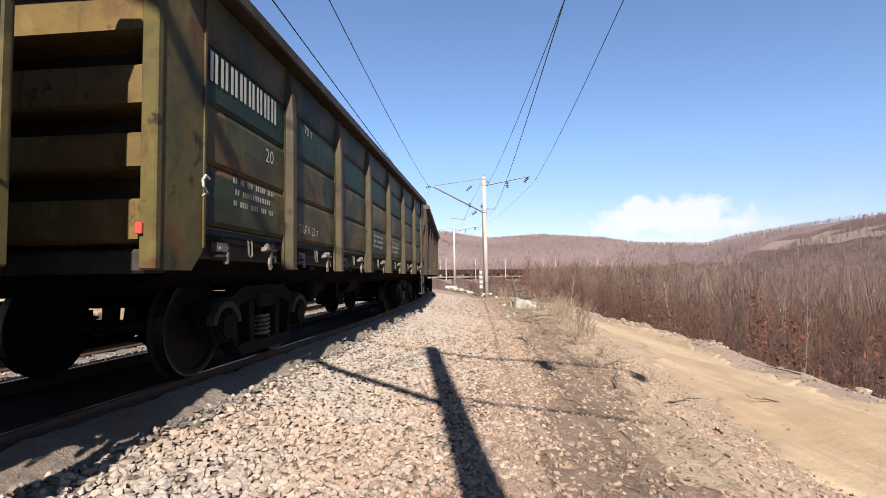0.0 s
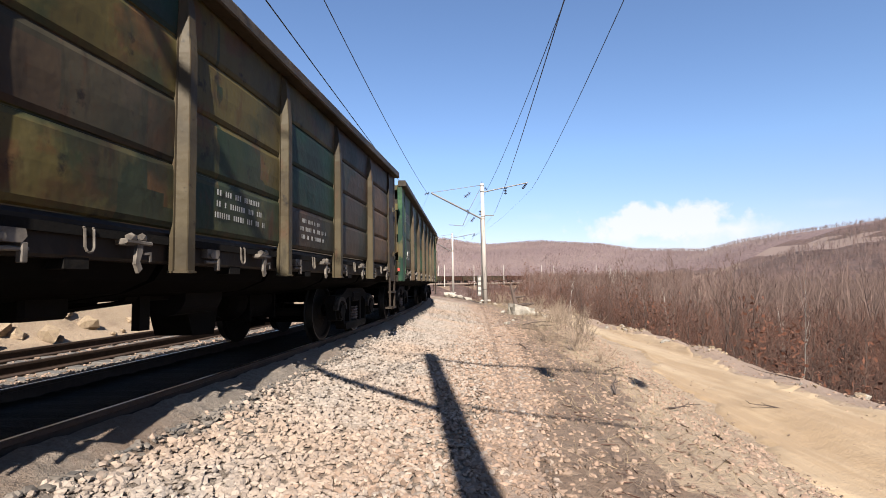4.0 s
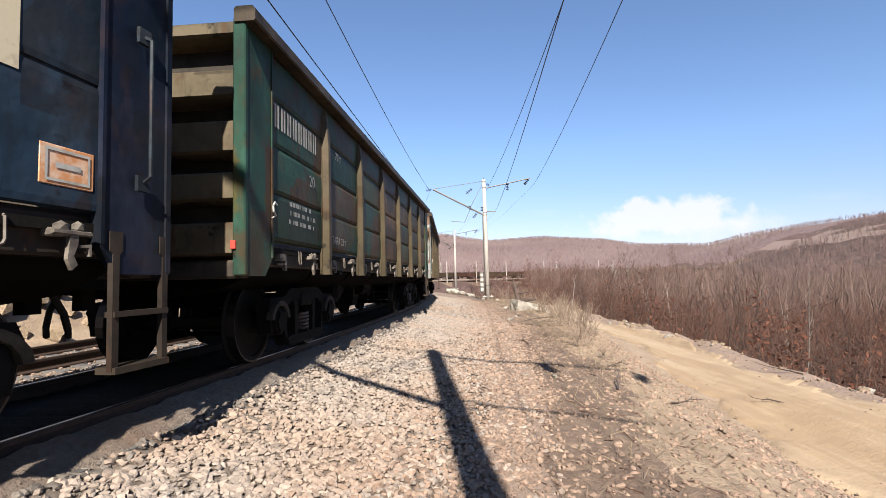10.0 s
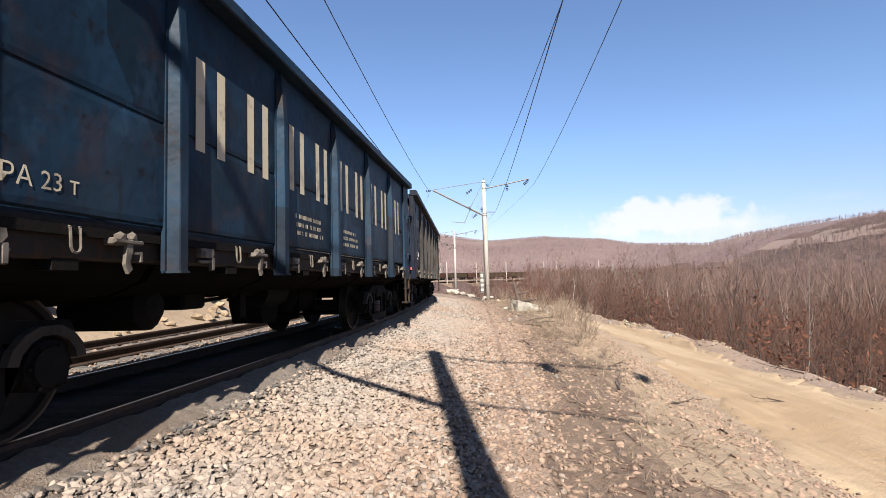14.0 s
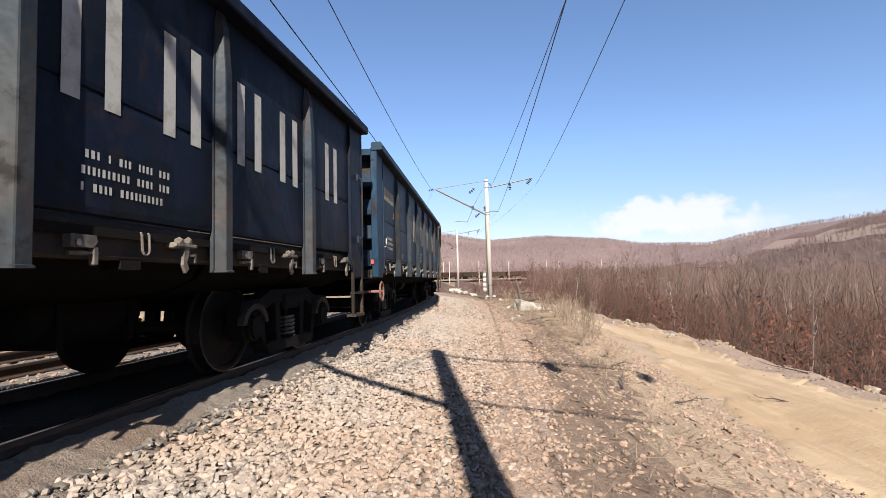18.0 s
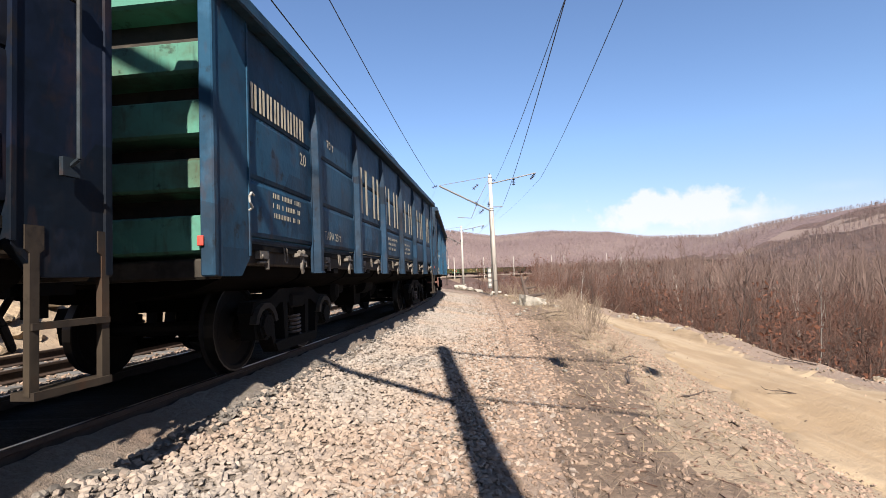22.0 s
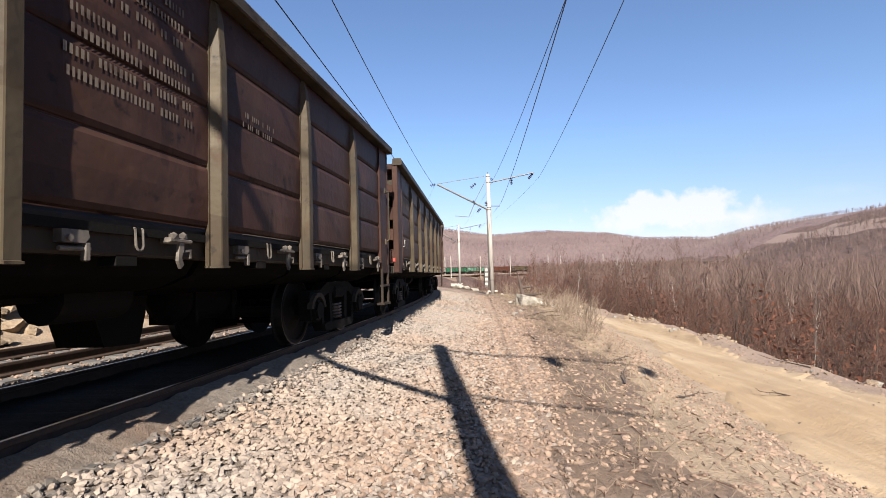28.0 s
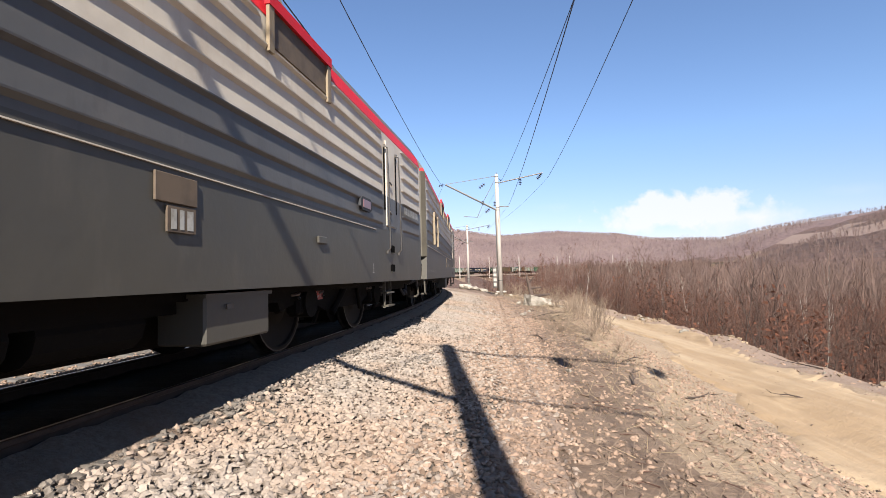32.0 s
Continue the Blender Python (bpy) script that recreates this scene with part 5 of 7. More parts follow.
PROTO = {k: gondola(k) for k in "abcde"}
rng_w = random.Random(5)
far_paint = [UMBER, BROWN, UMBER, BROWN, UMBER, UMBER, BROWN, UMBER]
used = set()
for n in sorted(range(-24, 27), key=lambda k: k not in WAGONS):
    if n in WAGONS:
        kind, body, posts, ends, words, sign = WAGONS[n]
    else:
        kind, body, posts, ends, words, sign = "ab"[n % 2], far_paint[n % 8], None, None, "dusty dark", ""
    if kind in used:
        ob = copy_thing(PROTO[kind], Matrix.Identity(4))
    else:
        ob = PROTO[kind]
        used.add(kind)
    if n not in WAGONS:
        # wagons that only ever show far off carry no small fittings
        for o in list(ob.children_recursive):
            if o.name.split(".")[0] in ("rung", "tread", "stile", "spare_reservoir", "auto_regulator", "hanger_bracket", "distributor_valve", "brake_cylinder", "main_reservoir", "reservoir_strap", "hatch_lock", "lashing_loop", "floor_hatch", "hatch_hinge", "rope_hook", "lamp_bracket", "grab_rail", "brake_hose", "coil_spring", "axle_box", "pedestal_arch", "brake_rigging", "tyre_face", "brake_beam"):
                bpy.data.objects.remove(o)
    tagged(ob, words + " open-top gondola wagon on the track", "gondola wagon", "wagons of the train")
    TRAIN.append((ob, n))
for ob, n in TRAIN:
    if n in WAGONS:
        kind, body, posts, ends, words, sign = WAGONS[n]
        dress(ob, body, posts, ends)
        repaint(ob, n)
        signs(ob, kind, sign, n)
        if n in (16, 19, 21):
            hw = part("hand_brake_wheel", hand_wheel_mesh(0.17), material("wheel_paint", (0.11, 0.05, 0.036), 0.7), ob, "rusty red hand-brake wheel")
            hw.matrix_local = pose(-0.02, -6.60, 0.74)
    else:
        dress(ob, far_paint[n % 8])

# ---------------------------------------------------------------- catenary poles and wires
def insulator(bm, a, b, discs=3, r=0.15):
    """A string of sheds between two points."""
    a, b = Vector(a), Vector(b)
    tube(bm, a, b, 0.018, 6)
    for i in range(discs):
        c, d = a.lerp(b, (i + 0.75) / (discs + 0.5)), a.lerp(b, (i + 1.1) / (discs + 0.5))
        tube(bm, c, d, r, 10, r * 0.35)


def pole(x, y, z, height, turn, arm=(-0.75, 0.0), lean=0.0, box_on=False):
    """Round concrete pole with a cantilever over the track on its left and a feeder arm on its right."""
    ob = new("catenary_pole", None)
    ob.matrix_world = pose(x, y, z, 0, lean, turn)
    bm = bmesh.new()
    tube(bm, (0, 0, -0.6), (0, 0, height), 0.205, 20, 0.145)
    for e in bm.faces:
        e.smooth = len(e.verts) == 4
    part("shaft", bm, CONCRETE, ob)
    bm = bmesh.new()
    for h in (height - 0.25, height - 0.75, height - 3.1, height - 2.9, 0.9):
        k = 0.205 - 0.06 * (h / height)
        tube(bm, (0, 0, h), (0, 0, h + 0.06), k + 0.015, 16)
    tube(bm, (0, 0, height), (0, 0, height + 0.16), 0.03, 6)
    part("clamp_bands", bm, GALV, ob)
    bm = bmesh.new()
    tube(bm, (-0.1, 0, height - 3.05), (-4.35, 0, height - 0.75), 0.075, 8)
    part("cantilever", bm, GALV, ob)
    bm = bmesh.new()
    tube(bm, (-0.1, 0, height - 0.15), (-4.35, 0, height - 0.72), 0.022, 6)
    part("stay_rod", bm, GALV, ob)
    part("stay_rod", tube(bmesh.new(), (-0.1, 0, height - 0.35), (-1.25, 0, height - 2.42), 0.02, 6), GALV, ob)
    bm = bmesh.new()
    tube(bm, (0.1, 0, height + arm[0]), (3.95, 0, height + arm[1]), 0.05, 8)
    part("feeder_arm", bm, GALV, ob)
    bm = bmesh.new()
    tube(bm, (0.1, 0, height - 2.75), (0.95 if arm[1] == 0 else 2.3, 0, height - 2.78 if arm[1] == 0 else height - 3.1), 0.035, 6)
    if arm[1] == 0:
        tube(bm, (-1.2, 0, height - 2.44), (-1.75, 0, height - 3.65), 0.025, 6)
        tube(bm, (-1.75, 0, height - 3.62), (-2.9, 0, height - 3.5), 0.022, 6)
    part("bracket", bm, GALV, ob)
    for a, b, d in (((-4.45, 0, height - 0.72), (-4.95, 0, height - 0.85), 3), ((-1.55, 0, height - 1.2), (-1.0, 0, height - 0.75), 3),
                    ((-1.3, 0, height - 2.2), (-1.2, 0, height - 2.6), 3), ((-0.65, 0, height - 2.9), (-1.05, 0, height - 3.25), 3),
                    ((2.0, 0, height + (arm[0] + arm[1]) / 2), (2.0, 0, height + (arm[0] + arm[1]) / 2 - 0.63), 4), ((3.85, 0, height + arm[1] - 0.05), (3.45, 0, height + arm[1] - 0.55), 4),
                    ((-0.22, 0, height - 2.3), (-0.22, 0, height - 2.75), 3), ((0.18, 0, height - 0.35), (0.42, 0, height - 0.55), 2)):
        if arm[1] != 0 and -4 < a[0] < 1.5:
            continue
        bm = bmesh.new()
        insulator(bm, a, b, d)
        part("insulator", bm, PORCELAIN, ob)
    if box_on:
        bm = bmesh.new()
        box(bm, -0.62, -0.32, -0.2, 0.2, 0.35, 2.1, 0.02)
        cab = part("switch_box", bm, GALV, ob, "grey steel switch box")
        for k in range(4):
            part("louvre", boxed(-0.60, -0.34, -0.23, -0.2, 0.5 + k * 0.4, 0.72 + k * 0.4), CONCRETE, cab)
        bm = bmesh.new()
        tube(bm, (-0.24, -0.05, 0.3), (-0.2, -0.05, height - 3), 0.035, 8)
        part("cable_duct", bm, GALV, ob)
    bm = bmesh.new()
    for sx, sy in ((-0.3, -0.25), (0.28, -0.2), (0.1, 0.3)):
        bmesh.ops.create_icosphere(bm, subdivisions=1, radius=0.2, matrix=Matrix.Translation((sx, sy, -0.02)) @ Matrix.Diagonal((1, 0.8, 0.5, 1)))
    part("footing", bm, CONCRETE, ob, "rough concrete footing")
    return tagged(ob, "tall round concrete catenary pole with steel cantilever beside the track", "catenary pole", "poles along the track")


pole(0.82, -3.2, -0.66, 9.95, -10.0, arm=(-0.3, -0.45))
pole(3.66, 43.1, -0.52, 9.95, 1.5, lean=-0.4, box_on=True)
pole(1.95, 85.5, -0.55, 9.9, 8)
# small poles of the far bend
for s, d in ((262, 4.2), (268, -6.5), (283, 4.2), (303, 4.2), (309, -6.5), (327, 4.2), (339, -6.5), (360, 4.2)):
    p, h = on_line(s, d, -0.5)
    ob = new("catenary_pole", None)
    ob.matrix_world = Matrix.Translation(p)
    bm = bmesh.new()
    tube(bm, (0, 0, -2.0), (0, 0, 9.6), 0.26, 10, 0.2)
    part("shaft", bm, CONCRETE, ob)
    bm = bmesh.new()
    sg = -1 if d > 0 else 1
    tube(bm, (0, 0, 6.6), (sg * 3 * math.cos(h), -sg * 3 * math.sin(h), 8.4), 0.05, 6)
    part("cantilever", bm, GALV, ob)
    tagged(ob, "pale concrete catenary pole beside the far bend", "catenary pole", "poles along the far bend")


def wire(name, pts, sag, r, label, n=24):
    """Wires hang from support to support."""
    bm = bmesh.new()
    for k0, (a, b) in enumerate(zip(pts, pts[1:])):
        a, b = Vector(a), Vector(b)
        r = r if k0 < 2 else r * 0.6
        line = [a.lerp(b, i / n) - Vector((0, 0, 4 * sag * (i / n) * (1 - i / n))) for i in range(n + 1)]
        rings = []
        for i, q in enumerate(line):
            t = (line[min(i + 1, n)] - line[max(i - 1, 0)]).normalized()
            u = t.cross(Vector((0, 0, 1))).normalized()
            v = u.cross(t)
            rings.append([bm.verts.new(q + u * (r * math.cos(k * 2.094)) + v * (r * math.sin(k * 2.094))) for k in range(3)])
        for p, q in zip(rings, rings[1:]):
            for k in range(3):
                bm.faces.new((p[k], p[(k + 1) % 3], q[(k + 1) % 3], q[k]))
    return tagged(mesh_ob(name, bm, WIRE), label, "wire", "overhead wires", kind="structure")


wire("contact_wire", [(-22, -42, 6.25), (-3.84, -0.8, 6.25), (-0.95, 43.0, 6.25), (-6.5, 85, 6.4)], 0.03, 0.014, "taut dark contact wire over the track")
wire("messenger_wire", [(-22, -42, 8.0), (-3.36, -0.8, 8.0), (-1.0, 43.0, 8.5), (-6.5, 85, 8.2)], 0.56, 0.014, "dark messenger wire over the track")
wire("feeder_wire", [(2, -42, 9.0), (3.69, -0.8, 9.0), (7.86, 43.0, 8.93), (5.4, 85, 8.8)], 0.6, 0.015, "dark feeder wire slung between the poles")
wire("feeder_wire", [(0, -42, 9.0), (3.1, -0.8, 8.95), (4.12, 43.0, 9.08), (2.4, 85, 8.9)], 0.6, 0.015, "dark feeder wire slung between the poles")
wire("signal_wire", [(0, -42, 7.0), (1.87, -0.8, 6.9), (4.6, 43.0, 6.85), (2.9, 85, 6.8)], 0.5, 0.015, "dark lower wire slung between the poles")

# ---------------------------------------------------------------- the locomotive, in three coupled sections
LOCO_LIGHT = material("loco_light_grey", (0.3854, 0.3394, 0.2755), 0.5, layers=(((0.2493, 0.2040, 0.1579), 1.3, 0.45, 0.7, 0.6, "noise"), ((0.2960, 0.2268, 0.1579), 5, 0.55, 0.7, 0.5, "noise", (1, 1, 0.2))), bump=((1.5, 0.01),), tone=(1.12, 1.12, 1.12))
LOCO_DARK = material("loco_dark_grey", (0.0690, 0.0660, 0.0630), 0.5, layers=(((0.1042, 0.0926, 0.0811), 1.3, 0.48, 0.7, 0.6, "noise"), ((0.0410, 0.0347, 0.0316), 5, 0.55, 0.7, 0.5, "noise", (1, 1, 0.2))), bump=((1.5, 0.01),))
LOCO_SKIRT = material("loco_skirt", (0.0510, 0.0458, 0.0359), 0.5, layers=(((0.0425, 0.0405, 0.0364), 0.8, 0.42, 0.68, 0.7, "noise"), ((0.0890, 0.0769, 0.0607), 3, 0.55, 0.72, 0.4, "noise", (1, 1, 0.3))), bump=((1.2, 0.012),))
LOCO_RED = material("loco_red", (0.4600, 0.0100, 0.0150), 0.5, spec=0.2, layers=(((0.3600, 0.0120, 0.0150), 1.5, 0.45, 0.68, 0.5, "noise"), ((0.1373, 0.0374, 0.0312), 7, 0.58, 0.7, 0.4, "noise")), bump=((1.5, 0.008),), tone=(0.92, 0.92, 0.92))
CAB_BEIGE = material("cab_beige", (0.270, 0.225, 0.168), 0.55, layers=(((0.19, 0.15, 0.11), 1.3, 0.45, 0.7, 0.6, "noise"), ((0.22, 0.165, 0.115), 5, 0.55, 0.7, 0.5, "noise", (1, 1, 0.2))), bump=((1.5, 0.01),), spec=0.3, tone=(0.92, 0.92, 0.92))
LOCO_END = material("loco_end_grey", (0.0560, 0.0480, 0.0345), 0.6, layers=(((0.0320, 0.0262, 0.0190), 2, 0.45, 0.66, 0.7, "noise"),), bump=((3, 0.004),))
LOCO_ROOF = material("loco_roof", (0.0562, 0.0562, 0.0589), 0.7, layers=(((0.0955, 0.0786, 0.0618), 2, 0.45, 0.7, 0.6, "noise"),))
FRAME_BEIGE = material("window_frame_beige", (0.1500, 0.1120, 0.0680), 0.6, layers=(((0.1114, 0.0789, 0.0464), 6, 0.5, 0.7, 0.6, "noise"),))
SHUTTER = material("shutter_brown", (0.0900, 0.0640, 0.0420), 0.7, layers=(((0.0450, 0.0322, 0.0217), 4, 0.45, 0.65, 0.7, "noise"),))
RUBBER = material("rubber", (0.018, 0.018, 0.02), 0.7)
BUSBAR = material("busbar_grey", (0.30, 0.28, 0.25), 0.5, 0.2, layers=(((0.16, 0.13, 0.10), 8, 0.48, 0.66, 0.7, "noise"),))
WINDOW = material("cab_glass", (0.02, 0.025, 0.03), 0.06, 0.0, spec=0.7)
RAIL_DARK = material("hand_rail_dark", (0.045, 0.040, 0.036), 0.5, 0.3, layers=(((0.09, 0.07, 0.05), 6, 0.5, 0.7, 0.6, "noise"),))
LAMP_LENS = material("lamp_lens", (0.14, 0.06, 0.055), 0.3)
RIBS = (1.835, 2.10, 2.365, 2.63, 2.895, 3.16, 3.41)


def loco_shell(x0, z0, x1, z1, y0, y1):
    """A band of the body round both sides, as thick as the body is wide."""
    bm = bmesh.new()
    prism(bm, [(-x0, z0), (x0, z0), (x1, z1), (-x1, z1)], 1, y0, y1)
    return bm


def rib_mesh(z, y0, y1, x=1.55):
    """A pressed rib that runs out flat at both ends."""
    bm = bmesh.new()
    full = [(x - 0.02, z - 0.03), (x - 0.003, z - 0.026), (x + 0.032, z + 0.006), (x + 0.034, z + 0.018), (x - 0.02, z + 0.034)]
    flat = [(x - 0.02, z - 0.02), (x - 0.004, z - 0.015), (x - 0.002, z), (x - 0.002, z + 0.01), (x - 0.02, z + 0.015)]
    run = min(0.14, (y1 - y0) / 4)
    rings = [[bm.verts.new((a, y, b)) for a, b in shape] for y, shape in ((y0, flat), (y0 + run, full), (y1 - run, full), (y1, flat))]
    for a, b in zip(rings, rings[1:]):
        for k in range(5):
            bm.faces.new((a[k], a[(k + 1) % 5], b[(k + 1) % 5], b[k]))
    bm.faces.new(rings[0][::-1])
    bm.faces.new(rings[-1])
    bmesh.ops.recalc_face_normals(bm, faces=bm.faces[:])
    return bm


def loco_bogie(parent, y):
    bm = bmesh.new()
    prism(bm, [(-2.2, 0.72), (-1.9, 0.86), (1.9, 0.86), (2.2, 0.72), (2.1, 0.55), (1.7, 0.62), (1.2, 0.62), (0.8, 0.48), (-0.8, 0.48), (-1.2, 0.62), (-1.7, 0.62), (-2.1, 0.55)], 0, 1.02, 1.16)
    prism(bm, [(-2.2, 0.72), (-1.9, 0.86), (1.9, 0.86), (2.2, 0.72), (2.1, 0.55), (1.7, 0.62), (1.2, 0.62), (0.8, 0.48), (-0.8, 0.48), (-1.2, 0.62), (-1.7, 0.62), (-2.1, 0.55)], 0, -1.16, -1.02)
    box(bm, -1.05, 1.05, -0.3, 0.3, 0.5, 0.8)
    b = part("bogie", bm, IRON, parent)
    b.matrix_local = pose(0, y, 0)
    for yy in (-1.45, 1.45):
        bm = bmesh.new()
        tube(bm, (1.0, yy, 0.62), (1.26, yy, 0.62), 0.19, 14)
        box(bm, 1.05, 1.22, yy - 0.3, yy + 0.3, 0.48, 0.72, 0.03)
        part("axle_box", bm, IRON, b)
        bm = coil_mesh(0.09, 0.70, 0.98, 5, 0.018)
        c = part("coil_spring", bm, SPRING_STEEL, b)
        c.matrix_local = Matrix.Translation((0.12, yy - 0.36, -0.02))
        again(c, "coil_spring", b, Matrix.Translation((0.12, yy + 0.36, -0.02)))
    bm = bmesh.new()
    tube(bm, (1.2, -0.62, 0.42), (1.26, 0.0, 0.95), 0.045, 8)
    tube(bm, (1.2, 0.62, 0.42), (1.26, 0.25, 0.95), 0.035, 8)
    part("damper", bm, IRON, b)
    for yy in (-0.75, 2.05):
        part("brake_shoe", boxed(0.66, 0.80, yy - 0.06, yy + 0.06, 0.34, 0.82), IRON, b)
        part("brake_hanger", tube(bmesh.new(), (0.98, yy, 0.3), (1.12, yy + 0.02, 0.72), 0.03, 6), IRON, b)
    for yy in (-0.95, 0.95):
        bm = bmesh.new()
        tube(bm, (-0.62, yy, 0.55), (0.62, yy, 0.55), 0.40, 14)
        part("traction_motor", bm, IRON, b)


def loco_section(cab):
    ob = new("locomotive_section", None)
    Y = 8.62
    part("skirt", loco_shell(1.535, 0.84, 1.55, 1.76, -Y, Y), LOCO_SKIRT, ob, "olive-grey lower side")
    part("dark_band", loco_shell(1.55, 1.76, 1.55, 2.36, -Y, Y), LOCO_DARK, ob)
    part("upper_side", loco_shell(1.55, 2.36, 1.548, 3.48, -Y, Y if not cab else 5.2), LOCO_LIGHT, ob, "light grey upper side")
    part("red_stripe", loco_shell(1.552, 3.48, 1.50, 3.70, -Y, Y if not cab else 5.2), LOCO_RED, ob, "red stripe under the roof")
    bm = bmesh.new()
    prism(bm, [(-1.50, 3.70), (1.50, 3.70), (1.36, 3.92), (0.9, 4.04), (-0.9, 4.04), (-1.36, 3.92)], 1, -Y + 0.05, Y - 0.05 if not cab else 7.0)
    part("roof", bm, LOCO_ROOF, ob)
    part("underframe", boxed(-1.3, 1.3, -Y + 0.2, Y - 0.2, 0.88 - 0.12, 0.90), IRON, ob)
    part("trim_line", boxed(1.55, 1.566, -8.3, 4.95, 1.700, 1.709), LOCO_LIGHT, ob)
    for i, z in enumerate(RIBS):
        mat = LOCO_DARK if z < 2.4 else LOCO_LIGHT
        spans = [(-8.5, -6.62), (-5.12, 5.42), (6.75, 8.5)] if z < 2.75 else [(-8.5, 5.42), (6.75, 8.5)]
        if z > 3.2:
            spans = [(-8.5, -3.15), (-1.55, 1.3), (3.0, 5.42), (6.75, 8.5)]
        for y0, y1 in spans:
            if cab and y0 > 5:
                continue
            if cab and y1 > 4.9 and z > 2.25:
                sw = 3.95 - (z - 2.17) * 1.1
                part("rib", rib_mesh(z, y0, sw), mat, ob)
                part("rib", rib_mesh(z, sw, 5.42), LOCO_RED, ob)
                continue
            if cab and y1 > 4.9:
                part("rib", rib_mesh(z, y0, 3.45), mat, ob)
                part("rib", rib_mesh(z, 3.75 if z < 2.0 else 4.75, y1, 1.556), CAB_BEIGE, ob)
                continue
            part("rib", rib_mesh(z, y0, y1), mat, ob)
    if cab:
        # the red cab, swept back, with its slanted nose
        bm = bmesh.new()
        prism(bm, [(3.95, 2.165), (8.88, 2.165), (8.32, 3.15), (7.95, 3.62), (4.6, 3.62), (2.66, 3.47), (2.9, 3.2), (3.22, 2.83), (3.63, 2.42)], 0, -1.556, 1.556)
        part("cab_side", bm, LOCO_RED, ob, "red painted cab sides")
        bm = bmesh.new()
        prism(bm, [(4.7, 3.60), (7.95, 3.60), (7.7, 3.86), (7.2, 3.98), (4.7, 3.98)], 0, -1.45, 1.45)
        part("cab_roof", bm, LOCO_RED, ob)
        for y0, y1 in ((4.8, 5.9), (6.2, 7.1)):
            part("roof_fan_box", boxed(0.5, 1.30, y0, y1, 3.97, 4.09, bevel=0.02), RUBBER, ob, "black box on the cab roof")
        bm = bmesh.new()
        prism(bm, [(8.5, 0.87), (8.95, 0.87), (8.98, 1.8), (8.88, 2.163), (8.5, 2.163)], 0, -1.549, 1.549)
        part("nose", bm, LOCO_SKIRT, ob)
        part("cab_stripe", prism(bmesh.new(), [(3.72, 1.79), (8.94, 1.79), (8.87, 2.162), (3.32, 2.162)], 0, 1.54, 1.558), CAB_BEIGE, ob, "beige stripe below the red")
        for y0, y1, z0 in ((7.10, 7.66, 2.74), (7.74, 8.28, 2.72)):
            bm = bmesh.new()
            prism(bm, [(y0, z0), (y1, z0), (y1 - (0.28 if y0 > 7.7 else 0), 3.43), (y0, 3.43)], 0, 1.50, 1.572)
            w = part("cab_window", bm, RUBBER, ob)
            bm = bmesh.new()
            prism(bm, [(y0 + 0.05, z0 + 0.05), (y1 - 0.05, z0 + 0.05), (y1 - 0.06 - (0.25 if y0 > 7.7 else 0), 3.38), (y0 + 0.05, 3.38)], 0, 1.572, 1.578)
            part("pane", bm, WINDOW, w, "dark window glass")
        bm = boxed(1.60, 1.74, 8.34, 8.41, 2.76, 3.06, bevel=0.03)
        part("wing_mirror", bm, LOCO_DARK, ob)
        o = write(ob, "024", 7.28, 2.50, 0.19, 1.562)
        stencil(ob, number_bars(7.08, 2.25, 8, 0.13, 0.128), 1.562, MARK_WHITE, label="white painted number")
        bm = bmesh.new()
        prism(bm, [(8.0, 0.86), (8.86, 0.86), (8.62, 0.30), (8.45, 0.28)], 0, 1.1, 1.4)
        part("rail_guard", bm, LOCO_END, ob)
    for y in ((-Y,) if cab else (-Y, Y)):
        sg = 1 if y > 0 else -1
        for dx in (-0.85, 0.85):
            bm = bmesh.new()
            for k in range(5):
                box(bm, dx - 0.16, dx + 0.16, y + sg * (0.02 + k * 0.08), y + sg * (0.09 + k * 0.08), 0.9, 3.6, 0.015)
            part("gangway_bellows", bm, RUBBER, ob, "black rubber gangway bellows")
        bm = bmesh.new()
        prism(bm, [(1.20, y), (1.549, y), (1.44, y + sg * 0.12), (1.20, y + sg * 0.12)], 2, 1.42, 3.6)
        part("buffer_column", tube(bmesh.new(), (1.02, y + sg * 0.24, 2.2), (1.02, y + sg * 0.24, 3.65), 0.17, 14), RUBBER, ob)
        bm2 = bmesh.new()
        pipe(bm2, [(1.40, y + sg * 0.05, 2.08), (1.46, y + sg * 0.10, 2.05), (1.46, y + sg * 0.10, 1.75), (1.40, y + sg * 0.05, 1.72)], 0.016, 6)
        part("grab_handle", bm2, LOCO_END, ob)
        part("corner_cover", bm, LOCO_END, ob)
        bm = bmesh.new()
        for dx in (-0.5, -0.15, 0.25, 0.6, 1.0):
            pts = [(dx, y - sg * 0.1, 0.95), (dx, y + sg * 0.14, 0.62), (dx + 0.04, y + sg * 0.32, 0.48), (dx, y + sg * 0.45, 0.6)]
            pipe(bm, pts, 0.03, 6)
        pipe(bm, [(1.3, y, 1.5), (1.38, y + sg * 0.15, 1.2), (1.3, y + sg * 0.2, 0.85), (1.1, y + sg * 0.3, 0.75)], 0.045, 7)
        part("jumper_cables", bm, RUBBER, ob)
        bm = bmesh.new()
        pipe(bm, [(1.45, y - sg * 0.1, 0.86), (1.47, y - sg * 0.05, 0.5), (1.47, y - sg * 0.3, 0.46), (1.3, y - sg * 0.3, 0.46)], 0.022, 6)
        part("corner_step", bm, LOCO_END, ob)
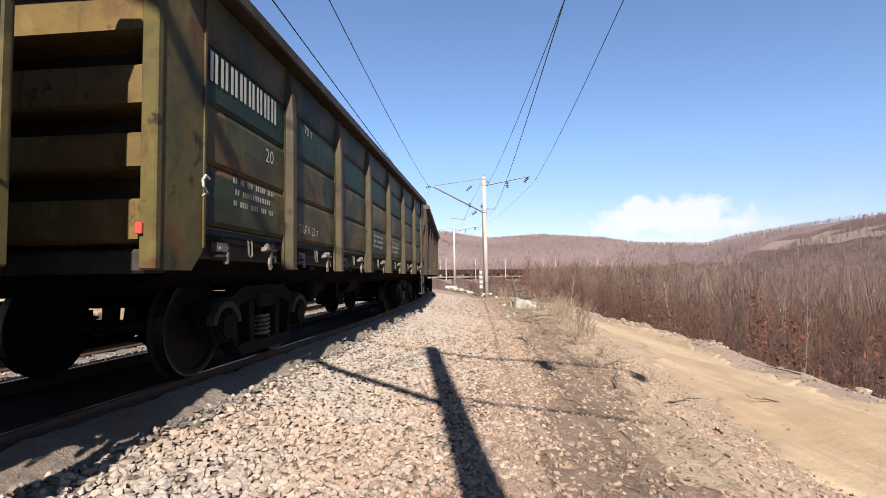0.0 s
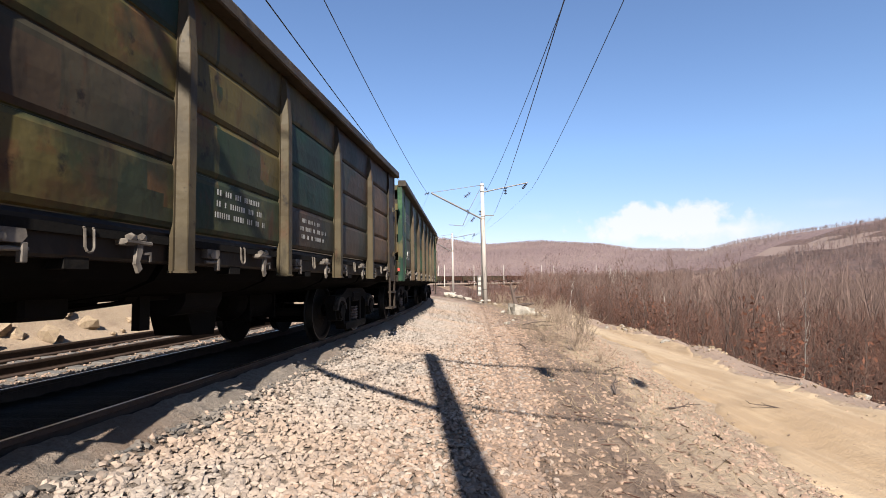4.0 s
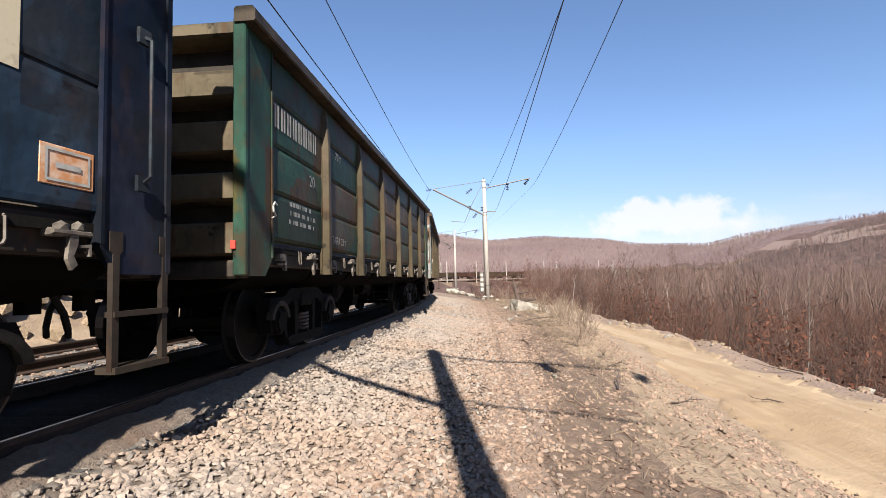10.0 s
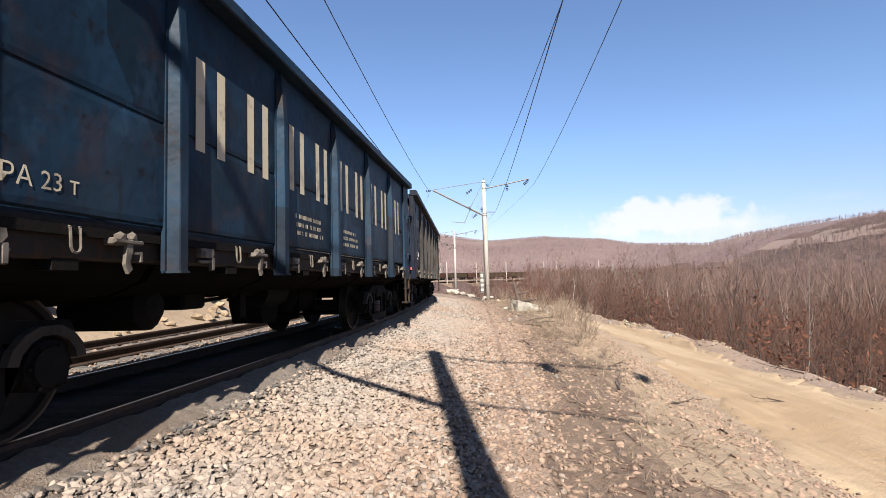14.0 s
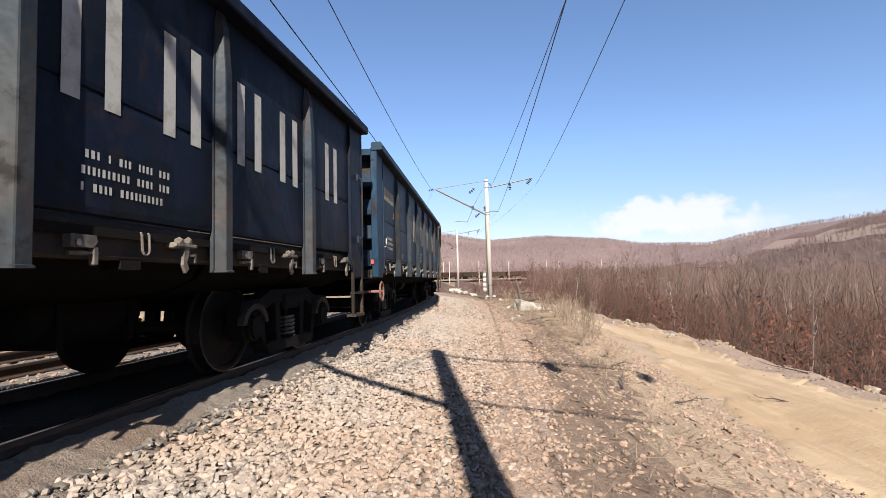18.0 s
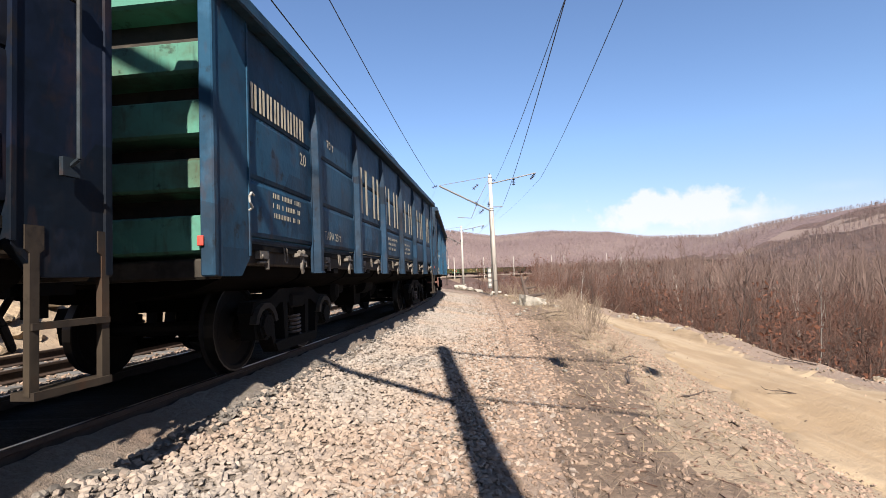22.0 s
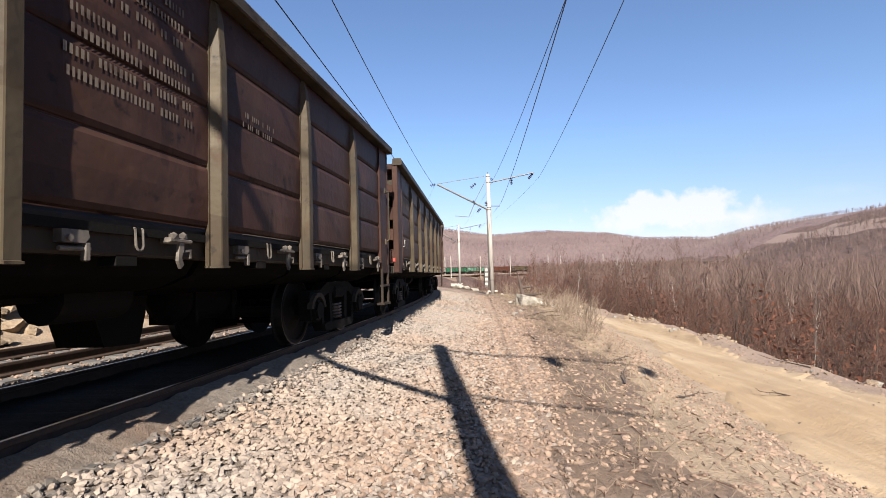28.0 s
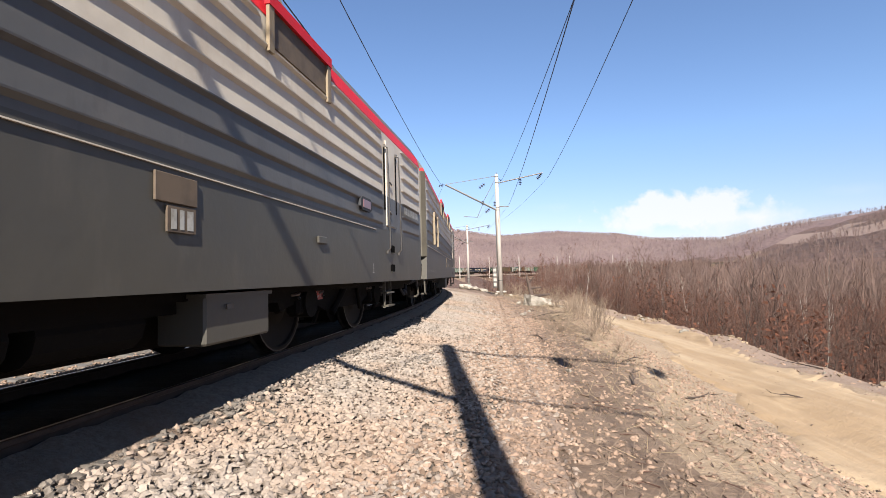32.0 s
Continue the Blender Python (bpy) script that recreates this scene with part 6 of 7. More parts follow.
    # dark plates over the ends stand for the shade in the gap
    for sg in (-1, 1):
        if not (cab and sg > 0):
            part("end_wall", boxed(-1.40, 1.40, min(sg * Y, sg * (Y + 0.02)), max(sg * Y, sg * (Y + 0.02)), 0.95, 3.78), DARKENED_STEEL, ob, "end wall with the gap's shade put into its colour")
    # door, hand rails, foot holes
    bm = boxed(1.545, 1.568, 5.62, 6.24, 1.82, 3.36, bevel=0.01)
    door = part("door", bm, LOCO_RED if cab else LOCO_LIGHT, ob)
    part("door_foot", boxed(1.566, 1.572, 5.63, 6.23, 1.83, 2.16 if cab else 2.35), CAB_BEIGE if cab else LOCO_DARK, door)
    part("handle", tube(bmesh.new(), (1.60, 5.68, 2.62), (1.60, 5.86, 2.59), 0.015, 6), GALV, door)
    part("handle", tube(bmesh.new(), (1.60, 5.70, 2.08), (1.60, 5.82, 2.04), 0.015, 6), GALV, door)
    # black plates beside the door stand for the shade inside its recesses
    for y in (5.53, 6.34):
        part("recess", boxed(1.53, 1.559, y - 0.035, y + 0.035, 2.1, 3.2), SHADE_BLACK, ob)
        bm = bmesh.new()
        pipe(bm, [(1.57, y, 3.24), (1.62, y, 3.2), (1.62, y + 0.1, 1.42), (1.56, y + 0.1, 1.36)], 0.012, 8)
        box(bm, 1.55, 1.585, y + 0.075, y + 0.125, 1.33, 1.38)
        box(bm, 1.55, 1.585, y - 0.025, y + 0.025, 3.21, 3.26)
        part("hand_rail", bm, RAIL_DARK, ob)
    # flush black plates, not openings: the holes' inner shade is only colour
    for z in (1.43, 1.08):
        bm = bmesh.new()
        prism(bm, [(5.95, z - 0.065), (6.15, z - 0.065), (6.18, z - 0.05), (6.19, z - 0.02), (6.19, z + 0.02), (6.18, z + 0.05), (6.15, z + 0.065), (5.95, z + 0.065), (5.92, z + 0.05), (5.91, z + 0.02), (5.91, z - 0.02), (5.92, z - 0.05)], 0, 1.50, 1.5495)
        hole = part("foot_hole", bm, SHADE_BLACK, ob)
        part("rim", boxed(1.535, 1.562, 5.94, 6.17, z - 0.085, z - 0.068, bevel=0.004), LOCO_SKIRT, hole)
    bm = bmesh.new()
    for y in (5.86, 6.26):
        box(bm, 1.40, 1.44, y - 0.02, y + 0.02, 0.36, 0.90)
    for z in (0.38, 0.62):
        box(bm, 1.36, 1.50, 5.84, 6.28, z, z + 0.03)
    part("step_ladder", bm, LOCO_END, ob)
    # windows and vents
    bm = boxed(1.555, 1.575, -6.54, -5.24, 1.98, 2.74, bevel=0.006)
    w = part("side_window", bm, SHUTTER, ob, "brown shuttered machine-room window")
    for y in (-6.56, -5.22):
        part("window_slide", boxed(1.56, 1.62, y - 0.03, y + 0.03, 1.84, 2.80), FRAME_BEIGE, w)
    part("window_head", boxed(1.575, 1.60, -6.53, -5.25, 2.70, 2.75), FRAME_BEIGE, w)
    part("window_bar", boxed(1.575, 1.59, -6.53, -5.25, 2.26, 2.46), FRAME_BEIGE, w)
    for y0, y1 in ((-3.05, -1.62), (1.42, 2.9)):
        w = part("roof_window", boxed(1.548, 1.570, y0, y1, 3.22, 3.64), SHUTTER, ob, "brown shuttered upper window")
        for y in (y0, y1):
            part("window_slide", boxed(1.565, 1.60, y - 0.05, y + 0.05, 3.12, 3.62), FRAME_BEIGE, w)
        part("window_lintel", boxed(1.555, 1.61, y0 - 0.06, y1 + 0.06, 3.58, 3.70), LOCO_RED, w)
    bm = bmesh.new()
    prism(bm, [(4.15, 1.93), (4.55, 1.93), (4.63, 1.98), (4.63, 2.08), (4.55, 2.13), (4.15, 2.13), (4.07, 2.08), (4.07, 1.98)], 0, 1.56, 1.60)
    lamp = part("marker_lamp", bm, RUBBER, ob)
    part("lens", boxed(1.60, 1.606, 4.17, 4.53, 1.97, 2.09), LAMP_LENS, lamp)
    fl = part("filler_flap", boxed(1.545, 1.575, 2.56, 2.82, 1.33, 1.42, bevel=0.01), LOCO_SKIRT, ob)
    sb = part("sign_box", boxed(1.55, 1.568, -0.12, 0.32, 1.46, 1.66, bevel=0.004), SHUTTER, ob, "small brown plate on the side")
    pl = part("mark_plate", boxed(1.55, 1.566, 0.0, 0.30, 1.26, 1.44), SHUTTER, ob)
    stencil(pl, [(0.03, 0.09, 1.28, 1.42), (0.12, 0.17, 1.28, 1.42), (0.20, 0.27, 1.28, 1.42)], 1.569, MARK_WHITE, "mark_bars", "three pale bars")
    bm = boxed(1.02, 1.45, 0.58, 1.6, 0.40, 0.80, bevel=0.02)
    bx = part("sand_box", bm, LOCO_SKIRT, ob, "grey steel box slung under the body")
    part("latch", boxed(1.45, 1.47, 0.85, 0.95, 0.68, 0.72), GALV, bx)
    part("lid", boxed(1.0, 1.47, 0.56, 1.62, 0.78, 0.815), LOCO_SKIRT, bx)
    bm = boxed(1.20, 1.24, 3.0, 3.45, 0.64, 0.80)
    sg = part("warning_plate", bm, MARK_RED, ob, "dirty red warning plate")
    write(sg, "СПСТ", 3.03, 0.67, 0.13, 1.245)
    o = write(ob, "ПРОПУСК ЧЕРЕЗ МЕХАНИЗИРОВАННУЮ ГОРКУ ЗАПРЕЩАЕТСЯ", -8.38, 1.03, 0.078, 1.5405)
    for y in (-4.28, 4.82):
        stencil(ob, [(y, y + 0.025, 1.0, 1.14), (y - 0.03, y + 0.05, 0.985, 1.0), (y + 0.008, y + 0.018, 0.88, 0.93)], 1.543, MARK_WHITE, "lifting_mark")
    if cab:
        rects = [(-4.5, -4.36, 2.7, 3.2), (-4.36, -4.0, 3.1, 3.2), (-4.02, -3.9, 2.75, 3.2), (-3.8, -3.5, 2.95, 3.05), (-3.5, -3.2, 2.75, 2.85), (-3.25, -3.12, 2.8, 3.15), (-3.6, -3.2, 3.1, 3.18)]
        stencil(ob, rects, 1.606, LOCO_RED, "owner_mark", "red painted bars on the grey side")
    else:
        stencil(ob, number_bars(6.78, 2.16, 8, 0.14, 0.165), 1.606, MARK_WHITE, label="faint white number")
    # roof gear
    bm = bmesh.new()
    tube(bm, (0.95, -7.4, 4.42), (0.95, 3.2, 4.42), 0.028, 6)
    part("roof_busbar", bm, BUSBAR, ob, "pale bare busbar along the roof")
    for y in (-6.9, -4.2, -1.6, 1.0, 3.0):
        bm = bmesh.new()
        tube(bm, (0.95, y, 3.95), (0.95, y, 4.42), 0.035, 8, 0.03)
        for z in (4.08, 4.16, 4.24, 4.32):
            tube(bm, (0.95, y, z), (0.95, y, z + 0.035), 0.075, 10, 0.045)
        part("roof_insulator", bm, BUSBAR, ob)
    for y0 in (-5.5, -0.6):
        part("roof_hatch", boxed(-1.0, 1.0, y0, y0 + 2.2, 4.03, 4.12, bevel=0.02), LOCO_ROOF, ob)
    bm = bmesh.new()
    for y in [k * 0.35 - 3 for k in range(16)]:
        tube(bm, (1.34, y, 3.93), (1.26, y, 4.16), 0.012, 5)
    tube(bm, (1.26, -3, 4.16), (1.26, 2.25, 4.16), 0.014, 5)
    part("roof_rail", bm, GALV, ob)
    for y in (-4.5, 4.5):
        loco_bogie(ob, y)
        for dy in (-1.45, 1.45):
            wheelset(ob, y + dy, 0.62)
    bm = bmesh.new()
    for y in (-1.6, -0.6):
        tube(bm, (1.0, y, 0.62), (1.0, y + 0.85, 0.62), 0.2, 12)
    part("air_tank", bm, IRON, ob)
    part("equipment_case", boxed(-1.15, 0.85, -2.2, 2.1, 0.36, 0.86, bevel=0.03), IRON, ob)
    part("cable_tray", boxed(-1.2, 1.2, -Y + 0.3, Y - 0.3, 0.66, 0.765), IRON, ob)
    return tagged(ob, "grey electric locomotive section with red " + ("cab and stripe" if cab else "stripe under its roof"), "locomotive", "sections of the locomotive")


LOCOS = [loco_section(True), loco_section(False)]
LOCOS.append(copy_thing(LOCOS[1], Matrix.Identity(4)))
LOCOS.append(copy_thing(LOCOS[1], Matrix.Identity(4)))


def at_loco(s):
    a, _ = on_line(s - 4.5)
    b, _ = on_line(s + 4.5)
    d = b - a
    return Matrix.Translation((a + b) / 2) @ Matrix.Rotation(-math.atan2(d.x, d.y), 4, "Z")

# ---------------------------------------------------------------- woods, scrub and stones
BARK = material("bark", (0.0640, 0.0474, 0.0373), 0.95, layers=(((0.0363, 0.0269, 0.0216), 8, 0.45, 0.65, 0.7, "noise", (1, 1, 0.3)),), vary=0.3, tone=(0.72, 0.66, 0.65))
BIRCH = material("birch_bark", (0.2217, 0.2026, 0.1758), 0.85, layers=(((0.0382, 0.0306, 0.0267), 7, 0.58, 0.66, 0.9, "noise", (1, 1, 3)),))
TWIG = material("twigs", (0.0860, 0.0500, 0.0350), 0.95, vary=0.2, layers=(((0.062, 0.041, 0.031), 0.12, 0.42, 0.6, 0.8, "noise"),), rand=False, tone=(0.72, 0.57, 0.52))
# woods turn paler and mauver with distance: haze put into the twig colours
HAZED_HILL_TWIG = material("hazed_hill_twigs", (0.1640, 0.1260, 0.1170), 0.95, vary=0.15, layers=(((0.2460, 0.1960, 0.1720), 0.010, 0.46, 0.60, 0.9, "noise", (1, 1, 2.5)), ((0.1160, 0.0846, 0.0800), 0.02, 0.5, 0.62, 0.8, "noise", (1, 1, 2))), rand=False, tone=(0.76, 0.71, 0.72))
SLOPE = material("dry_slope_grass", (0.235, 0.184, 0.145), 0.95, vary=0.25, rand=False, tone=(0.76, 0.71, 0.72))
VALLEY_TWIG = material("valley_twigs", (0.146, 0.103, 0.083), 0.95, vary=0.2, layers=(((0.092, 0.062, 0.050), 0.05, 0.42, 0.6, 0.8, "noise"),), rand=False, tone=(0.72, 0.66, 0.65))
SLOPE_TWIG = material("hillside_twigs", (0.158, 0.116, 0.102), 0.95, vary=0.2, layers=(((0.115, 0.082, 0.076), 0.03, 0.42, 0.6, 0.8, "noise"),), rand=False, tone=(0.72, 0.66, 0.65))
DEAD_GRASS = material("dead_grass", (0.135, 0.098, 0.070), 0.95, vary=0.4, rand=False, tone=(0.8, 0.8, 0.8))
DRY_STEM = material("dry_stems", (0.135, 0.098, 0.070), 0.95, vary=0.35, rand=False)
STRAW = material("dry_stalks", (0.1913, 0.1433, 0.0876), 0.95, vary=0.35, rand=False, tone=(0.85, 0.85, 0.85))
OAK_LEAF = material("dry_oak_leaves", (0.0900, 0.0330, 0.0150), 0.9, vary=0.35, rand=False, tone=(0.72, 0.66, 0.65))
ROCK = material("pale_rock", (0.30, 0.265, 0.215), 0.9, layers=(((0.1228, 0.1065, 0.0863), 5, 0.45, 0.65, 0.8, "noise"), ((0.0819, 0.0612, 0.0453), 14, 0.56, 0.7, 0.6, "noise")), bump=((8, 0.03), (30, 0.008)), vary=0.2, tone=(0.85, 0.85, 0.85))


SAND_ROCK = material("sandy_rock", (0.24, 0.175, 0.11), 0.95, layers=(((0.13, 0.09, 0.06), 4, 0.45, 0.65, 0.8, "noise"), ((0.32, 0.26, 0.18), 9, 0.55, 0.7, 0.6, "noise")), bump=((8, 0.03), (30, 0.008)), vary=0.2, tone=(0.85, 0.85, 0.85))


def frusta(a, b, ra, rb):
    """Three-sided tapered limbs from arrays of ends and radii."""
    a, b = np.asarray(a, float), np.asarray(b, float)
    ra, rb = np.asarray(ra, float)[:, None], np.asarray(rb, float)[:, None]
    t = b - a
    t /= np.linalg.norm(t, axis=1, keepdims=True) + 1e-9
    ref = np.where(np.abs(t[:, 2:3]) < 0.9, np.array([[0, 0, 1.0]]), np.array([[1.0, 0, 0]]))
    u = np.cross(t, ref)
    u /= np.linalg.norm(u, axis=1, keepdims=True)
    w = np.cross(t, u)
    V = []
    for k in range(3):
        c, s = math.cos(k * 2.0944), math.sin(k * 2.0944)
        V.append(a + (u * c + w * s) * ra)
    for k in range(3):
        c, s = math.cos(k * 2.0944), math.sin(k * 2.0944)
        V.append(b + (u * c + w * s) * rb)
    V = np.stack(V, 1).reshape(-1, 3)
    base = (np.arange(len(a)) * 6)[:, None]
    T = np.concatenate([base + np.array([[k, (k + 1) % 3, 3 + (k + 1) % 3]]) for k in range(3)] + [base + np.array([[k, 3 + (k + 1) % 3, 3 + k]]) for k in range(3)])
    return V, T


def spikes(a, b, r):
    """Twigs: three-sided spikes from arrays of ends and radii."""
    a, b, r = np.asarray(a, float), np.asarray(b, float), np.asarray(r, float)[:, None]
    t = b - a
    t /= np.linalg.norm(t, axis=1, keepdims=True) + 1e-9
    ref = np.where(np.abs(t[:, 2:3]) < 0.9, np.array([[0, 0, 1.0]]), np.array([[1.0, 0, 0]]))
    u = np.cross(t, ref)
    u /= np.linalg.norm(u, axis=1, keepdims=True)
    w = np.cross(t, u)
    V = np.stack([a + (u * math.cos(k * 2.0944) + w * math.sin(k * 2.0944)) * r for k in range(3)] + [b], 1).reshape(-1, 3)
    base = (np.arange(len(a)) * 4)[:, None]
    T = np.concatenate([base + np.array([[k, (k + 1) % 3, 3]]) for k in range(3)])
    return V, T


def tree_limbs(rng, h, limbs=14, twigs=5, lean=0.06, low=0.25, r0=0.055, open_=0.55):
    """Trunk, limbs and twigs of a bare tree as arrays of segments."""
    tr, tw = [], []
    p = np.zeros(3)
    d = np.array([rng.normal(0, lean), rng.normal(0, lean), 1.0])
    path = [p]
    n = 5
    for i in range(n):
        d = d + np.array([rng.normal(0, 0.07), rng.normal(0, 0.07), 0])
        q = path[-1] + d / np.linalg.norm(d) * h / n
        tr.append((path[-1], q, r0 * h / 6 * (1 - i / n * 0.85), r0 * h / 6 * (1 - (i + 1) / n * 0.85)))
        path.append(q)
    path = np.array(path)
    for k in range(limbs):
        f = rng.uniform(low, 0.97)
        i = min(int(f * n), n - 1)
        s = path[i] + (path[i + 1] - path[i]) * (f * n - i)
        az, le = rng.uniform(0, 6.283), h * rng.uniform(0.16, 0.36) * (1.15 - f * 0.75)
        out = np.array([math.cos(az), math.sin(az), 0]) * open_
        m = s + (out + np.array([0, 0, 0.75])) * le * 0.55
        e = m + (out * 0.7 + np.array([rng.normal(0, 0.15), rng.normal(0, 0.15), 1.0])) * le * 0.55
        r = r0 * h / 6 * (1 - f) * 0.5 + 0.008
        tr += [(s, m, r, r * 0.65), (m, e, r * 0.65, 0.004)]
        for j in range(twigs):
            g = rng.uniform(0.15, 1.0)
            c = s + (m - s) * min(1, g * 2) if g < 0.5 else m + (e - m) * (g * 2 - 1)
            az2 = rng.uniform(0, 6.283)
            v = np.array([math.cos(az2) * 0.6, math.sin(az2) * 0.6, rng.uniform(0.35, 1.0)])
            tw.append((c, c + v * le * rng.uniform(0.25, 0.5), 0.007, 0.002))
    return tr, tw


def seg_arrays(segs):
    return np.array([s[0] for s in segs]), np.array([s[1] for s in segs]), np.array([s[2] for s in segs]), np.array([s[3] for s in segs])


def turn_z(P, a):
    c, s = math.cos(a), math.sin(a)
    return np.column_stack([P[:, 0] * c - P[:, 1] * s, P[:, 0] * s + P[:, 1] * c, P[:, 2]])


def spots(rng, n, az0, az1, r0, r1, dmin, power=0.5):
    """Random places in a sector before the eye, right of the road."""
    az, r = np.radians(rng.uniform(az0, az1, n)), (r0 ** (1 / power) + rng.uniform(0, 1, n) * (r1 ** (1 / power) - r0 ** (1 / power))) ** power
    x, y = r * np.sin(az), r * np.cos(az)
    s, d = nearest(x, y)
    ok = (d > dmin) | ((d < -dmin) & (y > 240))
    return x[ok], y[ok]


def plant_near_trees():
    rng = np.random.RandomState(21)
    kinds = []
    for k in range(8):
        h = 6.2
        tr, tw = tree_limbs(np.random.RandomState(40 + k), h, 6 if k == 0 else 17, 5 if k == 0 else 8, lean=0.03, r0=0.034 if k % 3 else 0.026, low=0.25 if k % 3 else 0.45, open_=0.26 if k == 0 else 0.42)
        ob = new("bare_tree", None)
        V, T = frusta(*seg_arrays(tr))
        fast_mesh("trunk", V, T, BIRCH if k == 0 else BARK, ob)
        V, T = frusta(*seg_arrays(tw))
        fast_mesh("crown", V, T, TWIG, ob)
        kinds.append((ob, k == 0))
    x, y = spots(rng, 420, 6, 47, 17, 52, 12.6)
    z = ground_height(x, y)
    first = set()
    for i in range(min(len(x), 240)):
        k = int(rng.randint(15))
        k = k if k < 8 else 1 + k % 7
        src, white = kinds[k]
        sc = rng.uniform(0.55, 1.0) * min(1.0, 0.5 + math.hypot(x[i], y[i]) / 60)
        m = pose(x[i], y[i], z[i] - 0.1, 0, 0, rng.uniform(0, 360))
        if k in first:
            ob = copy_thing(src, m)
        else:
            ob = src
            ob.matrix_world = m
            first.add(k)
        ob.scale = (sc, sc, sc)
        tagged(ob, "slender bare " + ("white-barked birch" if white else "brown tree") + " in the valley below the road", "tree", "bare trees below the road")


def plant_stuff(name, label, x, y, hs, mats, seed, limbs, twigs, kinds=10, leaf_share=0.0, fat=1.0, sink=0.1):
    """A joined stand of trees that nobody could count."""
    rng = np.random.RandomState(seed)
    protos = []
    for k in range(kinds):
        tr, tw = tree_limbs(np.random.RandomState(seed * 100 + k), 6.0, limbs, twigs, low=0.12, open_=0.6)
        a, b, ra, rb = seg_arrays(tr)
        V, T = frusta(a, b, ra * fat + 0.004 * fat, rb * fat + 0.002 * fat)
        a, b, ra, rb = seg_arrays(tw)
        V2, T2 = spikes(a, b, ra * fat + 0.005 * fat)
        V, T = np.concatenate([V, V2]), np.concatenate([T, T2 + len(V)])
        tips = np.array([s[1] for s in tw])
        protos.append((V, T, tips))
    VV, TT, LV, n = [], [], [], 0
    z = ground_height(x, y)
    pick = rng.randint(0, kinds, len(x))
    for i in range(len(x)):
        V, T, tips = protos[pick[i]]
        sc = hs[i] / 6.0
        a = rng.uniform(0, 6.283)
        off = np.array([x[i], y[i], z[i] - sink])
        VV.append(turn_z(V, a) * sc + off)
        TT.append(T + n)
        n += len(V)
        if leaf_share and rng.uniform() < leaf_share:
            P = turn_z(tips, a) * sc + off
            P = P + rng.normal(0, 0.10, P.shape)
            LV.append(P)
    tagged(fast_mesh(name, np.concatenate(VV), np.concatenate(TT), mats[0]), label, "woods", kind="stuff")
    if LV:
        P = np.concatenate(LV)
        m = len(P)
        a, b = rng.normal(0, 0.045, (m, 3)), rng.normal(0, 0.045, (m, 3))
        V = np.stack([P, P + a, P + a + b, P + b], 1).reshape(-1, 3)
        k = (np.arange(m) * 4)[:, None]
        T = np.concatenate([k + np.array([[0, 1, 2]]), k + np.array([[0, 2, 3]])])
        tagged(fast_mesh("dry_leaves", V, T, mats[1]), "rust-brown dry oak leaves still on the scrub", "leaves", kind="stuff")


def far_wood(name, label, x, y, hs, mat, seed):
    """Leafless trees far off: a trunk and a broom of limbs each, all joined."""
    rng = np.random.RandomState(seed)
    protos = []
    for k in range(14):
        top = np.array([rng.normal(0, 0.04), rng.normal(0, 0.04), 0.8])
        V, T = spikes([np.zeros(3)], [top], [0.020])
        a, b = [], []
        for j in range(11):
            f, az, le = rng.uniform(0.15, 0.8), rng.uniform(0, 6.283), rng.uniform(0.2, 0.40)
            a.append(top * f)
            b.append(top * f + np.array([math.cos(az) * rng.uniform(0.3, 0.9), math.sin(az) * rng.uniform(0.3, 0.9), 1.0]) * le)
        V2, T2 = spikes(a, b, np.full(11, 0.014))
        protos.append((np.concatenate([V, V2]), np.concatenate([T, T2 + len(V)])))
    VV, TT, n = [], [], 0
    z = ground_height(x, y)
    for i in range(len(x)):
        V, T = protos[rng.randint(14)]
        VV.append(turn_z(V, rng.uniform(0, 6.283)) * hs[i] + np.array([x[i], y[i], z[i] - 0.2]))
        TT.append(T + n)
        n += len(V)
    tagged(fast_mesh(name, np.concatenate(VV), np.concatenate(TT), mat), label, "woods", kind="stuff")


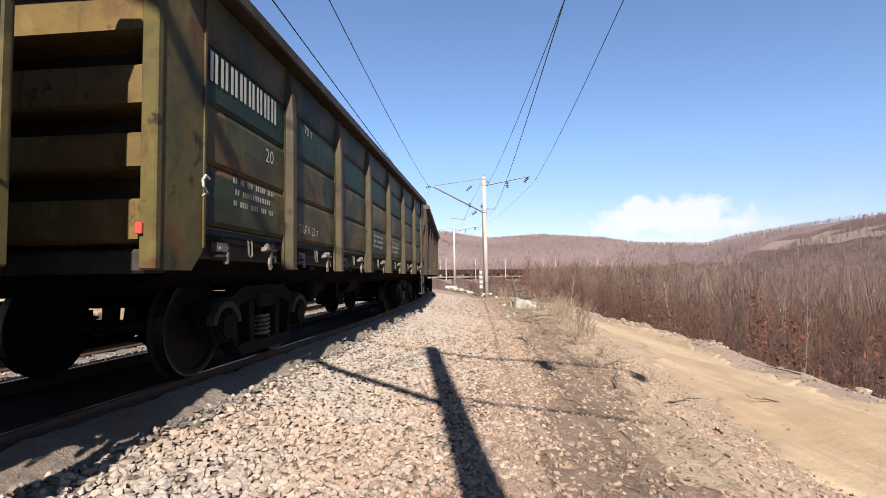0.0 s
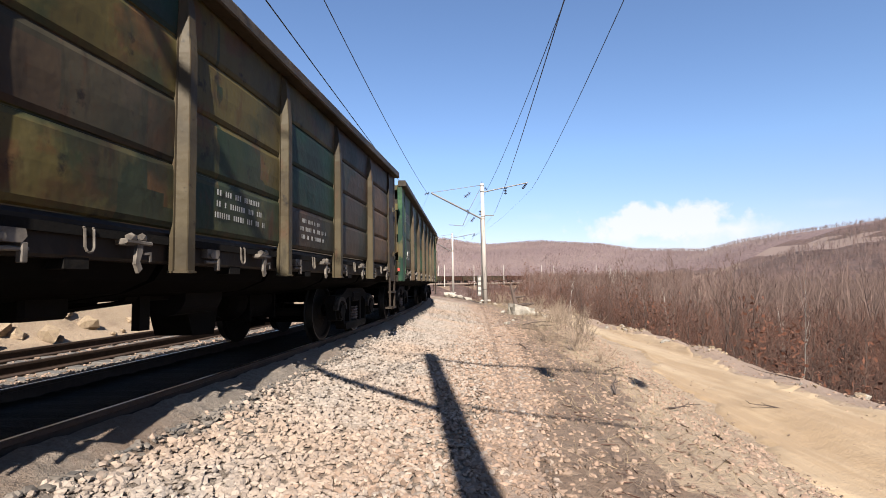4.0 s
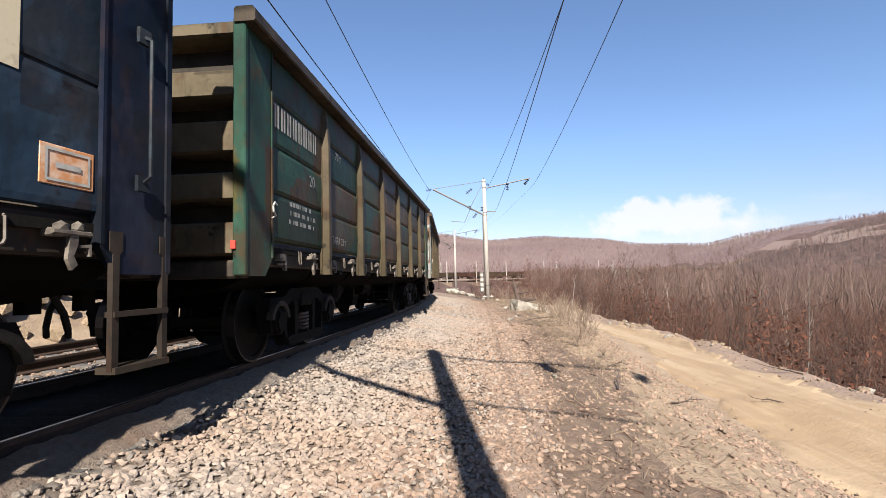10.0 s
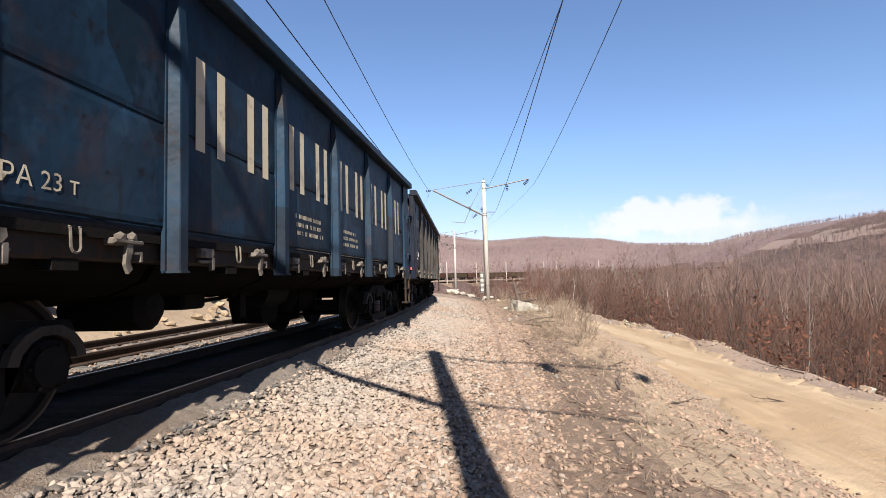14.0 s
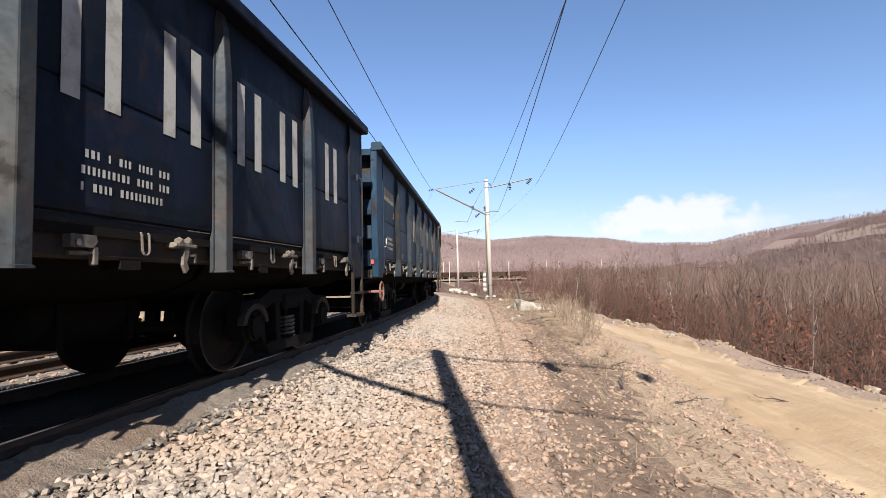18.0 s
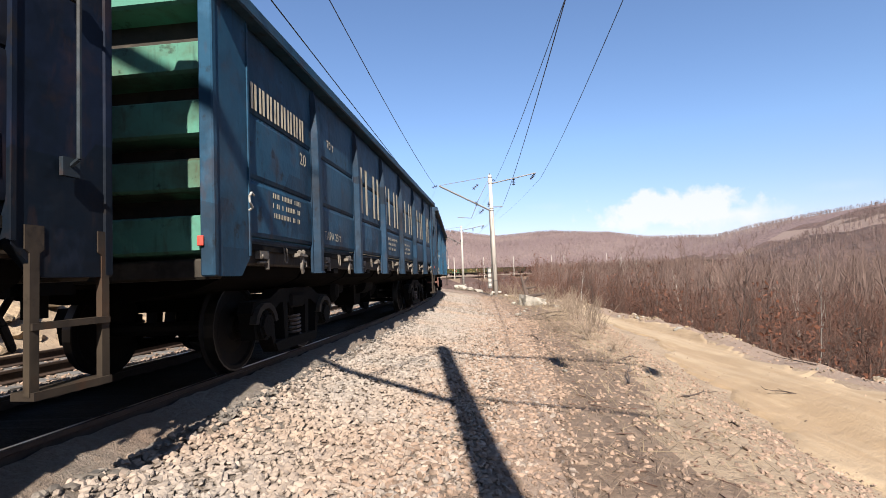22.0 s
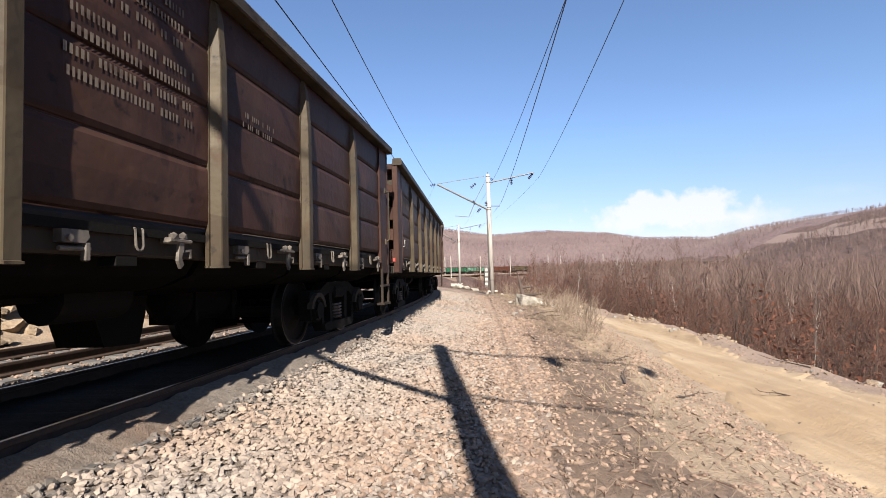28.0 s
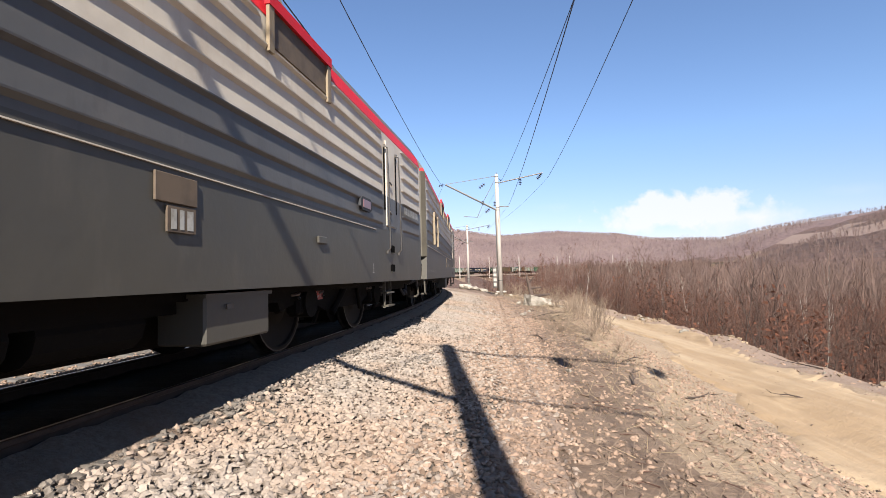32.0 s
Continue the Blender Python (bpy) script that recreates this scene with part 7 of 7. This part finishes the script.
def plant_woods():
    rng = np.random.RandomState(31)
    x, y = spots(rng, 2700, 3, 50, 13, 85, 11.6)
    plant_stuff("scrub_wood", "dense brown bare scrub and saplings in the valley", x, y, rng.uniform(0.55, 1.0, len(x)) * np.interp(np.hypot(x, y), [14, 22, 40, 80], [2.6, 4.2, 6.2, 7.5]), (TWIG, OAK_LEAF), 3, 10, 6, leaf_share=0.55, fat=0.5)
    x, y = spots(rng, 3600, -1, 50, 70, 210, 16)
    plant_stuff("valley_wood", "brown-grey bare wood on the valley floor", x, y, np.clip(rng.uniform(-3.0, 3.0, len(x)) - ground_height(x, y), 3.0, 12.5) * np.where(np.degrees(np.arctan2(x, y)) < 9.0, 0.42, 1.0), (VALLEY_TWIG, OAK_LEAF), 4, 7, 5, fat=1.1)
    x, y = spots(rng, 34000, -8, 50, 190, 960, 20, 0.62)
    r, az = np.hypot(x, y), np.arctan2(x, y)
    keep = r < np.interp(az, RIDGE_AZ, RIDGE_R) + 15
    x, y = x[keep], y[keep]
    # a dry grassy slope shows tan through the wood on the nearer hill
    r, az = np.hypot(x, y), np.arctan2(x, y)
    tan = dry_slope(az, r, ground_height(x, y), rng.normal(0, 1.1, len(x))) & (rng.uniform(0, 1, len(x)) < 0.75)
    xt, yt = x[tan], y[tan]
    far_wood("dry_slope", "tan dry grass and thin scrub on the hillside", xt, yt, rng.uniform(1.4, 3.0, len(xt)), SLOPE, 6)
    x, y = x[~tan], y[~tan]
    # trees past about 380 m get the haze-tinted twigs
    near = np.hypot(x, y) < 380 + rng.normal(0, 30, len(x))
    for name, label, w, mat in (("hill_wood", "dusky brown leafless forest on the near hillside", near, SLOPE_TWIG), ("far_hill_wood", "leafless forest on the far hills, mauve-brown with haze put into its colour", ~near, HAZED_HILL_TWIG)):
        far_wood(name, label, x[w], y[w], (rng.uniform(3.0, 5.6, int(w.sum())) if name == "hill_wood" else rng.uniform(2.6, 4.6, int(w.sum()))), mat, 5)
    # a belt of trees on the near side of the far bend
    s, d, x, y = scatter(rng, 2200, 262, 420, 7.5, 34, 0.9)
    keep = (np.degrees(np.arctan2(x, y)) > 9.3) & (np.degrees(np.arctan2(x, y)) < 26)
    far_wood("bend_wood", "brown bare trees below the far bend of the line", x[keep], y[keep], np.clip(rng.uniform(4.0, 8.2, int(keep.sum())) - ground_height(x[keep], y[keep]), 2.5, 16.0), VALLEY_TWIG, 7)
    # the pale tree skeletons that stand out of the wood
    for (px, py, h) in ((68, 201, 14), (75, 205, 12), (9.9, 40.3, 4.2), (24, 60, 7.5), (39, 78, 9)):
        tr, tw = tree_limbs(np.random.RandomState(int(px * 7)), h, 18 if py > 150 else 6, 6, low=0.35 if py > 150 else 0.5, r0=0.075 if py > 150 else 0.05)
        ob = new("birch_tree", None)
        ob.matrix_world = pose(px, py, float(ground_height(px, py)[0]) - 0.1)
        V, T = frusta(*seg_arrays(tr))
        fast_mesh("trunk", V, T, BIRCH, ob)
        a, b, ra, rb = seg_arrays(tw)
        V, T = frusta(a, b, ra * max(1, py / 40), rb)
        fast_mesh("crown", V, T, BIRCH if py > 150 else TWIG, ob)
        tagged(ob, "pale bare birch standing out of the wood", "tree", "pale birches")


def stone_cloud(name, x, y, z, size, mat, seed, flat=0.62, sink=0.3):
    """Broken stones, each a jittered twenty-sided lump."""
    rng = np.random.RandomState(seed)
    bm = bmesh.new()
    bmesh.ops.create_icosphere(bm, subdivisions=1, radius=1.0)
    bm.verts.index_update()
    B = np.array([v.co[:] for v in bm.verts])
    F = np.array([[v.index for v in f.verts] for f in bm.faces])
    bm.free()
    n = len(x)
    V = B[None] * (1 + rng.uniform(-0.5, 0.32, (n, len(B), 1))) * rng.uniform(0.6, 1.25, (n, 1, 3)) * np.array([1, 0.8, flat])
    a, t = rng.uniform(0, 6.283, n), rng.normal(0, 0.45, n)
    ct, st = np.cos(t)[:, None], np.sin(t)[:, None]
    Y, Z = V[..., 1] * ct - V[..., 2] * st, V[..., 1] * st + V[..., 2] * ct
    ca, sa = np.cos(a)[:, None], np.sin(a)[:, None]
    W = np.stack([V[..., 0] * ca - Y * sa, V[..., 0] * sa + Y * ca, Z], -1) * size[:, None, None]
    W += np.stack([x, y, z + size * (flat - sink) * 0.5], -1)[:, None, :]
    T = (F[None] + (np.arange(n) * len(B))[:, None, None]).reshape(-1, 3)
    return fast_mesh(name, W.reshape(-1, 3), T, mat)


def scatter(rng, n, s0, s1, d0, d1, bias):
    s = s0 + (s1 - s0) * rng.uniform(0, 1, n) ** bias
    d = rng.uniform(d0, d1, n)
    x, y = np.interp(s, LINE[:, 0], LINE[:, 1]), np.interp(s, LINE[:, 0], LINE[:, 2])
    h = np.interp(s, LINE[:, 0], LINE[:, 3])
    return s, d, x + d * np.cos(h), y - d * np.sin(h)


BED_D, BED_Z = np.array([b[0] for b in BED]), np.array([b[1] for b in BED])


def lay_stones():
    rng = np.random.RandomState(77)
    X, Y, Z, R = [], [], [], []
    for n, s0, s1, bias, small, large in ((25000, -6.2, 11, 1.7, 0.023, 0.046), (7000, 8, 34, 1.2, 0.03, 0.055), (6500, -16, -6.2, 0.7, 0.026, 0.05)):
        s, d, x, y = scatter(rng, n, s0, s1, 1.2, 4.3, bias)
        keep = rng.uniform(0, 1, len(d)) < np.interp(d, [2.6, 3.8], [1, 0.08])
        d, x, y = d[keep], x[keep], y[keep]
        X.append(x)
        Y.append(y)
        Z.append(np.maximum(np.interp(d, BED_D, BED_Z, right=-9), ground_height(x, y)))
        R.append(rng.uniform(small, large, len(x)))
    X, Y, Z, R = (np.concatenate(a) for a in (X, Y, Z, R))
    # stones inside the train's shadow edge, about d = 1.28, get the darker colour
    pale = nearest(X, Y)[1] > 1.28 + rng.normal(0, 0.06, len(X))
    tagged(stone_cloud("oily_stones", *(a[~pale] for a in (X, Y, Z, R)), SHADED_STONE, 5, 0.55), "ballast stones close to the rail, coloured dark for the train's shade", "stones", kind="stuff")
    tagged(stone_cloud("ballast_stones", *(a[pale] for a in (X, Y, Z, R)), STONE, 1, 0.55), "loose pale grey ballast stones beside the rails", "stones", kind="stuff")
    X, Y, Z, R = [], [], [], []
    for n, s0, s1, bias, small, large in ((25000, -6.0, 11, 1.6, 0.018, 0.043), (5000, 8, 30, 1.2, 0.022, 0.05), (6500, -16, -6.0, 0.7, 0.02, 0.046)):
        s, d, x, y = scatter(rng, n, s0, s1, 2.4, 7.2, bias)
        keep = rng.uniform(0, 1, len(d)) < np.interp(d - 0.03 * s + 0.2 * wavy(x, y, 1.3, 17), [2.4, 3.3, 4.1, 4.6, 5.4, 5.9, 7.2], [0.08, 1, 0.9, 0.32, 0.2, 0.32, 0.25])
        d, x, y = d[keep], x[keep], y[keep]
        X.append(x)
        Y.append(y)
        Z.append(np.maximum(np.interp(d, BED_D, BED_Z, right=-9), ground_height(x, y)))
        R.append(rng.uniform(small, large, len(x)))
    tagged(stone_cloud("path_stones", *(np.concatenate(a) for a in (X, Y, Z, R)), PEBBLE, 2, 0.58, 0.3), "small tan stones trodden into the path", "stones", kind="stuff")
    s, d, x, y = scatter(rng, 2600, -4, 28, 6.2, 10.4, 1.2)
    keep = rng.uniform(0, 1, len(d)) < np.where(d > 9.7, 1, np.where(d < 7.6, 0.9, 0.08))
    x, y = x[keep], y[keep]
    tagged(stone_cloud("road_stones", x, y, ground_height(x, y), rng.uniform(0.015, 0.06, len(x)), PEBBLE, 3, 0.5, 0.45), "small stones along the edges of the dirt road", "stones", kind="stuff")
    s, d, x, y = scatter(rng, 9000, -5, 26, 6.4, 11.2, 1.3)
    keep = rng.uniform(0, 1, len(d)) < np.interp(d, [6.4, 7.2, 7.9, 8.5, 8.9, 9.2, 9.9, 10.4, 11.2], [0.8, 0.7, 0.05, 0.10, 0.45, 0.10, 0.05, 0.6, 1.0])
    x, y = x[keep], y[keep]
    tagged(stone_cloud("road_gravel", x, y, ground_height(x, y) + 0.045, rng.uniform(0.006, 0.022, len(x)), PEBBLE, 9, 0.5, 0.45), "fine gravel strewn over the dirt road", "gravel", kind="stuff")
    # stones on the ballast under and beyond the train
    s, d, x, y = scatter(rng, 4200, -6, 16, -6.4, -1.7, 1.3)
    z = np.interp(d, BED_D, BED_Z)
    tagged(stone_cloud("second_track_stones", x, y, z, rng.uniform(0.02, 0.04, len(x)), PEBBLE, 4), "pale ballast stones of the second track", "stones", kind="stuff")
    # rocks: berm of the road, and the cutting beyond the second track
    base = []
    for k in range(6):
        o = stone_cloud("rock", np.zeros(1), np.zeros(1), np.zeros(1), np.array([1.0]), ROCK, 60 + k, 0.7, 0.3)
        base.append(o)
    placed = []
    s, d, x, y = scatter(rng, 2600, -2, 38, 9.8, 11.1, 0.8)
    heap = rng.uniform(0, 1, len(s)) < 0.5 * np.clip(0.35 + np.sin(s * 0.9) + 0.8 * np.sin(s * 2.3 + 1), 0.05, 1) * np.where(s > 14, 1.4, 0.7)
    s, d, x, y = s[heap], d[heap], x[heap], y[heap]
    tagged(stone_cloud("berm_stones", x[140:], y[140:], ground_height(x[140:], y[140:]), rng.uniform(0.015, 0.075, len(x) - 140), SAND_ROCK, 8, 0.6, 0.3), "small pale stones on the berm of the dirt road", "stones", kind="stuff")
    s, d, x, y = s[:140], d[:140], x[:140], y[:140]
    placed += [(x[i], y[i], rng.uniform(0.04, 0.15) * (1.6 if rng.uniform() < 0.15 else 1), "pale broken rock on the berm of the dirt road", "rocks along the road") for i in range(len(x))]
    s, d, x, y = scatter(rng, 110, -8, 18, -9.4, -6.7, 1.0)
    placed += [(x[i], y[i], rng.uniform(0.15, 0.5), "sandy broken rock at the foot of the cutting", "rocks of the cutting") for i in range(len(x))]
    for x0, y0, r in ((4.75, 26.6, 0.36), (5.3, 27.2, 0.28), (6.0, 29.5, 0.35), (3.3, 27.6, 0.2), (2.5, 19.9, 0.17), (3.0, 21.6, 0.12), (3.6, 19.2, 0.13), (1.3, 60, 1.0), (2.2, 62, 0.8), (0.9, 66, 0.9), (3.0, 58, 0.6), (1.74, 8.27, 0.07), (3.35, 23.5, 0.14), (3.1, 41.0, 0.3), (4.4, 42.0, 0.25)):
        placed.append((x0, y0, r, "pale grey rock on the bank", "rocks on the bank"))
    for i, (x0, y0, r, words, grp) in enumerate(placed):
        src = base[i % 6]
        o = src if i < 6 else new("rock", src.data)
        if "cutting" in words or ("berm" in words and i % 3):
            o.material_slots[0].link = "OBJECT"
            o.material_slots[0].material = SAND_ROCK
        o.matrix_world = pose(x0, y0, float(ground_height(x0, y0)[0]) + r * 0.1, 0, 0, rng.uniform(0, 360)) @ Matrix.Diagonal((r, r * rng.uniform(0.7, 1.2), r * rng.uniform(0.6, 1.0), 1))
        tagged(o, words, "rock", grp)


def dry_plants():
    rng = np.random.RandomState(9)
    # shrubs on the bank
    protos = []
    for k in range(5):
        segs = []
        for j in range(26):
            az, le = rng.uniform(0, 6.283), rng.uniform(0.5, 1.25)
            a = np.array([rng.normal(0, 0.12), rng.normal(0, 0.12), 0])
            v = np.array([math.cos(az) * rng.uniform(0.1, 0.55), math.sin(az) * rng.uniform(0.1, 0.55), 1.0])
            m = a + v * le * 0.6
            e = m + (v + rng.normal(0, 0.18, 3)) * le * 0.4
            segs += [(a, m, 0.007, 0.005), (m, e, 0.005, 0.002)]
            for q in range(3):
                c = a + (m - a) * rng.uniform(0.5, 1.0) if q else m
                segs.append((c, c + (v + rng.normal(0, 0.45, 3)) * le * 0.28, 0.004, 0.0015))
        V, T = frusta(*seg_arrays(segs))
        protos.append(fast_mesh("dry_shrub", V, T, DRY_STEM))
    spots_ = [(3.3, 12.6, 0.8), (3.7, 14.0, 1.0), (4.2, 15.2, 1.1), (3.9, 17.0, 1.2), (4.8, 18.0, 1.3), (5.0, 20.0, 1.3), (4.3, 20.5, 1.0), (5.4, 22.0, 1.4), (4.6, 24.0, 1.1), (5.8, 25.0, 1.4),
              (3.4, 10.9, 0.6), (2.9, 14.5, 0.5), (6.2, 27.5, 1.5), (6.8, 30.0, 1.5), (5.2, 31.0, 1.2), (7.6, 33.0, 1.8), (6.3, 35.0, 1.6), (8.3, 36, 1.8), (4.9, 37.0, 1.2), (6.6, 40.0, 1.8), (8.0, 42.0, 2.0), (5.6, 46.0, 1.7), (7.2, 48.0, 2.2), (4.6, 52.0, 1.8), (6.4, 55.0, 2.2), (8.8, 45.0, 2.2), (9.6, 39.0, 2.0)]
    for i, (x0, y0, sc) in enumerate(spots_):
        src = protos[i % 5]
        o = src if i < 5 else new("dry_shrub", src.data)
        o.matrix_world = pose(x0, y0, float(ground_height(x0, y0)[0]) - 0.03, 0, 0, rng.uniform(0, 360)) @ Matrix.Diagonal((sc * 1.05, sc * 1.05, sc * 0.62, 1))
        tagged(o, "leafless brown shrub of thin stems on the bank", "shrub", "shrubs on the bank")
    # dry stalks and trodden grass
    s, d, x, y = scatter(rng, 9000, -3, 46, 4.4, 8.6, 0.9)
    keep = rng.uniform(0, 1, len(d)) < np.exp(-((d - 5.4 - 0.04 * s) / 0.8) ** 2)
    x, y = x[keep], y[keep]
    z = ground_height(x, y)
    a = np.column_stack([x, y, z - 0.01])
    v = np.column_stack([rng.normal(0, 0.5, len(x)), rng.normal(0, 0.5, len(x)), rng.uniform(0.2, 1.0, len(x))]) * rng.uniform(0.08, 0.42, (len(x), 1))
    V, T = frusta(a, a + v, np.full(len(x), 0.0035), np.full(len(x), 0.001))
    tagged(fast_mesh("dry_grass", V, T, STRAW), "dry straw-coloured stalks on the bank", "grass", kind="stuff")
    # twigs and litter lying on the bank
    s, d, x, y = scatter(rng, 1100, -4, 34, 4.0, 7.6, 1.2)
    keep = rng.uniform(0, 1, len(d)) < np.exp(-((d - 5.0) / 0.7) ** 2)
    x, y = x[keep], y[keep]
    a = np.column_stack([x, y, ground_height(x, y) + 0.008])
    v = np.column_stack([rng.normal(0, 1, len(x)), rng.normal(0, 1, len(x)), rng.uniform(0, 0.12, len(x))]) * rng.uniform(0.04, 0.16, (len(x), 1))
    V, T = frusta(a, a + v, np.full(len(x), 0.007), np.full(len(x), 0.003))
    tagged(fast_mesh("twig_litter", V, T, TWIG), "dark twigs and dry litter strewn over the bank", "litter", kind="stuff")
    # low matted grass on the shoulder of the bank
    s, d, x, y = scatter(rng, 46000, -4, 40, 3.8, 7.8, 1.2)
    keep = rng.uniform(0, 1, len(d)) < np.exp(-((d - 5.0 - 0.05 * s) / 0.6) ** 2) * np.clip(0.5 + 0.9 * wavy(x, y, 0.7, 21), 0, 1)
    x, y = x[keep], y[keep]
    a = np.column_stack([x, y, ground_height(x, y) - 0.01])
    v = np.column_stack([rng.normal(0, 0.6, len(x)), rng.normal(0, 0.6, len(x)), rng.uniform(0.12, 0.8, len(x))]) * rng.uniform(0.06, 0.26, (len(x), 1))
    V, T = frusta(a, a + v, np.full(len(x), 0.0032), np.full(len(x), 0.001))
    tagged(fast_mesh("matted_grass", V, T, DEAD_GRASS), "grey-brown matted dead grass on the bank", "grass", kind="stuff")
    # fallen branches
    for i, (x0, y0, le, az) in enumerate(((2.55, 7.7, 0.75, 70), (3.2, 7.4, 0.45, 10), (2.2, 9.2, 0.4, 120), (3.0, 9.6, 0.5, 20), (2.0, 12.4, 0.6, 100), (3.3, 6.1, 0.35, 95), (3.1, 18.2, 1.3, 160), (3.4, 18.9, 1.1, 20), (3.3, 17.6, 0.9, 140), (3.7, 20.6, 1.4, 35), (3.0, 19.6, 1.0, 5), (4.4, 24.8, 1.6, 30), (4.1, 30.2, 1.2, 140), (3.3, 22.4, 1.2, 170), (5.9, 9.0, 0.5, 150), (7.6, 11.0, 0.9, 120), (1.5, 14.5, 0.5, 60))):
        segs, p = [], np.zeros(3)
        for j in range(4):
            q = p + np.array([le / 4, rng.normal(0, le * 0.05), rng.normal(0.01, 0.02)])
            segs.append((p, q, 0.018 * (1 - j * 0.2), 0.018 * (0.8 - j * 0.2) + 0.002))
            segs.append((q, q + np.array([le * 0.14, rng.normal(0, le * 0.14), le * 0.06]), 0.008, 0.003))
            p = q
        V, T = frusta(*seg_arrays(segs))
        o = fast_mesh("fallen_branch", V, T, BARK)
        o.matrix_world = pose(x0, y0, float(ground_height(x0, y0)[0]) + 0.02, 0, 0, az)
        tagged(o, "dry grey-brown fallen branch lying on the bank", "branch", "fallen branches")
    # squared block of stone, and the dead stump caught on it
    bm = bmesh.new()
    box(bm, -0.62, 0.60, -0.45, 0.42, -0.3, 0.52)
    bmesh.ops.subdivide_edges(bm, edges=bm.edges[:], cuts=4, use_grid_fill=True)
    for v in bm.verts:
        k = 1 - 0.22 * max(0.0, abs(v.co.x) - 0.3) * max(0.0, v.co.z + 0.3)
        v.co = Vector((v.co.x * k + rng.normal(0, 0.022), v.co.y * k + rng.normal(0, 0.022), v.co.z * (1 - 0.18 * (v.co.x + 0.6)) + rng.normal(0, 0.018)))
    o = mesh_ob("boulder", bm, ROCK)
    o.matrix_world = pose(4.15, 27.0, float(ground_height(4.15, 27.0)[0]), 4, 7, 18)
    tagged(o, "large squared pale boulder on the edge of the bank", "rock", "rocks on the bank")
    bm = bmesh.new()
    tube(bm, (0, 0, 0), (-0.25, 0.1, 1.15), 0.14, 8, 0.05)
    tube(bm, (-0.1, 0, 0.45), (0.5, 0, 0.5), 0.08, 7, 0.03)
    tube(bm, (-0.15, 0.05, 0.7), (0.12, 0.05, 1.05), 0.05, 6, 0.02)
    tube(bm, (0.1, 0, 0.02), (0.9, -0.2, 0.12), 0.1, 7, 0.05)
    o = mesh_ob("tree_stump", bm, BARK)
    o.matrix_world = pose(3.95, 27.25, float(ground_height(3.95, 27.25)[0]) + 0.45)
    tagged(o, "weathered dead stump with broken branches by the rocks", "stump")


plant_near_trees()
plant_woods()
lay_stones()
dry_plants()

# ---------------------------------------------------------------- everything that moves
# small gains and losses of the train against an even speed: seconds, metres
DRIFT = np.array([(0, 0.66), (1, 0.6), (2, 0.2), (3, 0.335), (6, 0.15), (7, -0.19), (8, -0.055), (9, 0.05), (10, -0.085), (11, 0.045), (12, 0.17), (13, -0.08), (14, 0.035), (16.5, -0.09), (17, -0.01), (18, 0.165), (19, -0.14), (20, -0.035), (21, -0.08), (22, -0.08), (23, 0.03), (24, -0.18), (25, 0.12), (25.5, 0.12), (28, 0), (29, -0.14), (30, -0.22), (31, -0.14), (32, -0.05)])


def run_of(t):
    return SPEED * t + OFFSET + float(np.interp(t, DRIFT[:, 0], DRIFT[:, 1]))


def turn_wheels(ob, start, near, r):
    """Wheelsets roll while the thing is on the stretch before the eye."""
    if not near:
        return
    for o in ob.children:
        if o.name.split(".")[0] != "wheelset":
            continue
        y, beat = o.location.y, 1 / 30
        a, b = (-16 - start) / SPEED, (40 - start) / SPEED
        ticks = [i * beat for i in range(961) if a <= i * beat <= b]
        rows = [(t, pose(0, y, r, -math.degrees((t - ticks[0]) * SPEED / r), 0, 0)) for t in ticks] or [(0.0, pose(0, y, r)), (32.0, pose(0, y, r))]
        if rows[0][0] > 0:
            rows.insert(0, (0.0, rows[0][1]))
        if rows[-1][0] < 32:
            rows.append((32.0, rows[-1][1]))
        walk(o, rows)


def motions():
    times = [i * 0.5 for i in range(65)]
    for ob, n in TRAIN:
        back = PITCH * n - PITCH / 2
        walk(ob, [(t, at_wagon(run_of(t) - back)) for t in times])
        turn_wheels(ob, OFFSET - back, n >= -1, 0.475)
    for i, ob in enumerate(LOCOS):
        back = PITCH * 26 + 9.05 + 18.1 * i
        walk(ob, [(t, at_loco(run_of(t) - back)) for t in times])
        turn_wheels(ob, OFFSET - back, True, 0.62)


motions()
